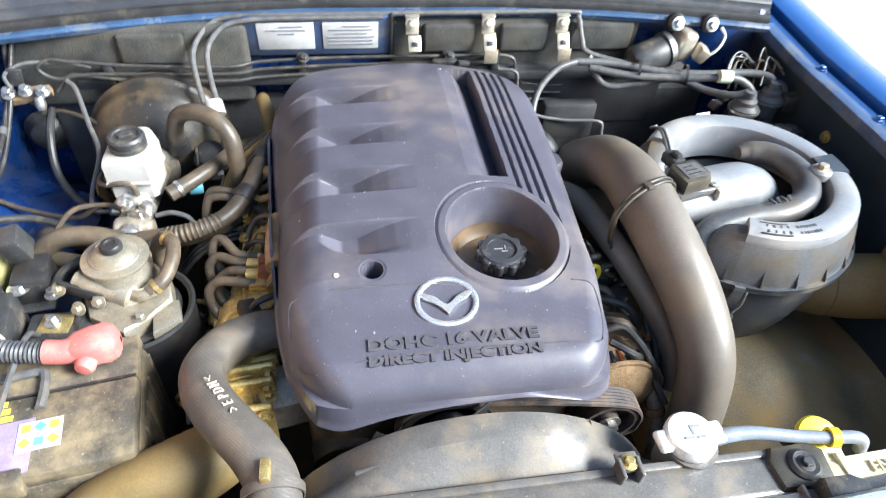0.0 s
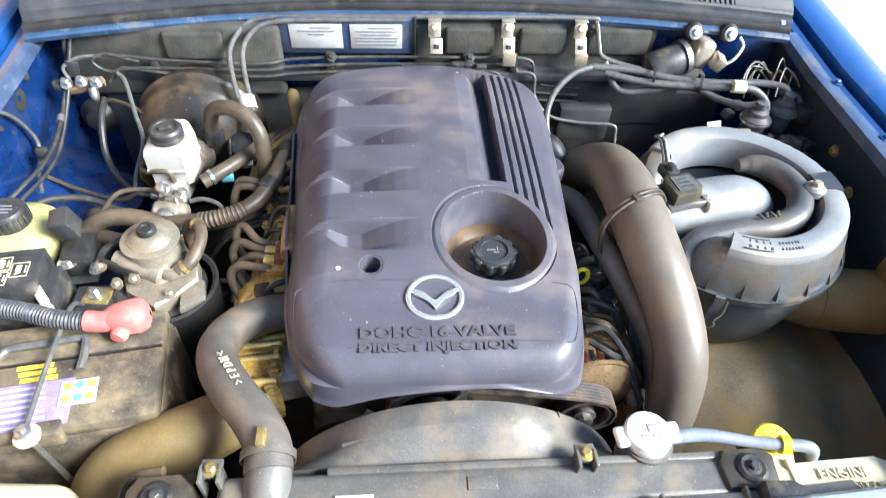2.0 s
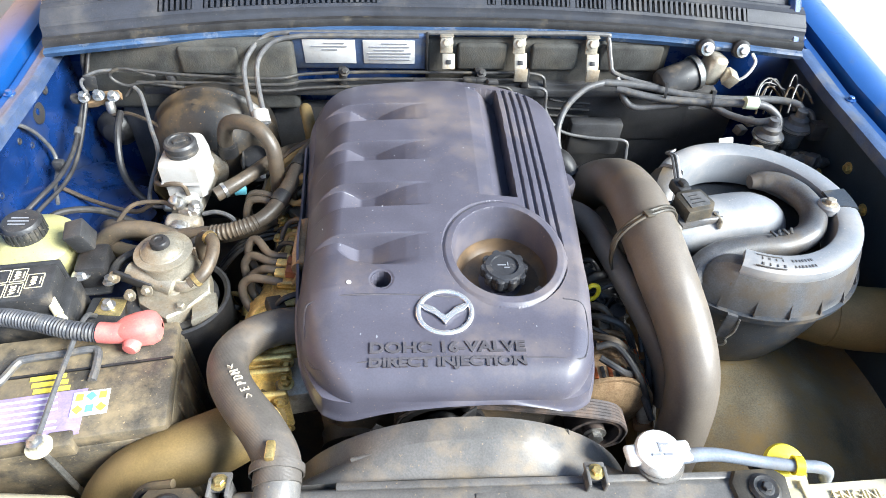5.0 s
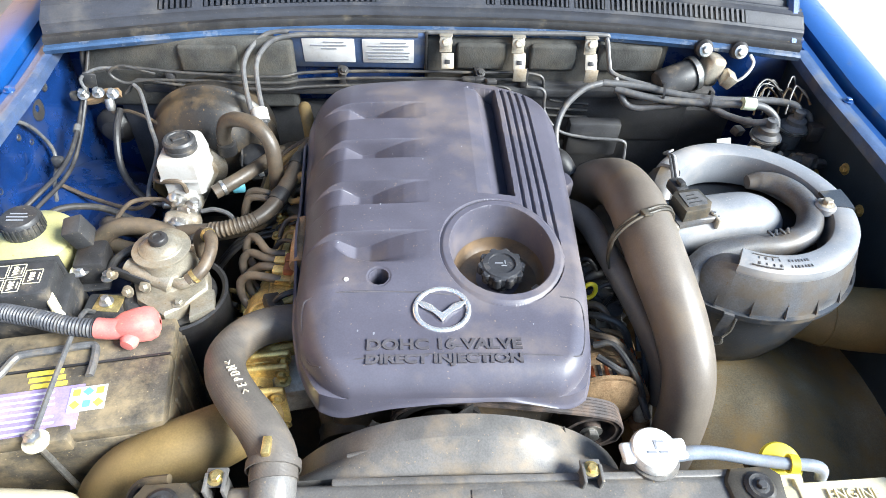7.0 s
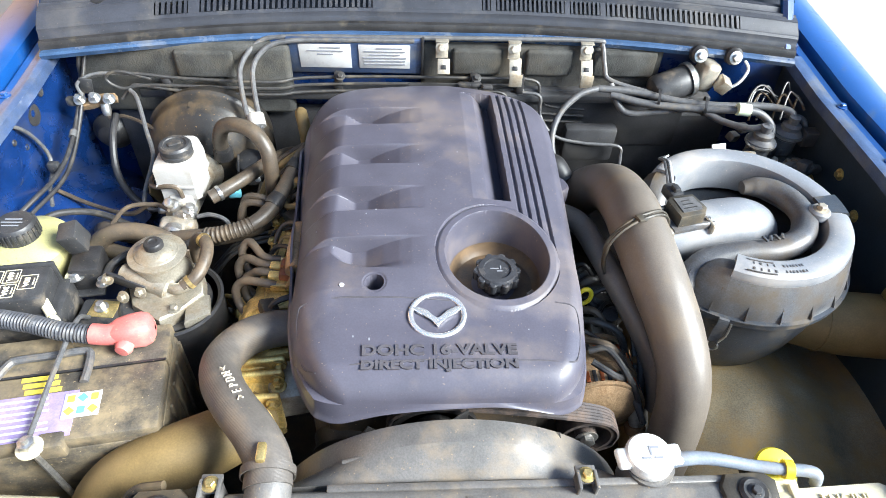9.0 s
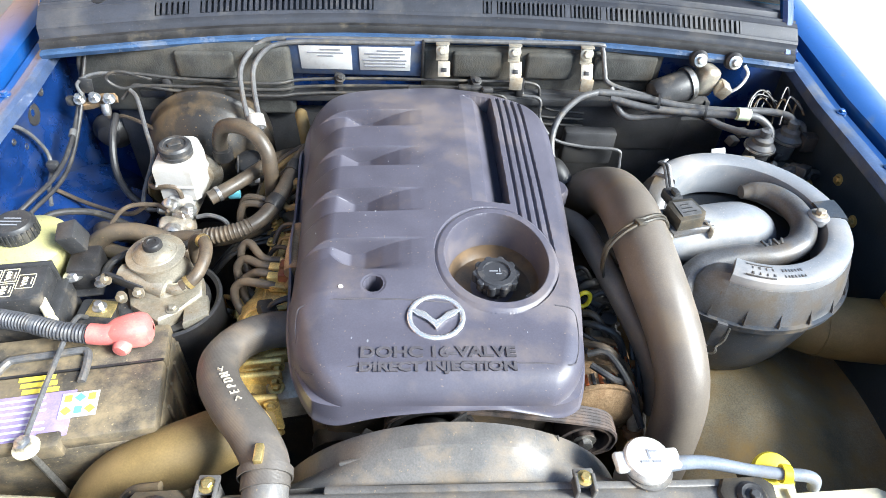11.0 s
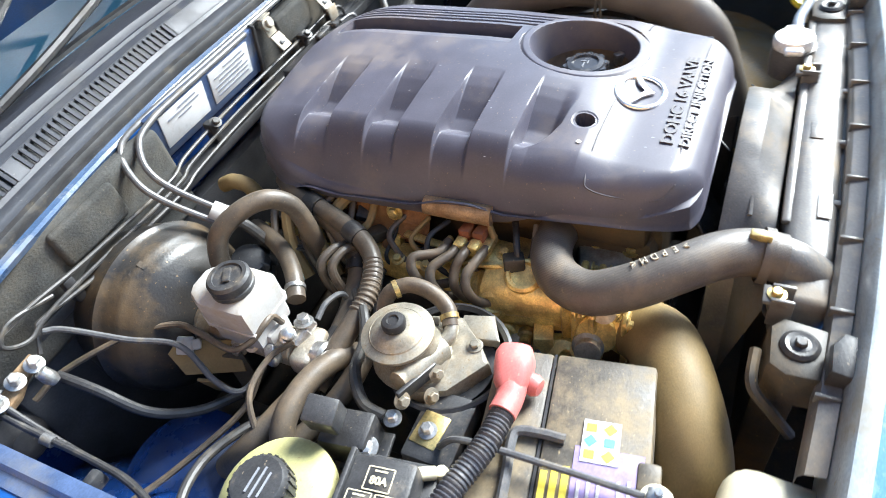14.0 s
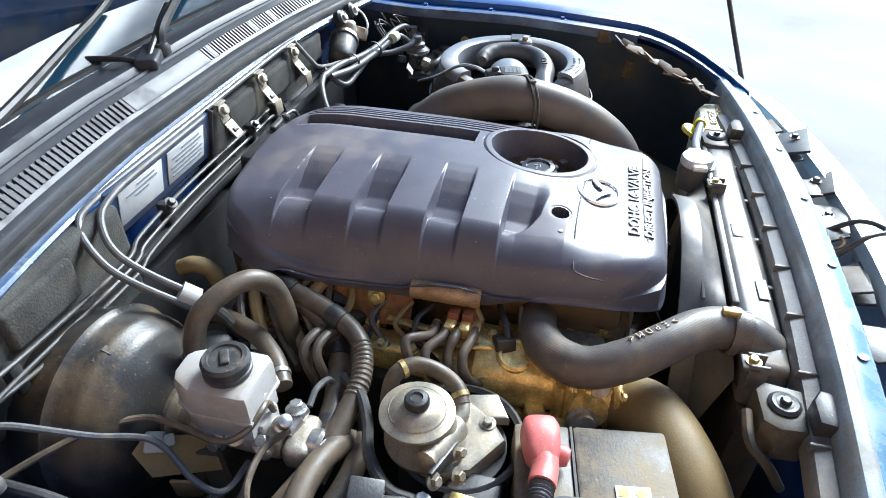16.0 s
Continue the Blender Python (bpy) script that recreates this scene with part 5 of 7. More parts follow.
part("nut", bolt(B(), (-0.489, 0.375, 0.920), 0.010, 0.012, washer=False), M_STEEL, hd)
part("hook", box(B(), (-0.470, 0.385, 0.905), (0.030, 0.022, 0.028), 0.004, (0, 0, 8)), M_BATT, hd)
# positive lead
pl = thing("battery_lead", (-0.42, 0.53, 0.915), "faded red terminal boot on a corrugated black cable", "battery cable")
b = B()
rows = []
for k, (u, w, h) in enumerate(((-0.028, 0.004, 0.006), (-0.025, 0.013, 0.014), (-0.016, 0.018, 0.018), (0.0, 0.0205, 0.021), (0.015, 0.021, 0.0215), (0.024, 0.018, 0.018), (0.029, 0.011, 0.011), (0.030, 0.003, 0.004))):
    rows.append([Matrix.Translation((-0.412, 0.536, 0.936)) @ pose(0, 0, 0, 0, 0, 12) @ Vector((u, w * math.copysign(abs(math.cos(a)) ** 0.6, math.cos(a)), h * math.copysign(abs(math.sin(a)) ** 0.6, math.sin(a)))) for a in [2 * math.pi * j / 28 for j in range(28)]])
loft(b, rows, True)
lathe(b, [(0, 0), (0.011, 0), (0.012, 0.008), (0.009, 0.014), (0, 0.015)], along((-0.416, 0.519, 0.930), (-0.420, 0.500, 0.930)), 20)
tube(b, [(-0.428, 0.531, 0.937), (-0.444, 0.529, 0.937), (-0.462, 0.530, 0.938)], [0.0155, 0.0145, 0.0145], 20)
boot = part("boot", b, M_RED, pl)
part("cable", tube(B(), [(-0.450, 0.529, 0.936), (-0.50, 0.533, 0.940), (-0.56, 0.548, 0.942), (-0.62, 0.556, 0.938), (-0.68, 0.53, 0.92)], 0.0135, 16, corrugate=0.0024, pitch=0.0046), M_CORR, pl)
# lower intake pipe
lp = thing("intercooler_pipe", (-0.35, 0.38, 0.80), "thick olive-brown rubber intercooler pipe bending down", "pipe")
part("pipe", tube(B(), [(-0.246, 0.462, 0.846), (-0.264, 0.432, 0.854), (-0.290, 0.405, 0.868), (-0.345, 0.378, 0.868), (-0.395, 0.358, 0.850), (-0.428, 0.345, 0.80), (-0.438, 0.340, 0.72), (-0.438, 0.340, 0.60)], [0.038, 0.040, 0.042, 0.043, 0.044, 0.044, 0.043, 0.043], 30), M_PIPE, lp)
part("pipe_clamp", clamp_ring(B(), (-0.252, 0.446, 0.850), (-0.55, -0.80, 0.15), 0.041, 0.016), M_ZINC, lp)
# washer bottle
wb = thing("washer_bottle", (-0.50, 0.28, 0.60), "cream plastic washer fluid bottle", "washer bottle")
part("bottle", box(B(), (-0.505, 0.275, 0.78), (0.17, 0.11, 0.27), 0.03, (0, 0, -4), 4), M_CREAM, wb)
part("filler", lathe(B(), [(0, 0), (0.025, 0), (0.025, 0.012), (0.02, 0.016), (0, 0.016)], Matrix.Translation((-0.47, 0.26, 0.912)), 24), M_CREAM, wb)

# ---- brake booster and master cylinder ----
bb = thing("brake_booster", (-0.414, 1.05, 0.77), "round dusty dark brake booster on the bulkhead", "brake booster")
BX, BZ = -0.424, 0.872
b = B()
lathe(b, [(0, -0.03), (0.118, -0.03), (0.124, 0.0), (0.126, 0.018), (0.131, 0.020), (0.132, 0.025), (0.128, 0.028), (0.124, 0.034), (0.123, 0.052), (0.121, 0.060), (0.119, 0.062), (0.115, 0.072), (0.107, 0.082), (0.104, 0.0835), (0.094, 0.092), (0.080, 0.100), (0.060, 0.110), (0.045, 0.116), (0, 0.117)], along((BX, 1.085, BZ), (BX, 0, BZ)) @ Matrix.Diagonal((0.94, 0.94, 1, 1)), 64)
part("shell", b, M_BOOST, bb)
b = B()
for k in range(7):
    box(b, (BX - 0.055 + 0.014 * k, 1.026 + 0.003 * abs(k - 3), BZ + 0.112 - 0.0028 * (k - 3) ** 2), (0.008, 0.012, 0.002), 0, (25, 6 * (k - 3), 0))
part("stamped_mark", b, M_BOOST, bb)
mc = thing("brake_master_cylinder", (-0.43, 0.88, 0.85), "alloy brake master cylinder with a white fluid reservoir", "brake cylinder")
part("cylinder", lathe(B(), [(0, 0), (0.040, 0), (0.042, 0.008), (0.026, 0.014), (0.024, 0.14), (0.022, 0.146), (0, 0.148)], along((-0.425, 0.97, 0.878), (-0.434, 0.80, 0.880)), 28), M_ALU, mc)
RES = [(-0.034, -0.046), (0.028, -0.048), (0.036, -0.040), (0.037, 0.018), (0.022, 0.046), (0.014, 0.052), (-0.012, 0.052), (-0.024, 0.046), (-0.036, 0.024), (-0.036, -0.038)]
RM = Matrix.Translation((-0.427, 0.893, 0))
part("reservoir", prism(B(), RES, 0.935, 0.976, RM, 0.008), M_WHITE, mc, "aged white plastic fluid reservoir")
part("reservoir_lower", prism(B(), [(x * 0.93, y * 0.93) for x, y in RES], 0.905, 0.937, RM, 0.002), M_WHITE, mc)
part("reservoir_seam", prism(B(), [(x * 1.05, y * 1.05) for x, y in RES], 0.934, 0.938, RM, 0.001), M_WHITE, mc)
part("reservoir_foot", box(B(), (-0.428, 0.883, 0.900), (0.040, 0.080, 0.03), 0.006), M_WHITE, mc)
b = B()
lathe(b, [(0, 0), (0.025, 0), (0.027, 0.003), (0.027, 0.008), (0.0255, 0.009), (0.0255, 0.013), (0.027, 0.014), (0.027, 0.020), (0.024, 0.024), (0.019, 0.024), (0.018, 0.022), (0, 0.022)], Matrix.Translation((-0.427, 0.884, 0.975)), 40)
box(b, (-0.427, 0.884, 0.9985), (0.022, 0.010, 0.004), 0.002, (0, 0, 30))
part("reservoir_cap", b, M_BOX, mc, "black screw cap")
for (a, c) in (((-0.434, 0.825, 0.890), (-0.400, 0.815, 0.900)), ((-0.434, 0.845, 0.880), (-0.472, 0.835, 0.895)), ((-0.432, 0.835, 0.895), (-0.440, 0.818, 0.925))):
    part("union", lathe(B(), [(0, 0), (0.011, 0), (0.011, 0.022), (0.008, 0.024), (0.008, 0.036), (0.005, 0.038), (0, 0.038)], along(a, c), 14), M_STEEL, mc)
part("proportioning_valve", box(B(), (-0.430, 0.808, 0.878), (0.060, 0.034, 0.034), 0.010, (0, 0, 5), 3), M_ALU, mc)
part("end_plug", lathe(B(), [(0, 0), (0.019, 0), (0.019, 0.012), (0.014, 0.016), (0.012, 0.013), (0, 0.013)], along((-0.432, 0.795, 0.880), (-0.434, 0.70, 0.885)), 24), M_STEEL, mc)
for x, y, z, ax in ((-0.452, 0.845, 0.893, (-0.5, 0, 1)), (-0.450, 0.880, 0.893, (-0.7, 0, 1)), (-0.408, 0.822, 0.905, (0.2, 0, 1)), (-0.455, 0.905, 0.880, (-1, 0, 0.3))):
    part("plug_bolt", bolt(B(), (x, y, z), 0.008, 0.010, ax), M_STEEL, mc)
part("bracket", prism(B(), [(-0.022, -0.055), (0.020, -0.040), (0.024, 0.030), (0.006, 0.042), (-0.022, 0.020)], 0, 0.004, Matrix.Translation((-0.484, 0.945, 0.880)) @ pose(0, 0, 0, 20, -38, 20), 0.001), M_PIPE, mc, "mud-brown sheet bracket")
b = B()
box(b, (-0.486, 0.960, 0.902), (0.024, 0.022, 0.008), 0.003, (20, -38, 15))
box(b, (-0.480, 0.945, 0.903), (0.014, 0.012, 0.010), 0.003, (20, -38, 30))
part("connector", b, M_WHITE, mc)
part("bracket_leg", box(B(), (-0.500, 0.925, 0.845), (0.004, 0.030, 0.070), 0.001, (12, -20, 14)), M_PIPE, mc)
part("bracket_leg", box(B(), (-0.470, 0.905, 0.850), (0.004, 0.026, 0.060), 0.001, (-8, 16, 30)), M_SUPPORT, mc)

# ---- fuel filter ----
ff = thing("fuel_filter", (-0.40, 0.655, 0.74), "alloy fuel filter with a priming dome in a black bracket", "fuel filter")
FX, FY = -0.412, 0.672
part("canister", lathe(B(), [(0, 0), (0.058, 0), (0.060, 0.15), (0, 0.15)], Matrix.Translation((-0.396, 0.632, 0.735)), 36), M_BOX, ff)
part("bracket_cup", lathe(B(), [(0.067, 0.0), (0.072, 0.0), (0.074, 0.13), (0.076, 0.132), (0.072, 0.134), (0.067, 0.13)], Matrix.Translation((-0.392, 0.628, 0.765)), 40), M_BLACK, ff, "black sheet-metal cup")
b = B()
prism(b, [(-0.056, 0.004), (-0.040, -0.034), (0.008, -0.066), (0.030, -0.046), (0.060, -0.012), (0.052, 0.026), (0.010, 0.046), (-0.040, 0.036)], 0.884, 0.908, Matrix.Translation((-0.402, 0.640, 0)), 0.006)
lathe(b, [(0, 0), (0.045, 0), (0.047, 0.008), (0.040, 0.020), (0.034, 0.036), (0.034, 0.048), (0, 0.048)], Matrix.Translation((-0.410, 0.664, 0.900)), 36)
part("head", b, M_FILTER, ff, "dull cast filter head")
part("dome", lathe(B(), [(0, -0.004), (0.036, -0.004), (0.041, 0.0), (0.0425, 0.003), (0.0420, 0.0055), (0.038, 0.0070), (0.032, 0.0082), (0.027, 0.0125), (0.021, 0.0165), (0.016, 0.0180), (0, 0.0180)], Matrix.Translation((FX, FY, 0.945)), 44), M_FILTER, ff, "priming pump dome")
part("dome_ring", lathe(B(), [(0.0300, 0.9530), (0.0312, 0.9545), (0.0325, 0.9530)], Matrix.Translation((FX, FY, 0.0)), 44), M_FILTER, ff)
part("retaining_clip", box(B(), (-0.452, 0.634, 0.926), (0.060, 0.006, 0.018), 0.002, (0, 14, -16)), M_BLACK, ff, "black sheet retaining clip")
for x, y, z in ((-0.430, 0.622, 0.918), (-0.478, 0.638, 0.930), (-0.455, 0.618, 0.912)):
    part("clip_bolt", bolt(B(), (x, y, z), 0.006, 0.008, (-0.3, -0.8, 0.5)), M_FILTER, ff)
part("side_lug", prism(B(), [(-0.020, -0.030), (0.018, -0.024), (0.022, 0.014), (-0.010, 0.024)], 0.890, 0.903, Matrix.Translation((-0.352, 0.610, 0)) @ pose(0, 0, 0, 0, 0, 20), 0.003), M_FILTER, ff)
part("dome_knob", lathe(B(), [(0, 0), (0.014, 0), (0.014, 0.006), (0.012, 0.009), (0.007, 0.010), (0.006, 0.008), (0, 0.008)], Matrix.Translation((FX, FY, 0.964)), 20), M_BLACK, ff)
part("barrel", lathe(B(), [(0, 0), (0.012, 0), (0.0165, 0.004), (0.0165, 0.060), (0.013, 0.066), (0.013, 0.074), (0.010, 0.076), (0, 0.078)], along((-0.392, 0.632, 0.912), (-0.476, 0.655, 0.936)), 22), M_FILTER, ff)
part("head_bolt", bolt(B(), (-0.378, 0.598, 0.908), 0.006, 0.006), M_FILTER, ff)
part("head_bolt", bolt(B(), (-0.362, 0.655, 0.908), 0.006, 0.006), M_FILTER, ff)
part("outlet", tube(B(), [(-0.400, 0.640, 0.915), (-0.380, 0.628, 0.918), (-0.362, 0.632, 0.924)], 0.009, 12), M_FILTER, ff)
part("fuel_hose", tube(B(), [(-0.370, 0.630, 0.922), (-0.352, 0.640, 0.930), (-0.342, 0.664, 0.940), (-0.343, 0.692, 0.946), (-0.358, 0.712, 0.942), (-0.372, 0.718, 0.922), (-0.376, 0.72, 0.88)], 0.0098, 14), M_SLEEVE, ff)
for p_, d_ in (((-0.360, 0.635, 0.926), (0.8, 0.5, 0.4)), ((-0.352, 0.706, 0.944), (-0.8, 0.8, 0.0))):
    part("hose_clip", clamp_ring(B(), p_, d_, 0.0098, 0.006, 0.0016, 18), M_ZINC, ff)
for x, y, z in ((-0.493, 0.646, 0.912), (-0.488, 0.609, 0.899)):
    b = B()
    bolt(b, (x, y, z), 0.0065, 0.010)
    part("terminal_bolt", b, M_STEEL, ff)
part("terminal_plate", box(B(), (-0.485, 0.608, 0.8955), (0.040, 0.032, 0.006), 0.002, (0, 0, -6)), M_ZINC, ff)
part("terminal_base", box(B(), (-0.478, 0.600, 0.882), (0.085, 0.06, 0.03), 0.006), M_BOX, ff)

# ---- steering fluid reservoir, fuse box ----
ps = thing("steering_reservoir", (-0.608, 0.70, 0.86), "yellowed plastic steering fluid reservoir with a black cap", "reservoir")
part("pot", lathe(B(), [(0, 0), (0.048, 0), (0.054, 0.03), (0.056, 0.075), (0.060, 0.078), (0.060, 0.088), (0.055, 0.094), (0.030, 0.102), (0, 0.102)], Matrix.Translation((-0.614, 0.704, 0.853)), 40), M_YELLOW, ps)
b = B()
lathe(b, [(0, 0), (0.027, 0), (0.029, 0.004), (0.028, 0.026), (0.025, 0.030), (0, 0.031)], Matrix.Translation((-0.619, 0.705, 0.953)), 32)
steer_cap = part("cap", b, M_BOX, ps)
for k in range(24):
    a = 2 * math.pi * k / 24
    part("grip", box(B(), (-0.619 + 0.0285 * math.cos(a), 0.705 + 0.0285 * math.sin(a), 0.967), (0.003, 0.0035, 0.020), 0, (0, 0, math.degrees(a))), M_BOX, steer_cap)
b = B()
for k in range(3):
    box(b, (-0.619, 0.695 + 0.007 * k, 0.9845), (0.030 - 0.006 * abs(k - 1), 0.002, 0.001), 0)
part("cap_print", b, M_INK, ps)
fb = thing("fuse_box", (-0.62, 0.61, 0.86), "black main fuse box with pale printed ratings", "fuse box")
FM = Matrix.Translation((-0.603, 0.600, -0.018)) @ pose(0, 0, 0, 0, 0, 8)


def fbox(c, s, bevel=0.003):
    b = B()
    box(b, c, s, bevel)
    bmesh.ops.transform(b, matrix=FM, verts=b.verts)
    return b


part("body", fbox((0.010, 0, 0.895), (0.125, 0.082, 0.09), 0.006), M_BOX, fb)
part("lid", fbox((0.005, 0.004, 0.955), (0.104, 0.066, 0.036), 0.006), M_BOX, fb)
part("lid_ridge", fbox((0.005, 0.039, 0.950), (0.110, 0.006, 0.052), 0.002), M_BOX, fb)


def rating(x, y, w, h, text):
    """A moulded outline with its rating, read from the driver's side."""
    plate = part("rating_plate", fbox((x, y, 0.9735), (h, w, 0.0012), 0.0004), M_BOX, fb)
    for dx, dy, sx, sy in ((h / 2, 0, 0.0010, w), (-h / 2, 0, 0.0010, w), (0, w / 2, h, 0.0010), (0, -w / 2, h, 0.0010)):
        part("outline", fbox((x + dx, y + dy, 0.9743), (sx, sy, 0.0008), 0), M_CREAM, plate)
    if text:
        lettering("rating", text, 0.0105, FM @ Matrix.Translation((x - 0.002, y, 0.9745)) @ pose(0, 0, 0, 0, 0, -90), M_CREAM, plate, 0.0004, weight=0.0003)
        part("print_line", fbox((x + h / 2 - 0.0035, y, 0.9743), (0.0016, w * 0.5, 0.0006), 0), M_CREAM, plate)


rating(0.034, 0.004, 0.026, 0.022, "80A")
rating(0.010, 0.018, 0.024, 0.020, "60A")
rating(0.010, -0.010, 0.024, 0.020, "30A")
rating(-0.013, 0.018, 0.024, 0.020, "")
rating(-0.013, -0.010, 0.024, 0.020, "")
rating(-0.035, 0.004, 0.040, 0.018, "")
part("side_latch", fbox((0.068, 0.0, 0.90), (0.012, 0.05, 0.04), 0.003), M_BOX, fb)
part("mount_plate", fbox((0.085, 0.055, 0.905), (0.05, 0.05, 0.006), 0.003), M_BOX, fb)
part("mount_bolt", bolt(B(), (-0.535, 0.655, 0.918), 0.009, 0.008), M_STEEL, fb)
rl = thing("relay", (-0.535, 0.685, 0.90), "small dark grey relay box on a bracket", "relay")
part("case", box(B(), (-0.533, 0.690, 0.965), (0.028, 0.034, 0.040), 0.003, (10, -12, 8)), M_BOX, rl)
part("socket", box(B(), (-0.525, 0.680, 0.910), (0.044, 0.055, 0.045), 0.006, (0, 0, 8)), M_BLACK, rl)
pin = thing("cable_plug", (-0.545, 0.578, 0.92), "pale plastic cable plug beside the fuse box", "connector")
part("plug", tube(B(), [(-0.556, 0.598, 0.942), (-0.536, 0.573, 0.925)], 0.0068, 12), M_CREAM, pin)
part("tip", lathe(B(), [(0, 0), (0.0075, 0), (0.006, 0.008), (0, 0.010)], Matrix.Translation((-0.532, 0.568, 0.918)), 12), M_CREAM, pin)


# ---- engine below the cover: block, pump, injector pipes ----
en = thing("engine_block", (0.0, 0.72, 0.50), "dirty cast engine block under the plastic cover", "engine")
part("block", box(B(), (0.0, 0.74, 0.72), (0.34, 0.60, 0.36), 0.02), M_DARKBAY, en)
part("cam_cover", box(B(), (0.005, 0.74, 0.915), (0.36, 0.58, 0.05), 0.012), M_DARKBAY, en)
part("exhaust_guard", box(B(), (-0.185, 0.835, 0.90), (0.02, 0.16, 0.07), 0.01, (0, 20, 0)), M_RUST, en, "rusty heat guard")
part("front_case", box(B(), (0.0, 0.455, 0.78), (0.30, 0.05, 0.26), 0.02), M_DARKBAY, en)
part("side_case", box(B(), (-0.225, 0.70, 0.78), (0.12, 0.36, 0.12), 0.02), M_DARKBAY, en)

ip = thing("injection_pump", (-0.25, 0.60, 0.76), "yellowed alloy fuel injection pump with pipes", "pump")
part("body", tube(B(), [(-0.252, 0.700, 0.845), (-0.255, 0.63, 0.848), (-0.252, 0.57, 0.848), (-0.248, 0.53, 0.848)], [0.028, 0.036, 0.036, 0.034], 20), M_GOLD, ip)
part("flange", box(B(), (-0.248, 0.528, 0.848), (0.086, 0.014, 0.084), 0.008, (0, 0, 12)), M_GOLD, ip)
part("flange", box(B(), (-0.252, 0.510, 0.848), (0.080, 0.014, 0.080), 0.008, (0, 0, 12)), M_GOLD, ip)
part("throttle_body", tube(B(), [(-0.250, 0.512, 0.848), (-0.256, 0.480, 0.850), (-0.260, 0.450, 0.852)], [0.036, 0.033, 0.036], 24), M_GOLD, ip)
part("lever_shaft", lathe(B(), [(0, 0), (0.010, 0), (0.010, 0.03), (0.014, 0.032), (0.014, 0.038), (0, 0.04)], along((-0.262, 0.480, 0.87), (-0.30, 0.47, 0.92)), 14), M_ALU, ip)
part("lever_disc", lathe(B(), [(0, 0), (0.024, 0), (0.026, 0.003), (0.024, 0.006), (0, 0.006)], along((-0.290, 0.482, 0.862), (-0.34, 0.475, 0.885)), 20), M_GOLD, ip)
part("knob", lathe(B(), [(0, 0), (0.020, 0), (0.020, 0.006), (0.023, 0.008), (0.023, 0.022), (0.019, 0.026), (0.014, 0.023), (0, 0.023)], along((-0.245, 0.583, 0.872), (-0.262, 0.578, 0.91)), 24), M_GOLD, ip)
part("knob", lathe(B(), [(0, 0), (0.017, 0), (0.019, 0.014), (0.015, 0.018), (0.011, 0.015), (0, 0.015)], along((-0.272, 0.618, 0.862), (-0.33, 0.61, 0.90)), 22), M_GOLD, ip)
part("top_plate", box(B(), (-0.232, 0.628, 0.892), (0.030, 0.075, 0.008), 0.004, (0, 0, -6)), M_ZINC, ip)
part("link_rod", tube(B(), [(-0.250, 0.70, 0.893), (-0.250, 0.63, 0.898), (-0.240, 0.605, 0.898), (-0.226, 0.60, 0.893)], 0.005, 8), M_ZINC, ip)
b = B()
box(b, (-0.245, 0.745, 0.862), (0.046, 0.190, 0.036), 0.008, (0, 8, 2), 3)
part("intake_runner", b, M_GOLD, ip, "pale gold cast intake runner")
for k in range(4):
    part("runner_bolt", bolt(B(), (-0.262, 0.675 + 0.045 * k, 0.884), 0.006, 0.007, (-0.3, 0, 1)), M_ZINC, ip)
part("neck", loft(B(), [[(-0.248 + rx * math.cos(a), y, z + rz * math.sin(a)) for a in [2 * math.pi * k / 24 for k in range(24)]] for y, z, rx, rz in ((0.650, 0.866, 0.020, 0.014), (0.635, 0.866, 0.040, 0.030), (0.600, 0.866, 0.045, 0.036), (0.570, 0.864, 0.040, 0.034), (0.545, 0.858, 0.036, 0.034), (0.525, 0.854, 0.036, 0.036), (0.522, 0.854, 0.002, 0.002))], True), M_GOLD, ip, "bulging cast intake neck")
for k in range(3):
    part("neck_rib", box(B(), (-0.262 + 0.014 * k, 0.560, 0.894), (0.004, 0.060, 0.012), 0.0015, (-14, 0, 0)), M_GOLD, ip)
part("boss", lathe(B(), [(0, 0), (0.021, 0), (0.021, 0.020), (0.0245, 0.022), (0.0245, 0.034), (0.021, 0.037), (0.017, 0.037), (0.0155, 0.033), (0, 0.033)], Matrix.Translation((-0.248, 0.586, 0.868)) @ pose(0, 0, 0, 4, -14, 0), 28), M_GOLD, ip, "raised round boss")
part("boss", lathe(B(), [(0, 0), (0.017, 0), (0.020, 0.016), (0.020, 0.022), (0.015, 0.025), (0.012, 0.021), (0, 0.021)], along((-0.270, 0.618, 0.858), (-0.33, 0.612, 0.885)), 24), M_GOLD, ip)
for dy in (0.0, -0.022, -0.060):
    fl = part("flange", box(B(), (-0.252, 0.512 + dy, 0.856), (0.088, 0.010, 0.086), 0.010, (0, 0, 6), 3), M_GOLD, ip)
    for sx in (-1, 1):
        for sz in (-1, 1):
            part("flange_bolt", bolt(B(), (-0.252 + sx * 0.036, 0.507 + dy, 0.856 + sz * 0.035), 0.006, 0.007, (0, -1, 0)), M_ZINC, fl)
part("stepper", lathe(B(), [(0, 0), (0.019, 0), (0.020, 0.020), (0.016, 0.024), (0.016, 0.034), (0, 0.036)], along((-0.285, 0.492, 0.842), (-0.345, 0.480, 0.866)), 24), M_ALU, ip)
part("vacuum_pot", lathe(B(), [(0, 0), (0.022, 0), (0.030, 0.006), (0.030, 0.012), (0.020, 0.020), (0.010, 0.024), (0.004, 0.040), (0, 0.040)], along((-0.300, 0.520, 0.810), (-0.36, 0.515, 0.84)), 28), M_GOLD, ip)
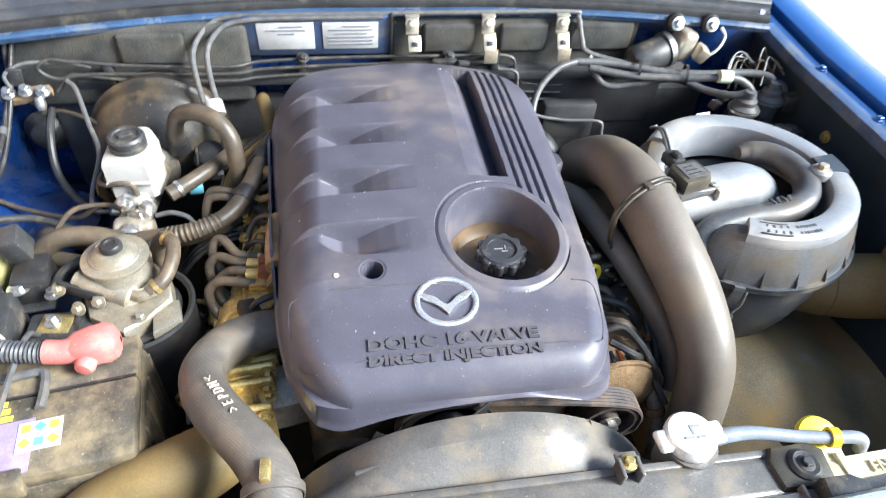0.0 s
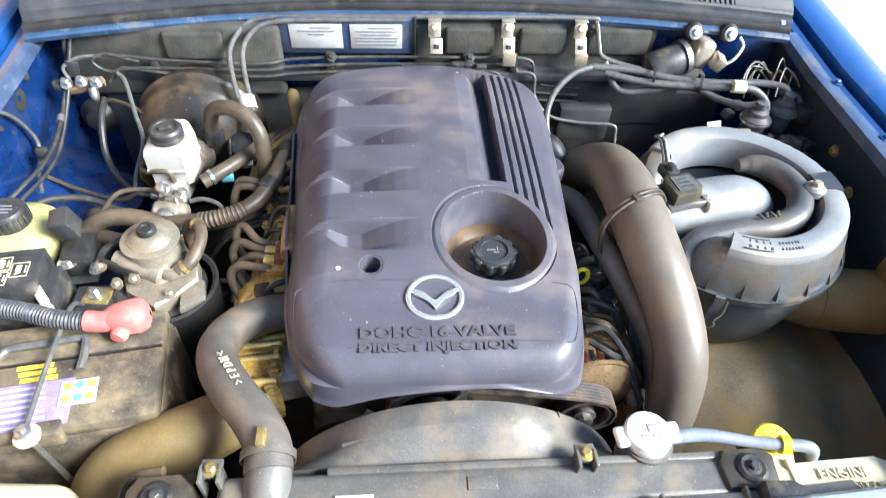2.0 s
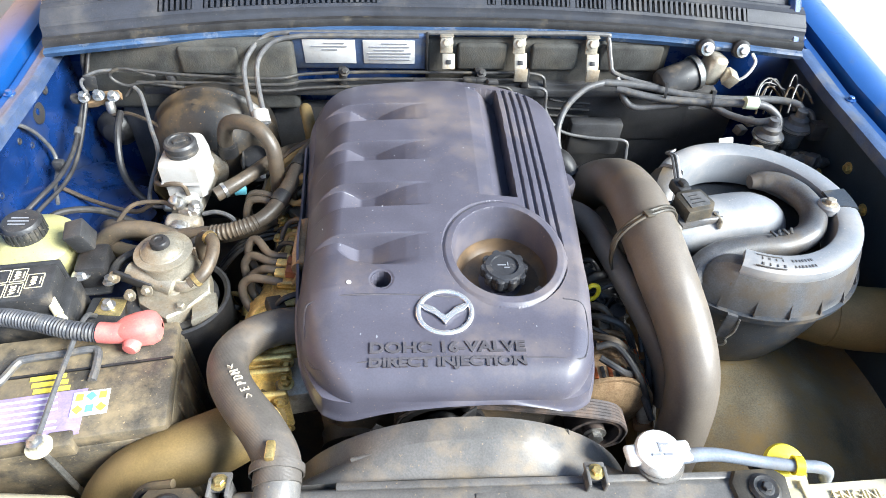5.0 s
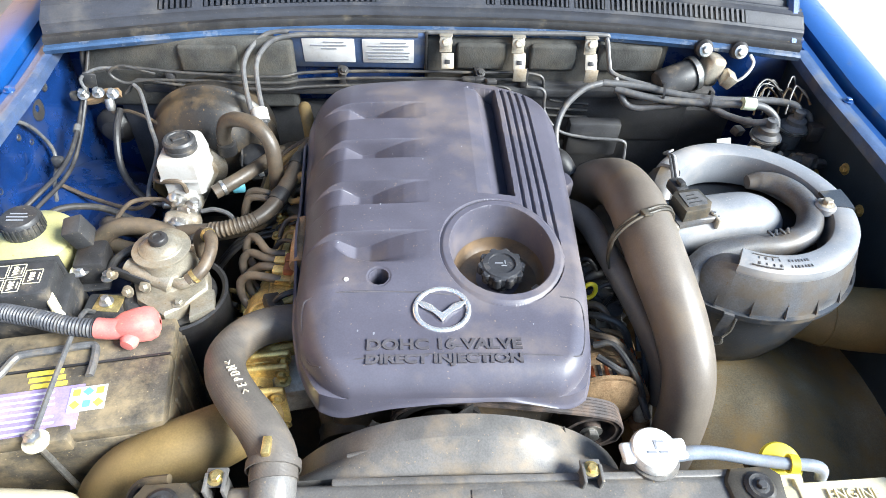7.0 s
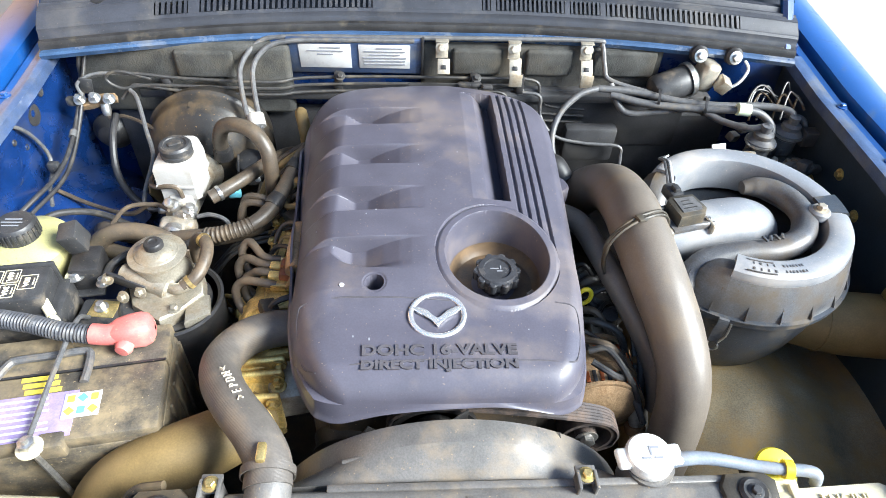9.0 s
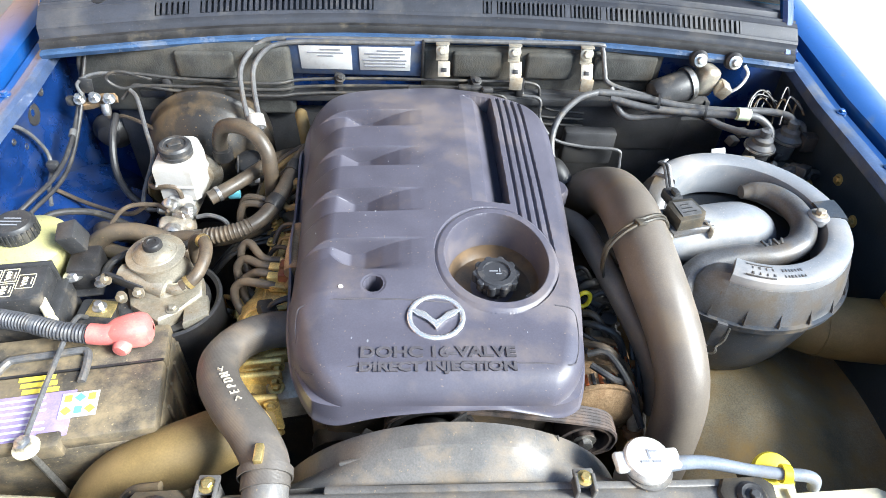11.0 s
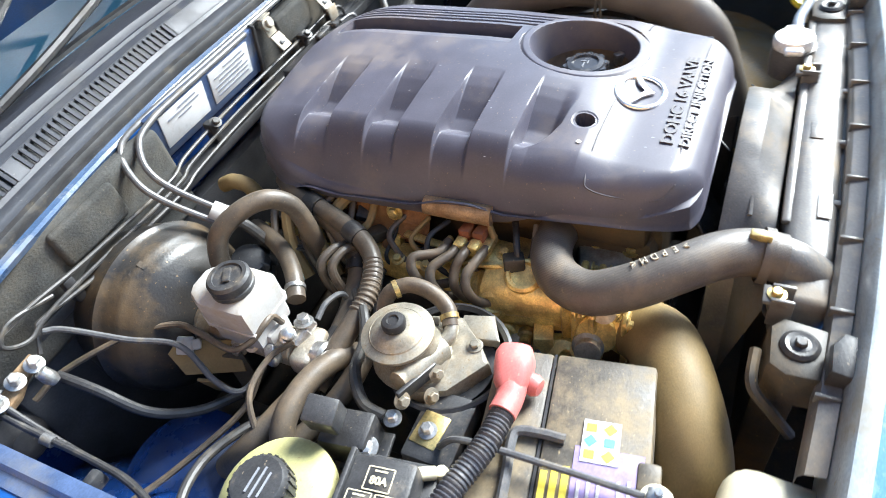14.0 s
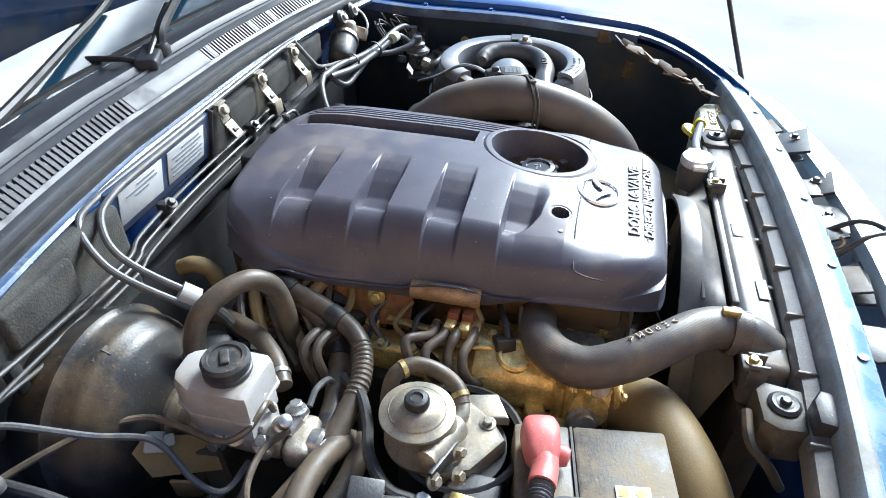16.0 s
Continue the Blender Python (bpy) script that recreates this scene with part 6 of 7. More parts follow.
for k in range(7):
    y = 0.52 + 0.027 * k
    part("lower_fitting", lathe(B(), [(0, 0), (0.010, 0), (0.012, 0.004), (0.012, 0.014), (0.008, 0.016), (0.008, 0.030), (0, 0.031)], along((-0.285, y, 0.822), (-0.335, y - 0.01, 0.838 + 0.006 * (k % 2))), 14), M_GOLD if k % 2 else M_ZINC, ip)
    part("lower_pipe", tube(B(), [(-0.318, y, 0.834), (-0.335, y + 0.006, 0.832), (-0.342, y + 0.012, 0.810), (-0.335, y + 0.02, 0.77)], 0.0042, 8), M_DLINE if k % 3 else M_ZINC, ip)
part("manifold", tube(B(), [(-0.225, 0.92, 0.845), (-0.240, 0.82, 0.848), (-0.25, 0.70, 0.845)], 0.022, 14), M_GOLD, ip)
part("lower_body", box(B(), (-0.275, 0.56, 0.795), (0.06, 0.16, 0.06), 0.012, (0, 15, 5)), M_GOLD, ip)
rng = random.Random(5)
for k in range(14):
    x, y, z = -0.285 + rng.uniform(-0.03, 0.06), 0.50 + rng.uniform(0, 0.22), 0.80 + rng.uniform(-0.02, 0.035)
    b = B()
    if k % 2:
        bolt(b, (x, y, z), rng.uniform(0.006, 0.011), 0.012, (-0.6, rng.uniform(-0.5, 0.5), 0.8))
    else:
        box(b, (x, y, z), (rng.uniform(0.015, 0.035), rng.uniform(0.02, 0.04), rng.uniform(0.015, 0.03)), 0.004, (rng.uniform(-20, 20), rng.uniform(-20, 20), rng.uniform(0, 90)))
    part("fitting", b, M_GOLD if k % 3 else M_ALU, ip)
part("thermostat_housing", prism(B(), [(-0.045, -0.03), (0.03, -0.036), (0.045, 0.0), (0.03, 0.036), (-0.035, 0.034), (-0.05, 0.0)], 0.835, 0.880, Matrix.Translation((-0.185, 0.498, 0)) @ pose(0, 0, 0, 0, 0, 15), 0.010), M_ALU, ip, "dull brown alloy thermostat housing")
for x, y in ((-0.215, 0.480), (-0.160, 0.515), (-0.165, 0.470)):
    part("housing_bolt", bolt(B(), (x, y, 0.880), 0.007, 0.007), M_ZINC, ip)
part("solenoid", box(B(), (-0.205, 0.565, 0.875), (0.034, 0.04, 0.03), 0.004), M_ZINC, ip)
part("lever_plate", prism(B(), [(-0.03, -0.025), (0.028, -0.03), (0.034, 0.02), (-0.02, 0.028)], 0, 0.005, Matrix.Translation((-0.218, 0.590, 0.885)) @ pose(0, 0, 0, 8, -6, 10), 0.002), M_ZINC, ip)

ij = thing("injector_pipes", (-0.25, 0.66, 0.84), "row of looped rubber hoses on a yellow-zinc bracket", "pipes")
for y0, x1, y1, z1 in ((0.640, -0.299, 0.643, 0.900), (0.662, -0.292, 0.664, 0.893), (0.678, -0.303, 0.690, 0.902), (0.694, -0.300, 0.716, 0.912)):
    part("hose", tube(B(), [(-0.236, y0, 0.912), (-0.262, y0 + 0.002, 0.917), (x1 + 0.014, y1 + 0.004, z1 + 0.014), (x1, y1, z1), (x1 + 0.004, y1 - 0.012, z1 - 0.024), (x1 + 0.026, y1 - 0.030, z1 - 0.040), (x1 + 0.045, y1 - 0.034, z1 - 0.052)], 0.0066, 12), M_SLEEVE, ij)
    part("spigot", lathe(B(), [(0, 0), (0.0055, 0), (0.0055, 0.020), (0.004, 0.022), (0, 0.022)], along((-0.230, y0, 0.911), (-0.262, y0 + 0.002, 0.918)), 12), M_ZINC, ij)
br_ = part("zinc_bracket", prism(B(), [(-0.022, -0.024), (-0.012, -0.032), (0.014, -0.030), (0.020, -0.016), (0.020, 0.060), (-0.020, 0.060)], 0.898, 0.9035, Matrix.Translation((-0.228, 0.632, 0)) @ pose(0, 0, 0, 0, 0, -4), 0.001), M_ZINC, ij, "yellow zinc bracket")
part("bracket_bolt", bolt(B(), (-0.231, 0.617, 0.9035), 0.007, 0.007), M_ZINC, br_)
part("bracket_step", box(B(), (-0.228, 0.640, 0.911), (0.034, 0.014, 0.012), 0.002, (0, 0, -4)), M_ZINC, br_)
for y in (0.652, 0.672):
    part("connector", box(B(), (-0.220, y, 0.918), (0.024, 0.016, 0.024), 0.003, (0, 8, -4)), M_REDBROWN, ij, "red-brown connector")
    part("valve_body", box(B(), (-0.240, y + 0.002, 0.914), (0.018, 0.015, 0.018), 0.003, (0, 0, -4)), M_GOLD, ij)
for k in range(3):
    part("steel_pipe", tube(B(), [(-0.20, 0.80 + 0.015 * k, 0.85), (-0.27, 0.79 + 0.012 * k, 0.862), (-0.33, 0.775 + 0.012 * k, 0.85), (-0.38, 0.76 + 0.012 * k, 0.80)], 0.004, 8), M_DLINE, ij)
part("pipe_clip", box(B(), (-0.238, 0.715, 0.905), (0.012, 0.10, 0.005), 0.002, (0, 0, -8)), M_ZINC, ij)

# clutter under the left edge of the cover
cl_ = thing("injector_wiring", (-0.21, 0.75, 0.88), "dusty tangle of injector wiring and brown connectors", "wiring")
part("heat_shield", loft(B(), [[(-0.178 - 0.050 * v, 0.735 + 0.20 * u, 0.938 - 0.055 * v ** 1.5 + 0.006 * math.sin(9 * u)) for v in [k / 6 for k in range(7)]] for u in [k / 12 for k in range(13)]]), M_RUST, cl_, "rusty brown heat shield")
part("rail", tube(B(), [(-0.205, 0.640, 0.942), (-0.207, 0.68, 0.944), (-0.205, 0.735, 0.943)], 0.014, 16), M_TANALLOY, cl_, "dull tan alloy rail under the cover")
part("exhaust_plate", box(B(), (-0.205, 0.830, 0.905), (0.012, 0.120, 0.075), 0.006, (0, 16, 0)), M_RUST, cl_, "rusty brown plate")
for y, z in ((0.785, 0.925), (0.875, 0.925), (0.790, 0.885)):
    part("plate_bolt", bolt(B(), (-0.214, y, z), 0.008, 0.008, (-1, 0, 0.3)), M_ZINC, cl_)
rng = random.Random(21)
for k in range(12):
    y = 0.585 + 0.030 * k
    p_ = [(-0.190 - rng.uniform(0, 0.02), y, 0.925 + rng.uniform(-0.01, 0.01)), (-0.222 - rng.uniform(0, 0.02), y + rng.uniform(-0.02, 0.02), 0.912 + rng.uniform(-0.02, 0.012)), (-0.245 - rng.uniform(0, 0.02), y + rng.uniform(-0.04, 0.04), 0.890 + rng.uniform(-0.02, 0.01)), (-0.262, y + rng.uniform(-0.05, 0.05), 0.86)]
    part("wire", tube(B(), p_, rng.uniform(0.0025, 0.0055), 8), (M_SLEEVE, M_BLACK, M_PIPE)[k % 3], cl_)
for k in range(14):
    b = B()
    box(b, (-0.205 - rng.uniform(0, 0.045), 0.60 + 0.027 * k, 0.895 + rng.uniform(-0.03, 0.02)), (rng.uniform(0.014, 0.026), rng.uniform(0.016, 0.034), rng.uniform(0.014, 0.026)), 0.003, (rng.uniform(-25, 25), rng.uniform(-25, 25), rng.uniform(0, 90)))
    part("connector", b, (M_SUPPORT, M_BOX, M_RUST, M_GOLD)[k % 4], cl_)
for k in range(6):
    y = 0.86 + 0.022 * k
    part("wire", tube(B(), [(-0.205, y, 0.935), (-0.235, y + 0.01, 0.925), (-0.262 - 0.006 * k, y - 0.02, 0.895), (-0.275 - 0.008 * k, y - 0.05, 0.855)], 0.006 if k % 2 else 0.009, 8), M_SLEEVE if k % 2 else M_PIPE, cl_)
for k in range(9):
    b = B()
    lathe(b, [(0, 0), (0.010, 0), (0.011, 0.010), (0.007, 0.014), (0.007, 0.026), (0, 0.028)], along((-0.225 - 0.012 * (k % 3), 0.80 + 0.026 * k, 0.868 + 0.01 * (k % 2)), (-0.30, 0.80 + 0.026 * k + 0.03 * (k % 3 - 1), 0.95)), 12)
    part("sensor", b, (M_RUST, M_BOX, M_GOLD)[k % 3], cl_)
# taped loom along the engine side and forward to the steering reservoir
wl = thing("wiring_loom", (-0.36, 0.82, 0.84), "thick brown tape-wrapped loom along the engine", "wiring")
LOOM = [(-0.215, 0.985, 0.915), (-0.232, 0.93, 0.922), (-0.250, 0.862, 0.910), (-0.285, 0.818, 0.882), (-0.341, 0.800, 0.868), (-0.400, 0.790, 0.866), (-0.455, 0.786, 0.868), (-0.510, 0.800, 0.868), (-0.555, 0.815, 0.862), (-0.585, 0.85, 0.83)]
part("sleeve", tube(B(), LOOM, 0.016, 14), M_LOOM, wl)
part("taped_loom", tube(B(), [(-0.470, 0.780, 0.868), (-0.415, 0.772, 0.884), (-0.360, 0.764, 0.899), (-0.310, 0.772, 0.907), (-0.275, 0.800, 0.914), (-0.252, 0.850, 0.924), (-0.236, 0.905, 0.934), (-0.222, 0.950, 0.938), (-0.20, 0.985, 0.935)], [0.0150, 0.0145, 0.0130, 0.0125, 0.0135, 0.0140, 0.0130, 0.012, 0.012], 16), M_LOOM, wl, "brown taped branch of the loom")
part("corrugated_sleeve", tube(B(), [(-0.372, 0.765, 0.897), (-0.345, 0.764, 0.902), (-0.312, 0.772, 0.907), (-0.296, 0.780, 0.910)], 0.0142, 14, corrugate=0.0020, pitch=0.007), M_LOOM, wl)
for p_, q_ in (((-0.262, 0.826, 0.9195), (-0.252, 0.850, 0.924)), ((-0.236, 0.905, 0.934), (-0.228, 0.93, 0.937)), ((-0.440, 0.776, 0.878), (-0.415, 0.772, 0.884))):
    part("tape", lathe(B(), [(0, -0.012), (0.0150, -0.012), (0.0160, 0.0), (0.0150, 0.012), (0, 0.012)], along(p_, q_), 16), M_BLACK, wl)
for k in range(2):
    part("small_hose", tube(B(), [(-0.272, 0.838 - 0.016 * k, 0.905), (-0.290, 0.846 - 0.016 * k, 0.912), (-0.316, 0.852 - 0.018 * k, 0.908), (-0.326, 0.845 - 0.02 * k, 0.885), (-0.325, 0.832 - 0.02 * k, 0.85)], 0.0065, 10), M_LOOM, wl)
part("connector", box(B(), (-0.345, 0.880, 0.895), (0.022, 0.014, 0.018), 0.003, (10, 0, 8)), M_CYAN, wl, "pale blue connector")
part("return_hose", tube(B(), [(-0.580, 0.745, 0.83), (-0.562, 0.762, 0.868), (-0.530, 0.775, 0.892), (-0.485, 0.776, 0.896), (-0.440, 0.768, 0.886), (-0.405, 0.758, 0.86)], 0.0150, 14), M_LOOM, wl, "thick brown return hose")
part("second_hose", tube(B(), [(-0.40, 0.745, 0.862), (-0.455, 0.742, 0.866), (-0.510, 0.755, 0.862), (-0.555, 0.78, 0.855), (-0.58, 0.82, 0.82)], 0.014, 12), M_LOOM, wl)
part("thin_hose", tube(B(), [(-0.335, 0.79, 0.89), (-0.37, 0.755, 0.905), (-0.405, 0.735, 0.90), (-0.455, 0.715, 0.915), (-0.488, 0.685, 0.915), (-0.494, 0.655, 0.912)], 0.007, 10), M_DLINE, wl)
for k in (1, 3, 5):
    p_, q_ = Vector(LOOM[k]), Vector(LOOM[k + 1])
    part("tape", lathe(B(), [(0, -0.012), (0.0172, -0.012), (0.0178, 0.0), (0.0172, 0.012), (0, 0.012)], along(p_, q_), 14), M_BLACK, wl)
# heater hoses
hh = thing("heater_hose", (-0.33, 0.93, 0.90), "arched brown rubber heater hose over the brake booster", "hose")
part("hose", tube(B(), [(-0.378, 0.965, 0.925), (-0.376, 0.962, 0.955), (-0.362, 0.955, 0.985), (-0.332, 0.938, 1.000), (-0.300, 0.918, 0.998), (-0.280, 0.902, 0.975), (-0.276, 0.893, 0.940), (-0.278, 0.888, 0.89), (-0.28, 0.885, 0.83)], 0.0135, 16), M_LOOM, hh)
part("hose_clip", clamp_ring(B(), (-0.378, 0.965, 0.932), (0, 0, 1), 0.0135, 0.006, 0.0018, 20), M_DLINE, hh)
part("spigot", lathe(B(), [(0, 0), (0.018, 0), (0.018, 0.02), (0.012, 0.024), (0, 0.024)], Matrix.Translation((-0.378, 0.968, 0.908)), 18), M_BLACK, hh)
h2 = thing("vacuum_hose", (-0.33, 0.88, 0.88), "dark rubber vacuum hose behind the fluid reservoir", "hose")
part("hose", tube(B(), [(-0.380, 0.852, 0.906), (-0.352, 0.872, 0.912), (-0.330, 0.895, 0.914), (-0.312, 0.920, 0.913), (-0.288, 0.965, 0.905), (-0.262, 1.015, 0.885), (-0.245, 1.04, 0.86)], 0.0125, 14), M_LOOM, h2)
part("hose_clip", clamp_ring(B(), (-0.366, 0.862, 0.909), (0.8, 0.55, 0.15), 0.0125, 0.006, 0.0018, 18), M_STEEL, h2)
h3 = thing("water_outlet", (-0.22, 1.03, 0.90), "brown elbow pipe behind the engine", "pipe")
part("elbow", tube(B(), [(-0.242, 1.065, 0.945), (-0.238, 1.045, 0.952), (-0.232, 1.025, 0.940), (-0.228, 1.015, 0.90)], 0.012, 14), M_PIPE, h3)

sv = thing("solenoid_valve", (-0.325, 0.975, 0.84), "dusty black solenoid valve with plugs beside the brake booster", "valve")
part("body", lathe(B(), [(0, 0), (0.030, 0), (0.032, 0.012), (0.026, 0.016), (0.026, 0.036), (0.030, 0.040), (0.024, 0.052), (0.010, 0.056), (0, 0.056)], Matrix.Translation((-0.325, 0.985, 0.855)) @ pose(0, 0, 0, 18, -12, 0), 28), M_BOX, sv)
for k in range(4):
    part("cooling_rib", box(B(), (-0.352 + 0.018 * k, 0.958, 0.898 - 0.004 * k), (0.004, 0.040, 0.016), 0.0015, (20, 8, 10)), M_BOX, sv)
part("plug", box(B(), (-0.300, 0.945, 0.885), (0.028, 0.024, 0.022), 0.004, (10, 0, 25)), M_BLACK, sv)
part("plug_tag", box(B(), (-0.312, 0.925, 0.893), (0.010, 0.012, 0.010), 0.002, (10, 0, 15)), M_PAPER, sv, "small white plug tag")
for k in range(3):
    part("lead", tube(B(), [(-0.300 + 0.006 * k, 0.940, 0.888), (-0.290 + 0.006 * k, 0.915, 0.892), (-0.282 + 0.005 * k, 0.885, 0.880), (-0.275, 0.86, 0.85)], 0.003, 6, 4), (M_BLACK, M_DLINE, M_LOOM)[k], sv)

# ---- pipes on the bulkhead ----
bp = thing("brake_pipes", (-0.2, 1.12, 0.98), "three thin grey brake pipes clipped along the bulkhead", "pipes")
for k in range(3):
    z, y = 0.992 - 0.012 * k, 1.126 - 0.006 * k
    pts = [(-0.640 + 0.03 * k, 1.075, 1.005 - 0.02 * k), (-0.60 + 0.02 * k, 1.085, 1.012 - 0.014 * k), (-0.545, 1.088, 1.012 - 0.012 * k), (-0.46, 1.094 - 0.003 * k, 1.0 - 0.012 * k), (-0.30, 1.098 - 0.003 * k, z), (-0.24, y - 0.01, z), (-0.10, y, z), (0.10, y, z), (0.22 - 0.03 * k, y, z - 0.002), (0.24 - 0.03 * k, y - 0.004, z - 0.03), (0.26 - 0.03 * k, y, z - 0.06), (0.34, y, z - 0.07)]
    if k == 1:
        pts = [(-0.52, 1.09, 1.0), (-0.575, 1.085, 1.018), (-0.60, 1.08, 1.005), (-0.575, 1.08, 0.985), (-0.52, 1.088, 0.988)] + pts[4:]
    part("pipe", tube(B(), pts, 0.0032, 8, 6), M_DLINE, bp)
for x in (-0.17, -0.495, 0.10, 0.195):
    part("pipe_clip", box(B(), (x, 1.124 if x > -0.3 else 1.098, 0.982), (0.016, 0.018, 0.040), 0.004), M_BLACK, bp)
for x in (-0.165, 0.105):
    part("clip_bolt", bolt(B(), (x, 1.115, 0.998), 0.006, 0.006, (0, -0.6, 0.8)), M_DLINE, bp)
tl = thing("hydraulic_line", (0.04, 1.12, 1.06), "grey steel line along the cowl on three brackets", "pipe")
part("line", tube(B(), [(-0.325, 0.990, 0.955), (-0.345, 1.055, 1.005), (-0.345, 1.09, 1.035), (-0.318, 1.128, 1.058), (-0.27, 1.136, 1.067), (-0.10, 1.138, 1.069), (0.15, 1.140, 1.070), (0.335, 1.140, 1.070), (0.352, 1.136, 1.062), (0.358, 1.112, 1.03), (0.370, 1.095, 1.010), (0.45, 1.075, 0.995), (0.54, 1.05, 0.985)], 0.0048, 10, 8), M_LINE, tl)
part("line", tube(B(), [(-0.305, 0.992, 0.957), (-0.322, 1.055, 1.005), (-0.322, 1.088, 1.035), (-0.298, 1.112, 1.058), (-0.262, 1.122, 1.0655), (-0.20, 1.128, 1.0665), (-0.02, 1.131, 1.0665)], 0.0048, 10, 8), M_LINE, tl)
part("white_band", lathe(B(), [(0, -0.012), (0.016, -0.012), (0.016, 0.012), (0, 0.012)], along((-0.315, 1.004, 0.965), (-0.332, 1.055, 1.005)), 14), M_WHITE, tl, "white plastic band")
part("lower_hose", tube(B(), [(-0.312, 1.000, 0.96), (-0.303, 0.975, 0.935), (-0.298, 0.95, 0.89)], 0.008, 10), M_DLINE, tl)


def line_bracket(x, long):
    br = thing("line_bracket", (x, 1.125, 1.0), "small bent steel bracket bolted to the bulkhead", "bracket", "brackets on the bulkhead")
    b = B()
    box(b, (x, 1.137, 1.068), (0.026, 0.022, 0.003), 0.001)
    box(b, (x, 1.130, 1.052), (0.024, 0.003, 0.034), 0.001, (-18, 0, 0))
    box(b, (x + 0.004, 1.116, 1.022), (0.024, 0.003, 0.036 if long else 0.03), 0.001, (-38, 0, 0))
    if long:
        box(b, (x + 0.006, 1.104, 1.000), (0.026, 0.003, 0.026), 0.001, (-5, 0, 0))
    part("plate", b, M_ALU, br)
    part("bracket_bolt", bolt(B(), (x, 1.127, 1.056), 0.008, 0.008, (0, -0.95, 0.3)), M_ALU, br)
    part("slot", box(B(), (x + 0.004, 1.113, 1.022), (0.011, 0.003, 0.008), 0.001, (-38, 0, 0)), M_BLACK, br)


for x, l_ in ((0.034, False), (0.176, True), (0.320, True)):
    line_bracket(x, l_)
pt = thing("data_plates", (-0.135, 1.12, 1.0), "two white data plates on a blue backing", "label plate")
part("backing", box(B(), (-0.135, 1.140, 1.030), (0.262, 0.010, 0.082), 0.003, (12, 0, 0)), M_RAIL, pt)
part("backing_end", box(B(), (-0.276, 1.140, 1.035), (0.040, 0.008, 0.060), 0.004, (12, 0, 0)), M_BLUE, pt)
for cx, dark in ((-0.193, 0), (-0.078, 1)):
    pl_ = part("plate", box(B(), (cx, 1.1335, 1.031), (0.100, 0.0015, 0.056), 0.0005, (12, 0, 0)), M_PAPER, pt, "white printed plate")
    for k in range(6 if dark else 3):
        w = (0.05, 0.08, 0.06, 0.085, 0.08, 0.08)[k] if dark else (0.04, 0.07, 0.03)[k]
        z = 1.051 - 0.0075 * k
        part("print_line", box(B(), (cx + (0.01 if k == 0 else 0), 1.1322 - 0.21 * (z - 1.031), z), (w, 0.001, 0.0028), 0, (12, 0, 0)), M_INK, pl_)
part("plate_bolt", bolt(B(), (-0.272, 1.134, 1.038), 0.007, 0.006, (0, -1, 0.1)), M_STEEL, pt)
part("separator", box(B(), (-0.004, 1.136, 1.03), (0.005, 0.012, 0.088), 0.001, (12, 0, 0)), M_BLACK, pt)

# ---- wiper motor, valves and lines at the passenger side ----
wm = thing("wiper_motor", (0.52, 1.10, 0.96), "black cylindrical wiper motor with a steel strap", "wiper motor")
part("can", lathe(B(), [(0, -0.005), (0.018, 0.0), (0.026, 0.004), (0.030, 0.012), (0.031, 0.085), (0.028, 0.090), (0, 0.090)], along((0.455, 1.085, 0.990), (0.545, 1.105, 1.015)), 28), M_BOX, wm)
part("strap", clamp_ring(B(), (0.530, 1.102, 1.011), (0.9, 0.2, 0.25), 0.0315, 0.010, 0.003), M_STEEL, wm)
part("gearbox", box(B(), (0.565, 1.108, 1.018), (0.040, 0.045, 0.060), 0.012, (0, 12, 10), 3), M_ALU, wm)
for x, z in ((0.540, 1.058), (0.612, 1.055)):
    part("rubber_mount", lathe(B(), [(0, 0), (0.017, 0), (0.017, 0.012), (0.012, 0.016), (0, 0.016)], along((x, 1.118, z), (x, 0.5, z + 0.25)), 20), M_BLACK, wm)
    part("mount_bolt", bolt(B(), (x, 1.102, z + 0.004), 0.008, 0.008, (0, -0.9, 0.4)), M_STEEL, wm)
part("plug", box(B(), (0.596, 1.085, 1.010), (0.026, 0.03, 0.028), 0.004, (10, 30, 0)), M_ALU, wm)
part("lead", tube(B(), [(0.60, 1.08, 1.0), (0.622, 1.075, 1.02), (0.640, 1.09, 1.04), (0.632, 1.10, 1.055)], 0.003, 6), M_PAPER, wm)

vl = thing("vacuum_valves", (0.64, 0.97, 0.93), "cluster of dusty vacuum valves with hoses on a plate", "valve")
for x, y in ((0.640, 0.955), (0.708, 0.985)):
    v_ = part("valve", lathe(B(), [(0, 0), (0.022, 0), (0.022, 0.03), (0.027, 0.034), (0.027, 0.044), (0.018, 0.050), (0.018, 0.058), (0.010, 0.062), (0.010, 0.075), (0, 0.076)], Matrix.Translation((x, y, 0.925)), 24), M_LINE, vl)
    part("valve_ring", lathe(B(), [(0.0265, 0.037), (0.029, 0.037), (0.029, 0.041), (0.0265, 0.041)], Matrix.Translation((x, y, 0.925)), 24), M_STEEL, v_)
part("plate", box(B(), (0.66, 0.94, 0.918), (0.16, 0.09, 0.006), 0.002, (0, 0, 15)), M_BOX, vl)
rng = random.Random(9)
for k in range(12):
    b = B()
    box(b, (0.60 + rng.uniform(0, 0.14), 0.90 + rng.uniform(0, 0.08), 0.925 + rng.uniform(0, 0.025)), (rng.uniform(0.012, 0.035), rng.uniform(0.012, 0.03), rng.uniform(0.012, 0.03)), 0.004, (rng.uniform(-20, 20), rng.uniform(-20, 20), rng.uniform(0, 90)))
    part("fitting", b, M_BOX if k % 3 else M_ALU, vl)
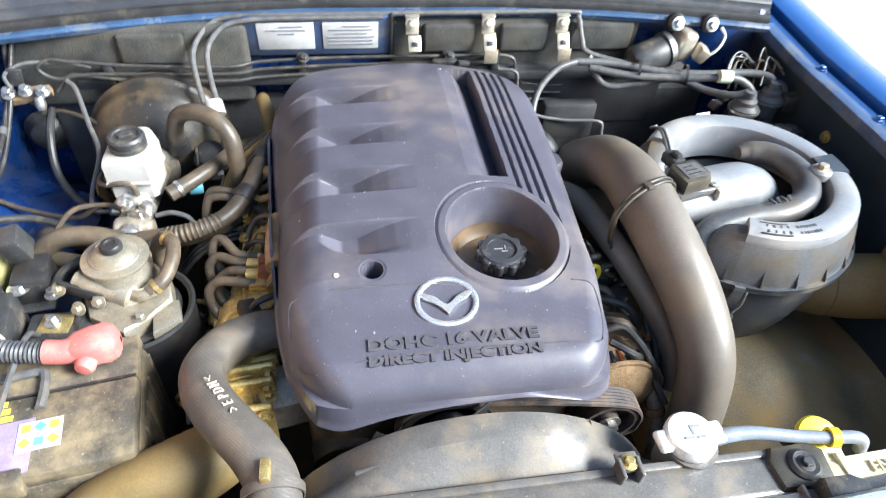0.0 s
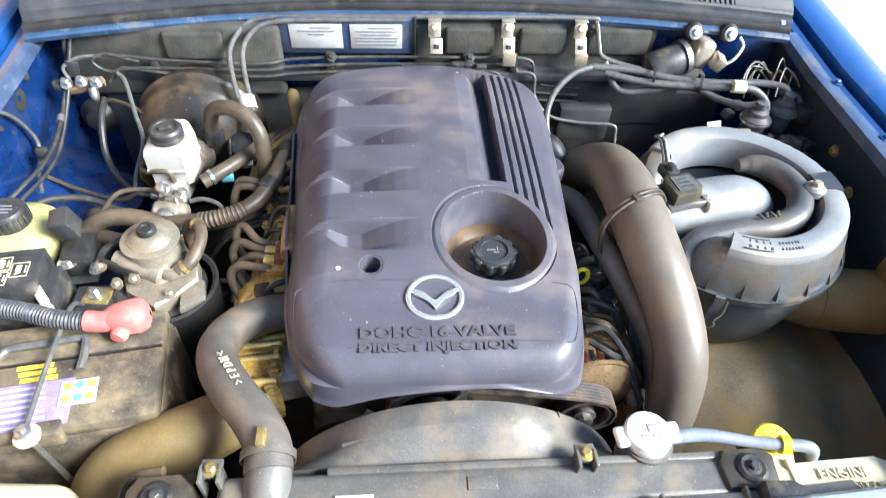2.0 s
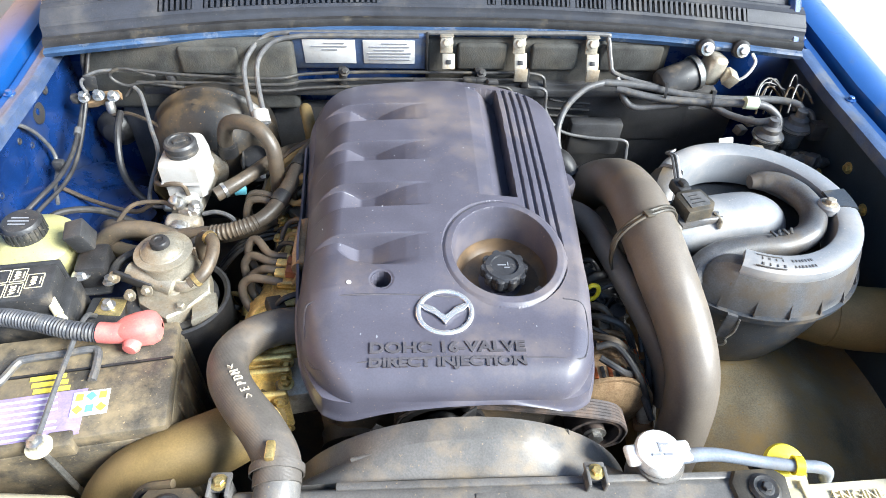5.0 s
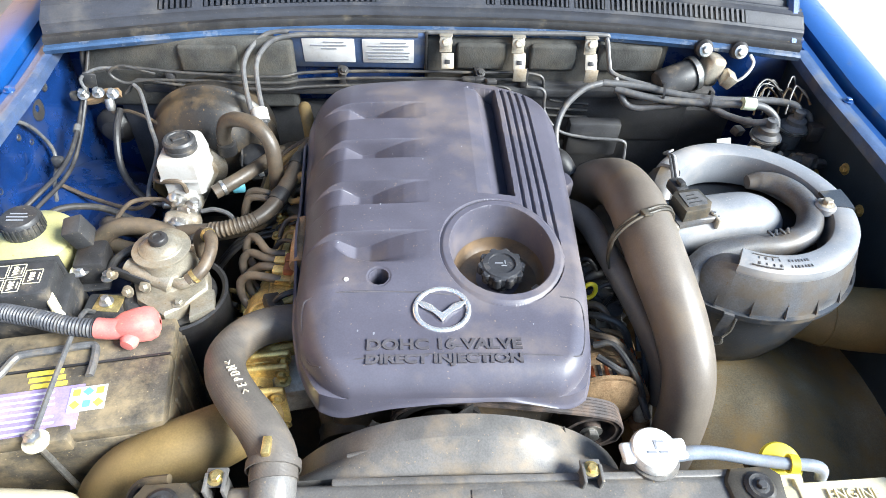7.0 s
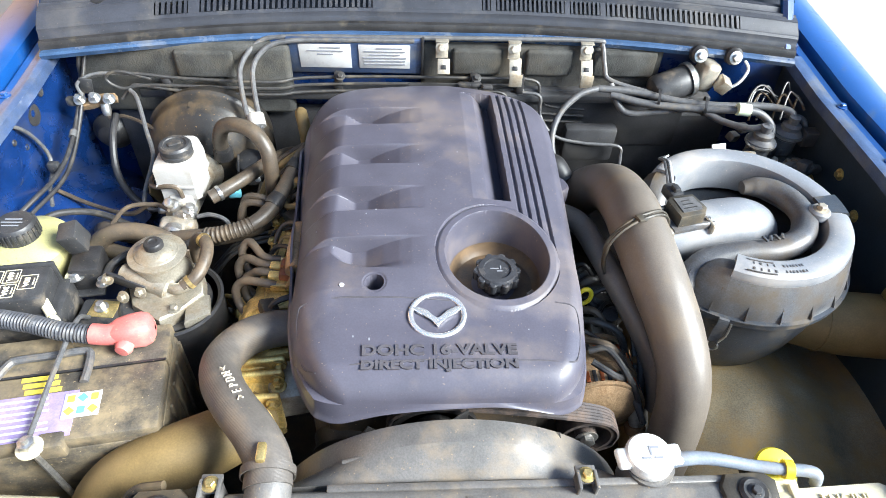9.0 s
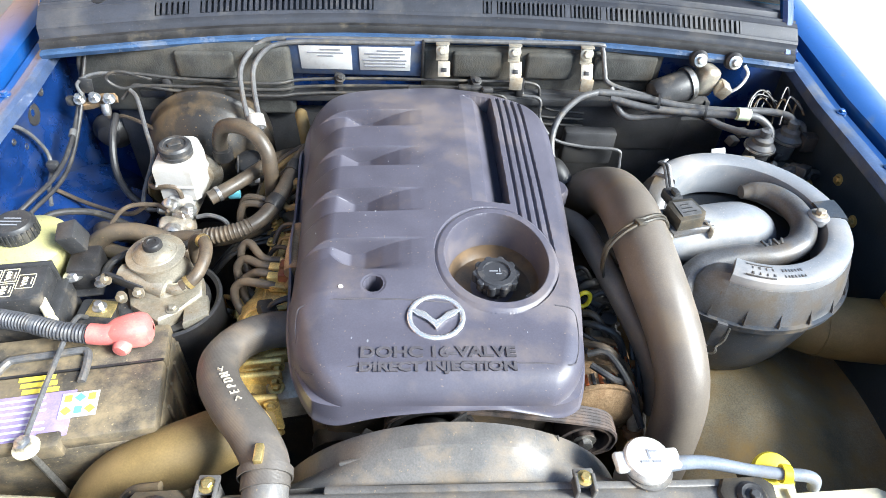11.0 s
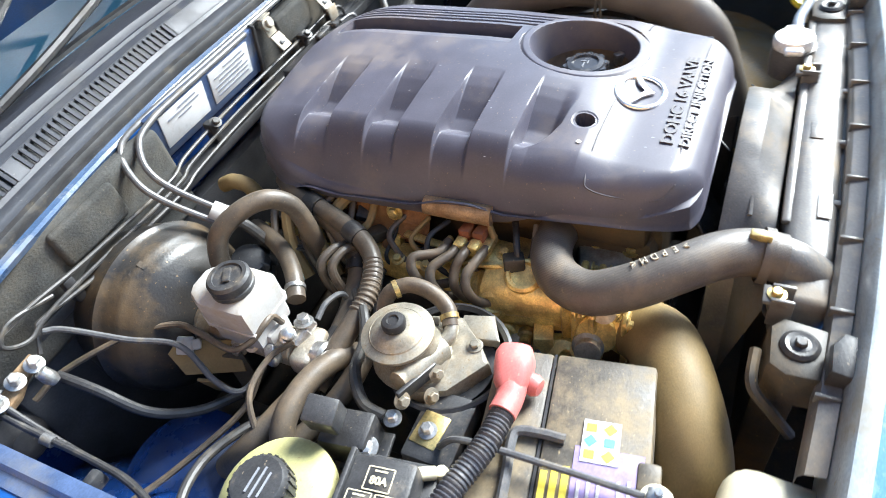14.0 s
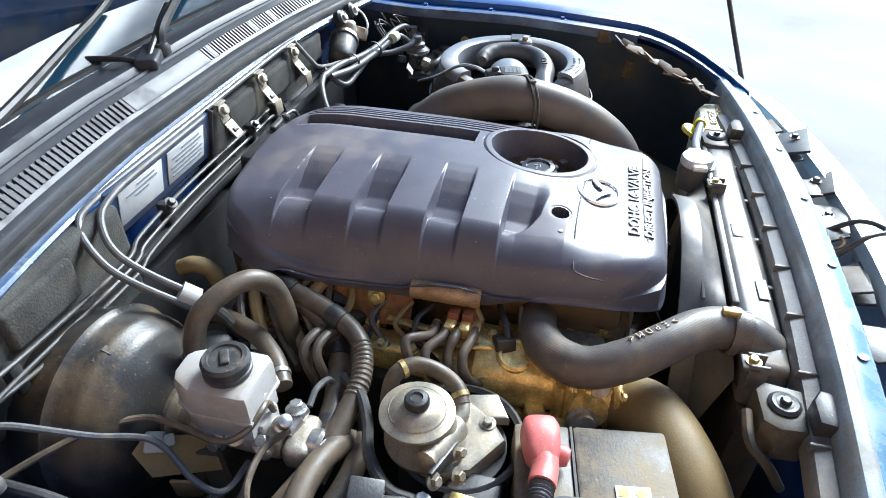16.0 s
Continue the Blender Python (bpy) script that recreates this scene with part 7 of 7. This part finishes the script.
part("tag", box(B(), (0.565, 0.955, 0.945), (0.030, 0.003, 0.022), 0.001, (-35, 0, 10)), M_PAPER, vl)
part("square_box", box(B(), (0.742, 0.97, 0.965), (0.030, 0.024, 0.034), 0.004), M_BOX, vl)
part("loop_hose", tube(B(), [(0.60, 0.93, 0.93), (0.62, 0.905, 0.945), (0.66, 0.90, 0.945), (0.695, 0.915, 0.94), (0.71, 0.93, 0.93)], 0.008, 10), M_HOSE, vl)
part("loop_hose", tube(B(), [(0.655, 0.89, 0.93), (0.69, 0.875, 0.94), (0.705, 0.86, 0.93), (0.70, 0.85, 0.90)], 0.010, 10), M_HOSE, vl)

rng = random.Random(17)
for k in range(9):
    y, z = 1.02 + 0.05 * rng.random(), 0.985 + 0.035 * rng.random()
    part("loose_wire", tube(B(), [(0.625 + 0.010 * k, y - 0.03, z - 0.03), (0.640 + 0.010 * k, y, z), (0.665 + 0.008 * k, y + 0.012, z + 0.012 * rng.random()), (0.700 + 0.004 * k, y - 0.02 * rng.random(), z - 0.02 * rng.random())], 0.0022, 6, 4), (M_DLINE, M_BLACK, M_TORN)[k % 3], vl)
for x, y, z in ((0.600, 0.985, 0.955), (0.622, 1.000, 0.965), (0.685, 1.005, 0.945)):
    part("wire_plug", box(B(), (x, y, z), (0.024, 0.018, 0.016), 0.003, (10, 15, 30)), M_BOX, vl)

vh = thing("vacuum_lines", (0.45, 1.05, 0.98), "grey vacuum hoses from the bulkhead to the valves", "hose")
part("hose", tube(B(), [(0.345, 1.080, 1.000), (0.42, 1.072, 0.998), (0.50, 1.050, 0.992), (0.58, 1.030, 0.995), (0.66, 1.022, 1.000), (0.705, 1.005, 1.000), (0.712, 0.988, 0.985)], 0.0072, 12), M_LINE, vh)
part("hose", tube(B(), [(0.37, 1.074, 0.990), (0.44, 1.050, 0.985), (0.53, 1.030, 0.988), (0.60, 1.012, 0.997), (0.645, 1.005, 0.995), (0.672, 0.99, 0.975), (0.665, 0.965, 0.955)], 0.0075, 12), M_LINE, vh)
part("hose", tube(B(), [(0.37, 1.090, 1.005), (0.40, 1.058, 0.962), (0.46, 1.048, 0.968), (0.53, 1.038, 0.982), (0.58, 1.0, 0.978), (0.615, 0.968, 0.985), (0.645, 0.958, 0.998)], 0.0068, 12), M_LINE, vh)
part("pale_sleeve", lathe(B(), [(0, -0.012), (0.012, -0.012), (0.012, 0.012), (0, 0.012)], along((0.612, 1.006, 1.002), (0.65, 1.003, 1.0)), 16), M_GREENW, vh, "pale green sleeve")
for x, y, z in ((0.462, 1.058, 0.992), (0.548, 1.034, 0.992)):
    part("cable_tie", clamp_ring(B(), (x, y, z), (0.95, -0.25, 0.05), 0.017, 0.005, 0.002, 16), M_BLACK, vh)
part("hose", tube(B(), [(0.70, 1.01, 0.99), (0.735, 1.0, 0.985), (0.745, 0.985, 0.96)], 0.006, 10), M_LINE, vh)
dh = thing("drain_line", (0.28, 1.0, 0.95), "thin grey pipe hanging from the bulkhead bracket", "pipe")
part("line", tube(B(), [(0.345, 1.080, 1.000), (0.305, 1.068, 0.992), (0.268, 1.045, 0.965), (0.252, 1.015, 0.93), (0.255, 0.975, 0.90), (0.270, 0.925, 0.89), (0.292, 0.88, 0.885)], 0.0065, 12), M_LINE, dh)
part("thin_line", tube(B(), [(0.20, 1.108, 0.972), (0.235, 1.10, 0.968), (0.24, 1.085, 0.93), (0.27, 1.06, 0.90), (0.33, 1.05, 0.89), (0.40, 1.04, 0.89), (0.408, 1.03, 0.87), (0.405, 1.01, 0.84)], 0.0035, 8), M_LINE, dh)
part("union", box(B(), (0.402, 1.01, 0.845), (0.024, 0.018, 0.020), 0.003), M_STEEL, dh)
part("bracket_box", box(B(), (0.345, 1.07, 0.88), (0.11, 0.03, 0.08), 0.008), M_BULK, dh)

# ---- corner by the driver's side ----
bv = thing("brake_valve", (-0.60, 1.03, 0.98), "small alloy brake union block with pipes on the inner wing", "valve")
part("block", prism(B(), [(-0.034, -0.006), (-0.012, -0.010), (0.010, -0.006), (0.036, -0.010), (0.036, 0.004), (0.012, 0.010), (-0.030, 0.008)], -0.007, 0.007, Matrix.Translation((-0.622, 1.064, 0.966)) @ pose(0, 0, 0, 25, -12, 10), 0.002), M_TANALLOY, bv)
for dx, dz in ((-0.028, 0.006), (0.0, 0.010), (0.026, 0.008)):
    part("union_nut", bolt(B(), (-0.622 + dx, 1.058, 0.966 + dz), 0.007, 0.014, (0.1, -0.5, 0.8)), M_STEEL, bv)
part("mount_tab", box(B(), (-0.634, 1.068, 0.996), (0.022, 0.004, 0.034), 0.001, (10, 12, 8)), M_BOX, bv)
part("spout", lathe(B(), [(0, 0), (0.008, 0), (0.009, 0.014), (0.006, 0.022), (0, 0.022)], along((-0.60, 1.045, 0.972), (-0.598, 1.035, 0.95)), 14), M_STEEL, bv)
part("pipe", tube(B(), [(-0.640, 1.052, 0.985), (-0.645, 1.062, 1.005), (-0.615, 1.08, 1.015), (-0.56, 1.09, 1.010)], 0.0032, 8), M_LINE, bv)
part("pipe", tube(B(), [(-0.560, 1.075, 0.985), (-0.545, 1.06, 0.975), (-0.520, 1.0, 0.945), (-0.498, 0.945, 0.925), (-0.510, 0.90, 0.885), (-0.505, 0.87, 0.868), (-0.465, 0.86, 0.87)], 0.0040, 8), M_LINE, bv)
part("pipe", tube(B(), [(-0.56, 0.80, 0.86), (-0.52, 0.83, 0.90), (-0.47, 0.835, 0.905), (-0.44, 0.815, 0.91)], 0.004, 8), M_SLEEVE, bv)
part("pipe", tube(B(), [(-0.395, 0.812, 0.898), (-0.370, 0.812, 0.902), (-0.345, 0.806, 0.892), (-0.342, 0.80, 0.86)], 0.004, 8), M_LINE, bv)
part("pipe", tube(B(), [(-0.62, 1.08, 0.92), (-0.579, 1.066, 0.93), (-0.512, 1.02, 0.932), (-0.474, 0.975, 0.926), (-0.474, 0.93, 0.925), (-0.482, 0.876, 0.925), (-0.468, 0.852, 0.930), (-0.445, 0.844, 0.938), (-0.428, 0.845, 0.934), (-0.422, 0.842, 0.915)], 0.0042, 8), M_SLEEVE, bv)
part("pipe", tube(B(), [(-0.485, 0.838, 0.90), (-0.53, 0.85, 0.87), (-0.62, 0.90, 0.85), (-0.69, 0.93, 0.86)], 0.0042, 8), M_SLEEVE, bv)
wr = thing("wiring_harness", (-0.66, 0.92, 0.90), "dark wiring harness hanging down the blue inner wing", "wiring")
part("cable", tube(B(), [(-0.640, 1.12, 1.06), (-0.650, 1.103, 1.025), (-0.655, 1.095, 0.989), (-0.655, 1.032, 0.948), (-0.652, 0.953, 0.923), (-0.655, 0.89, 0.916), (-0.668, 0.836, 0.915), (-0.69, 0.79, 0.905)], 0.0042, 10), M_BLACK, wr)
part("cable", tube(B(), [(-0.632, 1.118, 1.055), (-0.642, 1.09, 1.01), (-0.648, 1.05, 0.962), (-0.650, 0.97, 0.914), (-0.652, 0.90, 0.900), (-0.672, 0.83, 0.895), (-0.69, 0.79, 0.885)], 0.0038, 10), M_BLACK, wr)
part("thin_cable", tube(B(), [(-0.693, 0.905, 1.015), (-0.688, 0.918, 1.0), (-0.688, 0.94, 0.967), (-0.688, 0.956, 0.922), (-0.684, 0.94, 0.898), (-0.676, 0.90, 0.888), (-0.66, 0.86, 0.88)], 0.0035, 8), M_LINE, wr)
part("cable", tube(B(), [(-0.590, 1.05, 0.945), (-0.585, 1.0, 0.93), (-0.575, 0.95, 0.89), (-0.545, 0.91, 0.865), (-0.50, 0.88, 0.85)], 0.0065, 10), M_BLACK, wr)
part("tape_band", lathe(B(), [(0, -0.007), (0.0066, -0.007), (0.0066, 0.007), (0, 0.007)], along((-0.655, 1.00, 0.9355), (-0.654, 0.98, 0.929)), 12), M_LINE, wr)
part("cable", tube(B(), [(-0.69, 0.80, 0.86), (-0.655, 0.84, 0.875), (-0.60, 0.86, 0.865), (-0.545, 0.85, 0.85), (-0.50, 0.83, 0.83)], 0.006, 10), M_DLINE, wr)
part("cable", tube(B(), [(-0.632, 1.12, 1.062), (-0.60, 1.125, 1.08), (-0.56, 1.135, 1.095), (-0.52, 1.18, 1.13), (-0.50, 1.28, 1.16)], 0.006, 10), M_BLACK, wr)
part("clip", box(B(), (-0.668, 1.060, 0.968), (0.016, 0.014, 0.018), 0.004), M_BOX, wr)
part("clip", box(B(), (-0.668, 0.925, 0.915), (0.020, 0.014, 0.022), 0.004), M_BOX, wr)
sb = thing("bulkhead_grommet", (-0.655, 1.115, 0.80), "dark round rubber grommet low on the bulkhead", "grommet")
part("grommet", lathe(B(), [(0, 0), (0.040, 0), (0.040, 0.012), (0.032, 0.016), (0.022, 0.034), (0.012, 0.038), (0, 0.038)], along((-0.655, 1.152, 0.844), (-0.655, 0.9, 0.87)), 28), M_BLACK, sb)
# holes and tabs on the inner wing
for y, z, r in ((0.985, 0.985, 0.020), (1.03, 1.005, 0.009), (0.93, 0.955, 0.006), (0.90, 0.985, 0.006), (0.87, 0.93, 0.014), (0.80, 0.95, 0.006)):
    part("panel_hole", lathe(B(), [(0, 0), (r, 0), (r, 0.003), (r * 0.8, 0.004), (0, 0.001)], along((-0.6965 - 0.02 * (y - 0.8) - 0.10 * (1.0 - z), y, z), (0, y, z)), 20), M_BLACK, truck)
part("access_plate", box(B(), (-0.703, 0.885, 0.955), (0.006, 0.035, 0.045), 0.002), M_BAY, truck)
part("strut_top", lathe(B(), [(0, 0), (0.085, 0), (0.08, 0.03), (0.05, 0.04), (0, 0.04)], Matrix.Translation((-0.60, 0.915, 0.785)), 32), M_BAY, truck)

# ---- alternator and clutter at the right of the engine ----
al = thing("alternator", (0.24, 0.52, 0.74), "dusty brown alternator with copper windings", "alternator")
part("body", lathe(B(), [(0, 0), (0.035, 0), (0.062, 0.012), (0.066, 0.03), (0.066, 0.08), (0.06, 0.10), (0.03, 0.112), (0, 0.112)], along((0.245, 0.455, 0.825), (0.245, 1, 0.825)), 36), M_TANALLOY, al)
for k in range(26):
    a = radians(-20 + 8.8 * k)
    for y, w in ((0.484, 0.018), (0.536, 0.016)):
        c = (0.245 + 0.0655 * math.cos(a), y, 0.825 + 0.0655 * math.sin(a))
        part("vent", box(B(), c, (0.004, w, 0.0055), 0.001, (0, -math.degrees(a), 0)), M_COPPER if k % 2 else M_BLACK, al)
for y in (0.470, 0.510, 0.553):
    part("casing_ring", lathe(B(), [(0.064, -0.003), (0.0685, -0.003), (0.0685, 0.003), (0.064, 0.003)], along((0.245, y, 0.825), (0.245, 1, 0.825)), 36), M_TANALLOY, al)
b = B()
prism(b, [(-0.034, -0.030), (0.020, -0.034), (0.036, -0.010), (0.032, 0.030), (-0.020, 0.036), (-0.036, 0.012)], 0.878, 0.902, Matrix.Translation((0.258, 0.578, 0)) @ pose(0, 0, 0, 0, 10, 8), 0.007)
part("rear_casting", b, M_ALU, al, "grey cast alternator bracket")
part("casting_hole", lathe(B(), [(0, 0), (0.010, 0), (0.010, 0.003), (0, 0.001)], Matrix.Translation((0.250, 0.572, 0.9005)), 20), M_BLACK, al)
part("cap", lathe(B(), [(0, 0), (0.012, 0), (0.012, 0.02), (0, 0.022)], Matrix.Translation((0.272, 0.582, 0.885)), 16), M_BLACK, al)
part("cable", tube(B(), [(0.272, 0.60, 0.89), (0.295, 0.59, 0.91), (0.31, 0.555, 0.89), (0.312, 0.50, 0.85), (0.30, 0.46, 0.80)], 0.006, 8), M_BLACK, al)
part("cable", tube(B(), [(0.24, 0.62, 0.90), (0.275, 0.62, 0.92), (0.302, 0.585, 0.90), (0.305, 0.53, 0.87)], 0.004, 8), M_DLINE, al)
rng = random.Random(33)
for k in range(10):
    y = 0.47 + 0.022 * k
    part("wire", tube(B(), [(0.222, y + 0.02, 0.915 - 0.004 * k), (0.250, y + rng.uniform(-0.02, 0.02), 0.905 + rng.uniform(-0.02, 0.015)), (0.282, y + rng.uniform(-0.03, 0.02), 0.880 + rng.uniform(-0.02, 0.02)), (0.305, y - 0.03, 0.83)], rng.uniform(0.003, 0.006), 8), (M_BLACK, M_DLINE, M_SLEEVE)[k % 3], al)
for k in range(9):
    b = B()
    box(b, (0.232 + rng.uniform(0, 0.06), 0.50 + 0.022 * k, 0.872 + rng.uniform(-0.03, 0.02)), (rng.uniform(0.016, 0.032), rng.uniform(0.016, 0.036), rng.uniform(0.014, 0.03)), 0.004, (rng.uniform(-25, 25), rng.uniform(-25, 25), rng.uniform(0, 90)))
    part("connector", b, (M_BOX, M_ALU, M_BOX)[k % 3], al)
ds = thing("dipstick", (0.225, 0.60, 0.86), "yellow loop-handled oil dipstick", "dipstick")
b = B()
tube(b, [(0.232 + 0.010 * math.cos(a), 0.602, 0.925 + 0.016 * math.sin(a)) for a in [2 * math.pi * k / 12 for k in range(13)]], 0.0035, 8, 3)
tube(b, [(0.232, 0.602, 0.91), (0.234, 0.61, 0.86), (0.236, 0.62, 0.80)], 0.004, 8)
part("handle", b, M_CAPYEL, ds)
al2 = thing("compressor_pipes", (0.30, 0.45, 0.72), "dull alloy pipes down beside the alternator", "pipe")
for y_, z_ in ((0.478, 0.828), (0.452, 0.797)):
    part("collar", lathe(B(), [(0, -0.006), (0.015, -0.006), (0.016, 0.0), (0.015, 0.006), (0, 0.006)], along((0.300 + 0.12 * (0.48 - y_), y_, z_), (0.31, 0.43, 0.76)), 16), M_RUST, al2)
part("pipe", tube(B(), [(0.295, 0.50, 0.85), (0.302, 0.47, 0.82), (0.308, 0.44, 0.78), (0.312, 0.42, 0.72)], 0.011, 12), M_ALU, al2)
part("pipe", tube(B(), [(0.31, 0.53, 0.85), (0.322, 0.49, 0.81), (0.328, 0.45, 0.74)], 0.008, 10), M_DLINE, al2)
rp = thing("ribbed_boot", (0.275, 0.64, 0.78), "black ribbed rubber boot beside the engine", "hose")
part("boot", tube(B(), [(0.262, 0.70, 0.85), (0.272, 0.65, 0.86), (0.278, 0.60, 0.83), (0.28, 0.57, 0.78)], 0.035, 20, corrugate=0.006, pitch=0.014), M_BLACK, rp)
# resonator box low on the right, drain bracket
lb = thing("air_resonator", (0.66, 0.56, 0.74), "olive plastic resonator pipe under the air cleaner", "duct")
part("pipe", tube(B(), [(0.59, 0.625, 0.845), (0.63, 0.615, 0.850), (0.68, 0.605, 0.850), (0.76, 0.60, 0.845)], [0.042, 0.050, 0.053, 0.054], 24), M_PIPE, lb)
part("seam", clamp_ring(B(), (0.640, 0.613, 0.850), (1, -0.2, 0), 0.0505, 0.004, 0.002), M_PIPE, lb)
cb = thing("wing_bracket", (0.735, 0.62, 0.90), "small yellow-zinc clip on the inner wing", "bracket")
part("clip", box(B(), (0.735, 0.60, 0.92), (0.014, 0.05, 0.04), 0.004), M_ZINC, cb)
for y, z in ((0.86, 0.96), (0.92, 0.90), (0.78, 0.93)):
    part("wing_stud", bolt(B(), (0.752, y, z), 0.007, 0.007, (-1, 0, 0)), M_ZINC, truck)
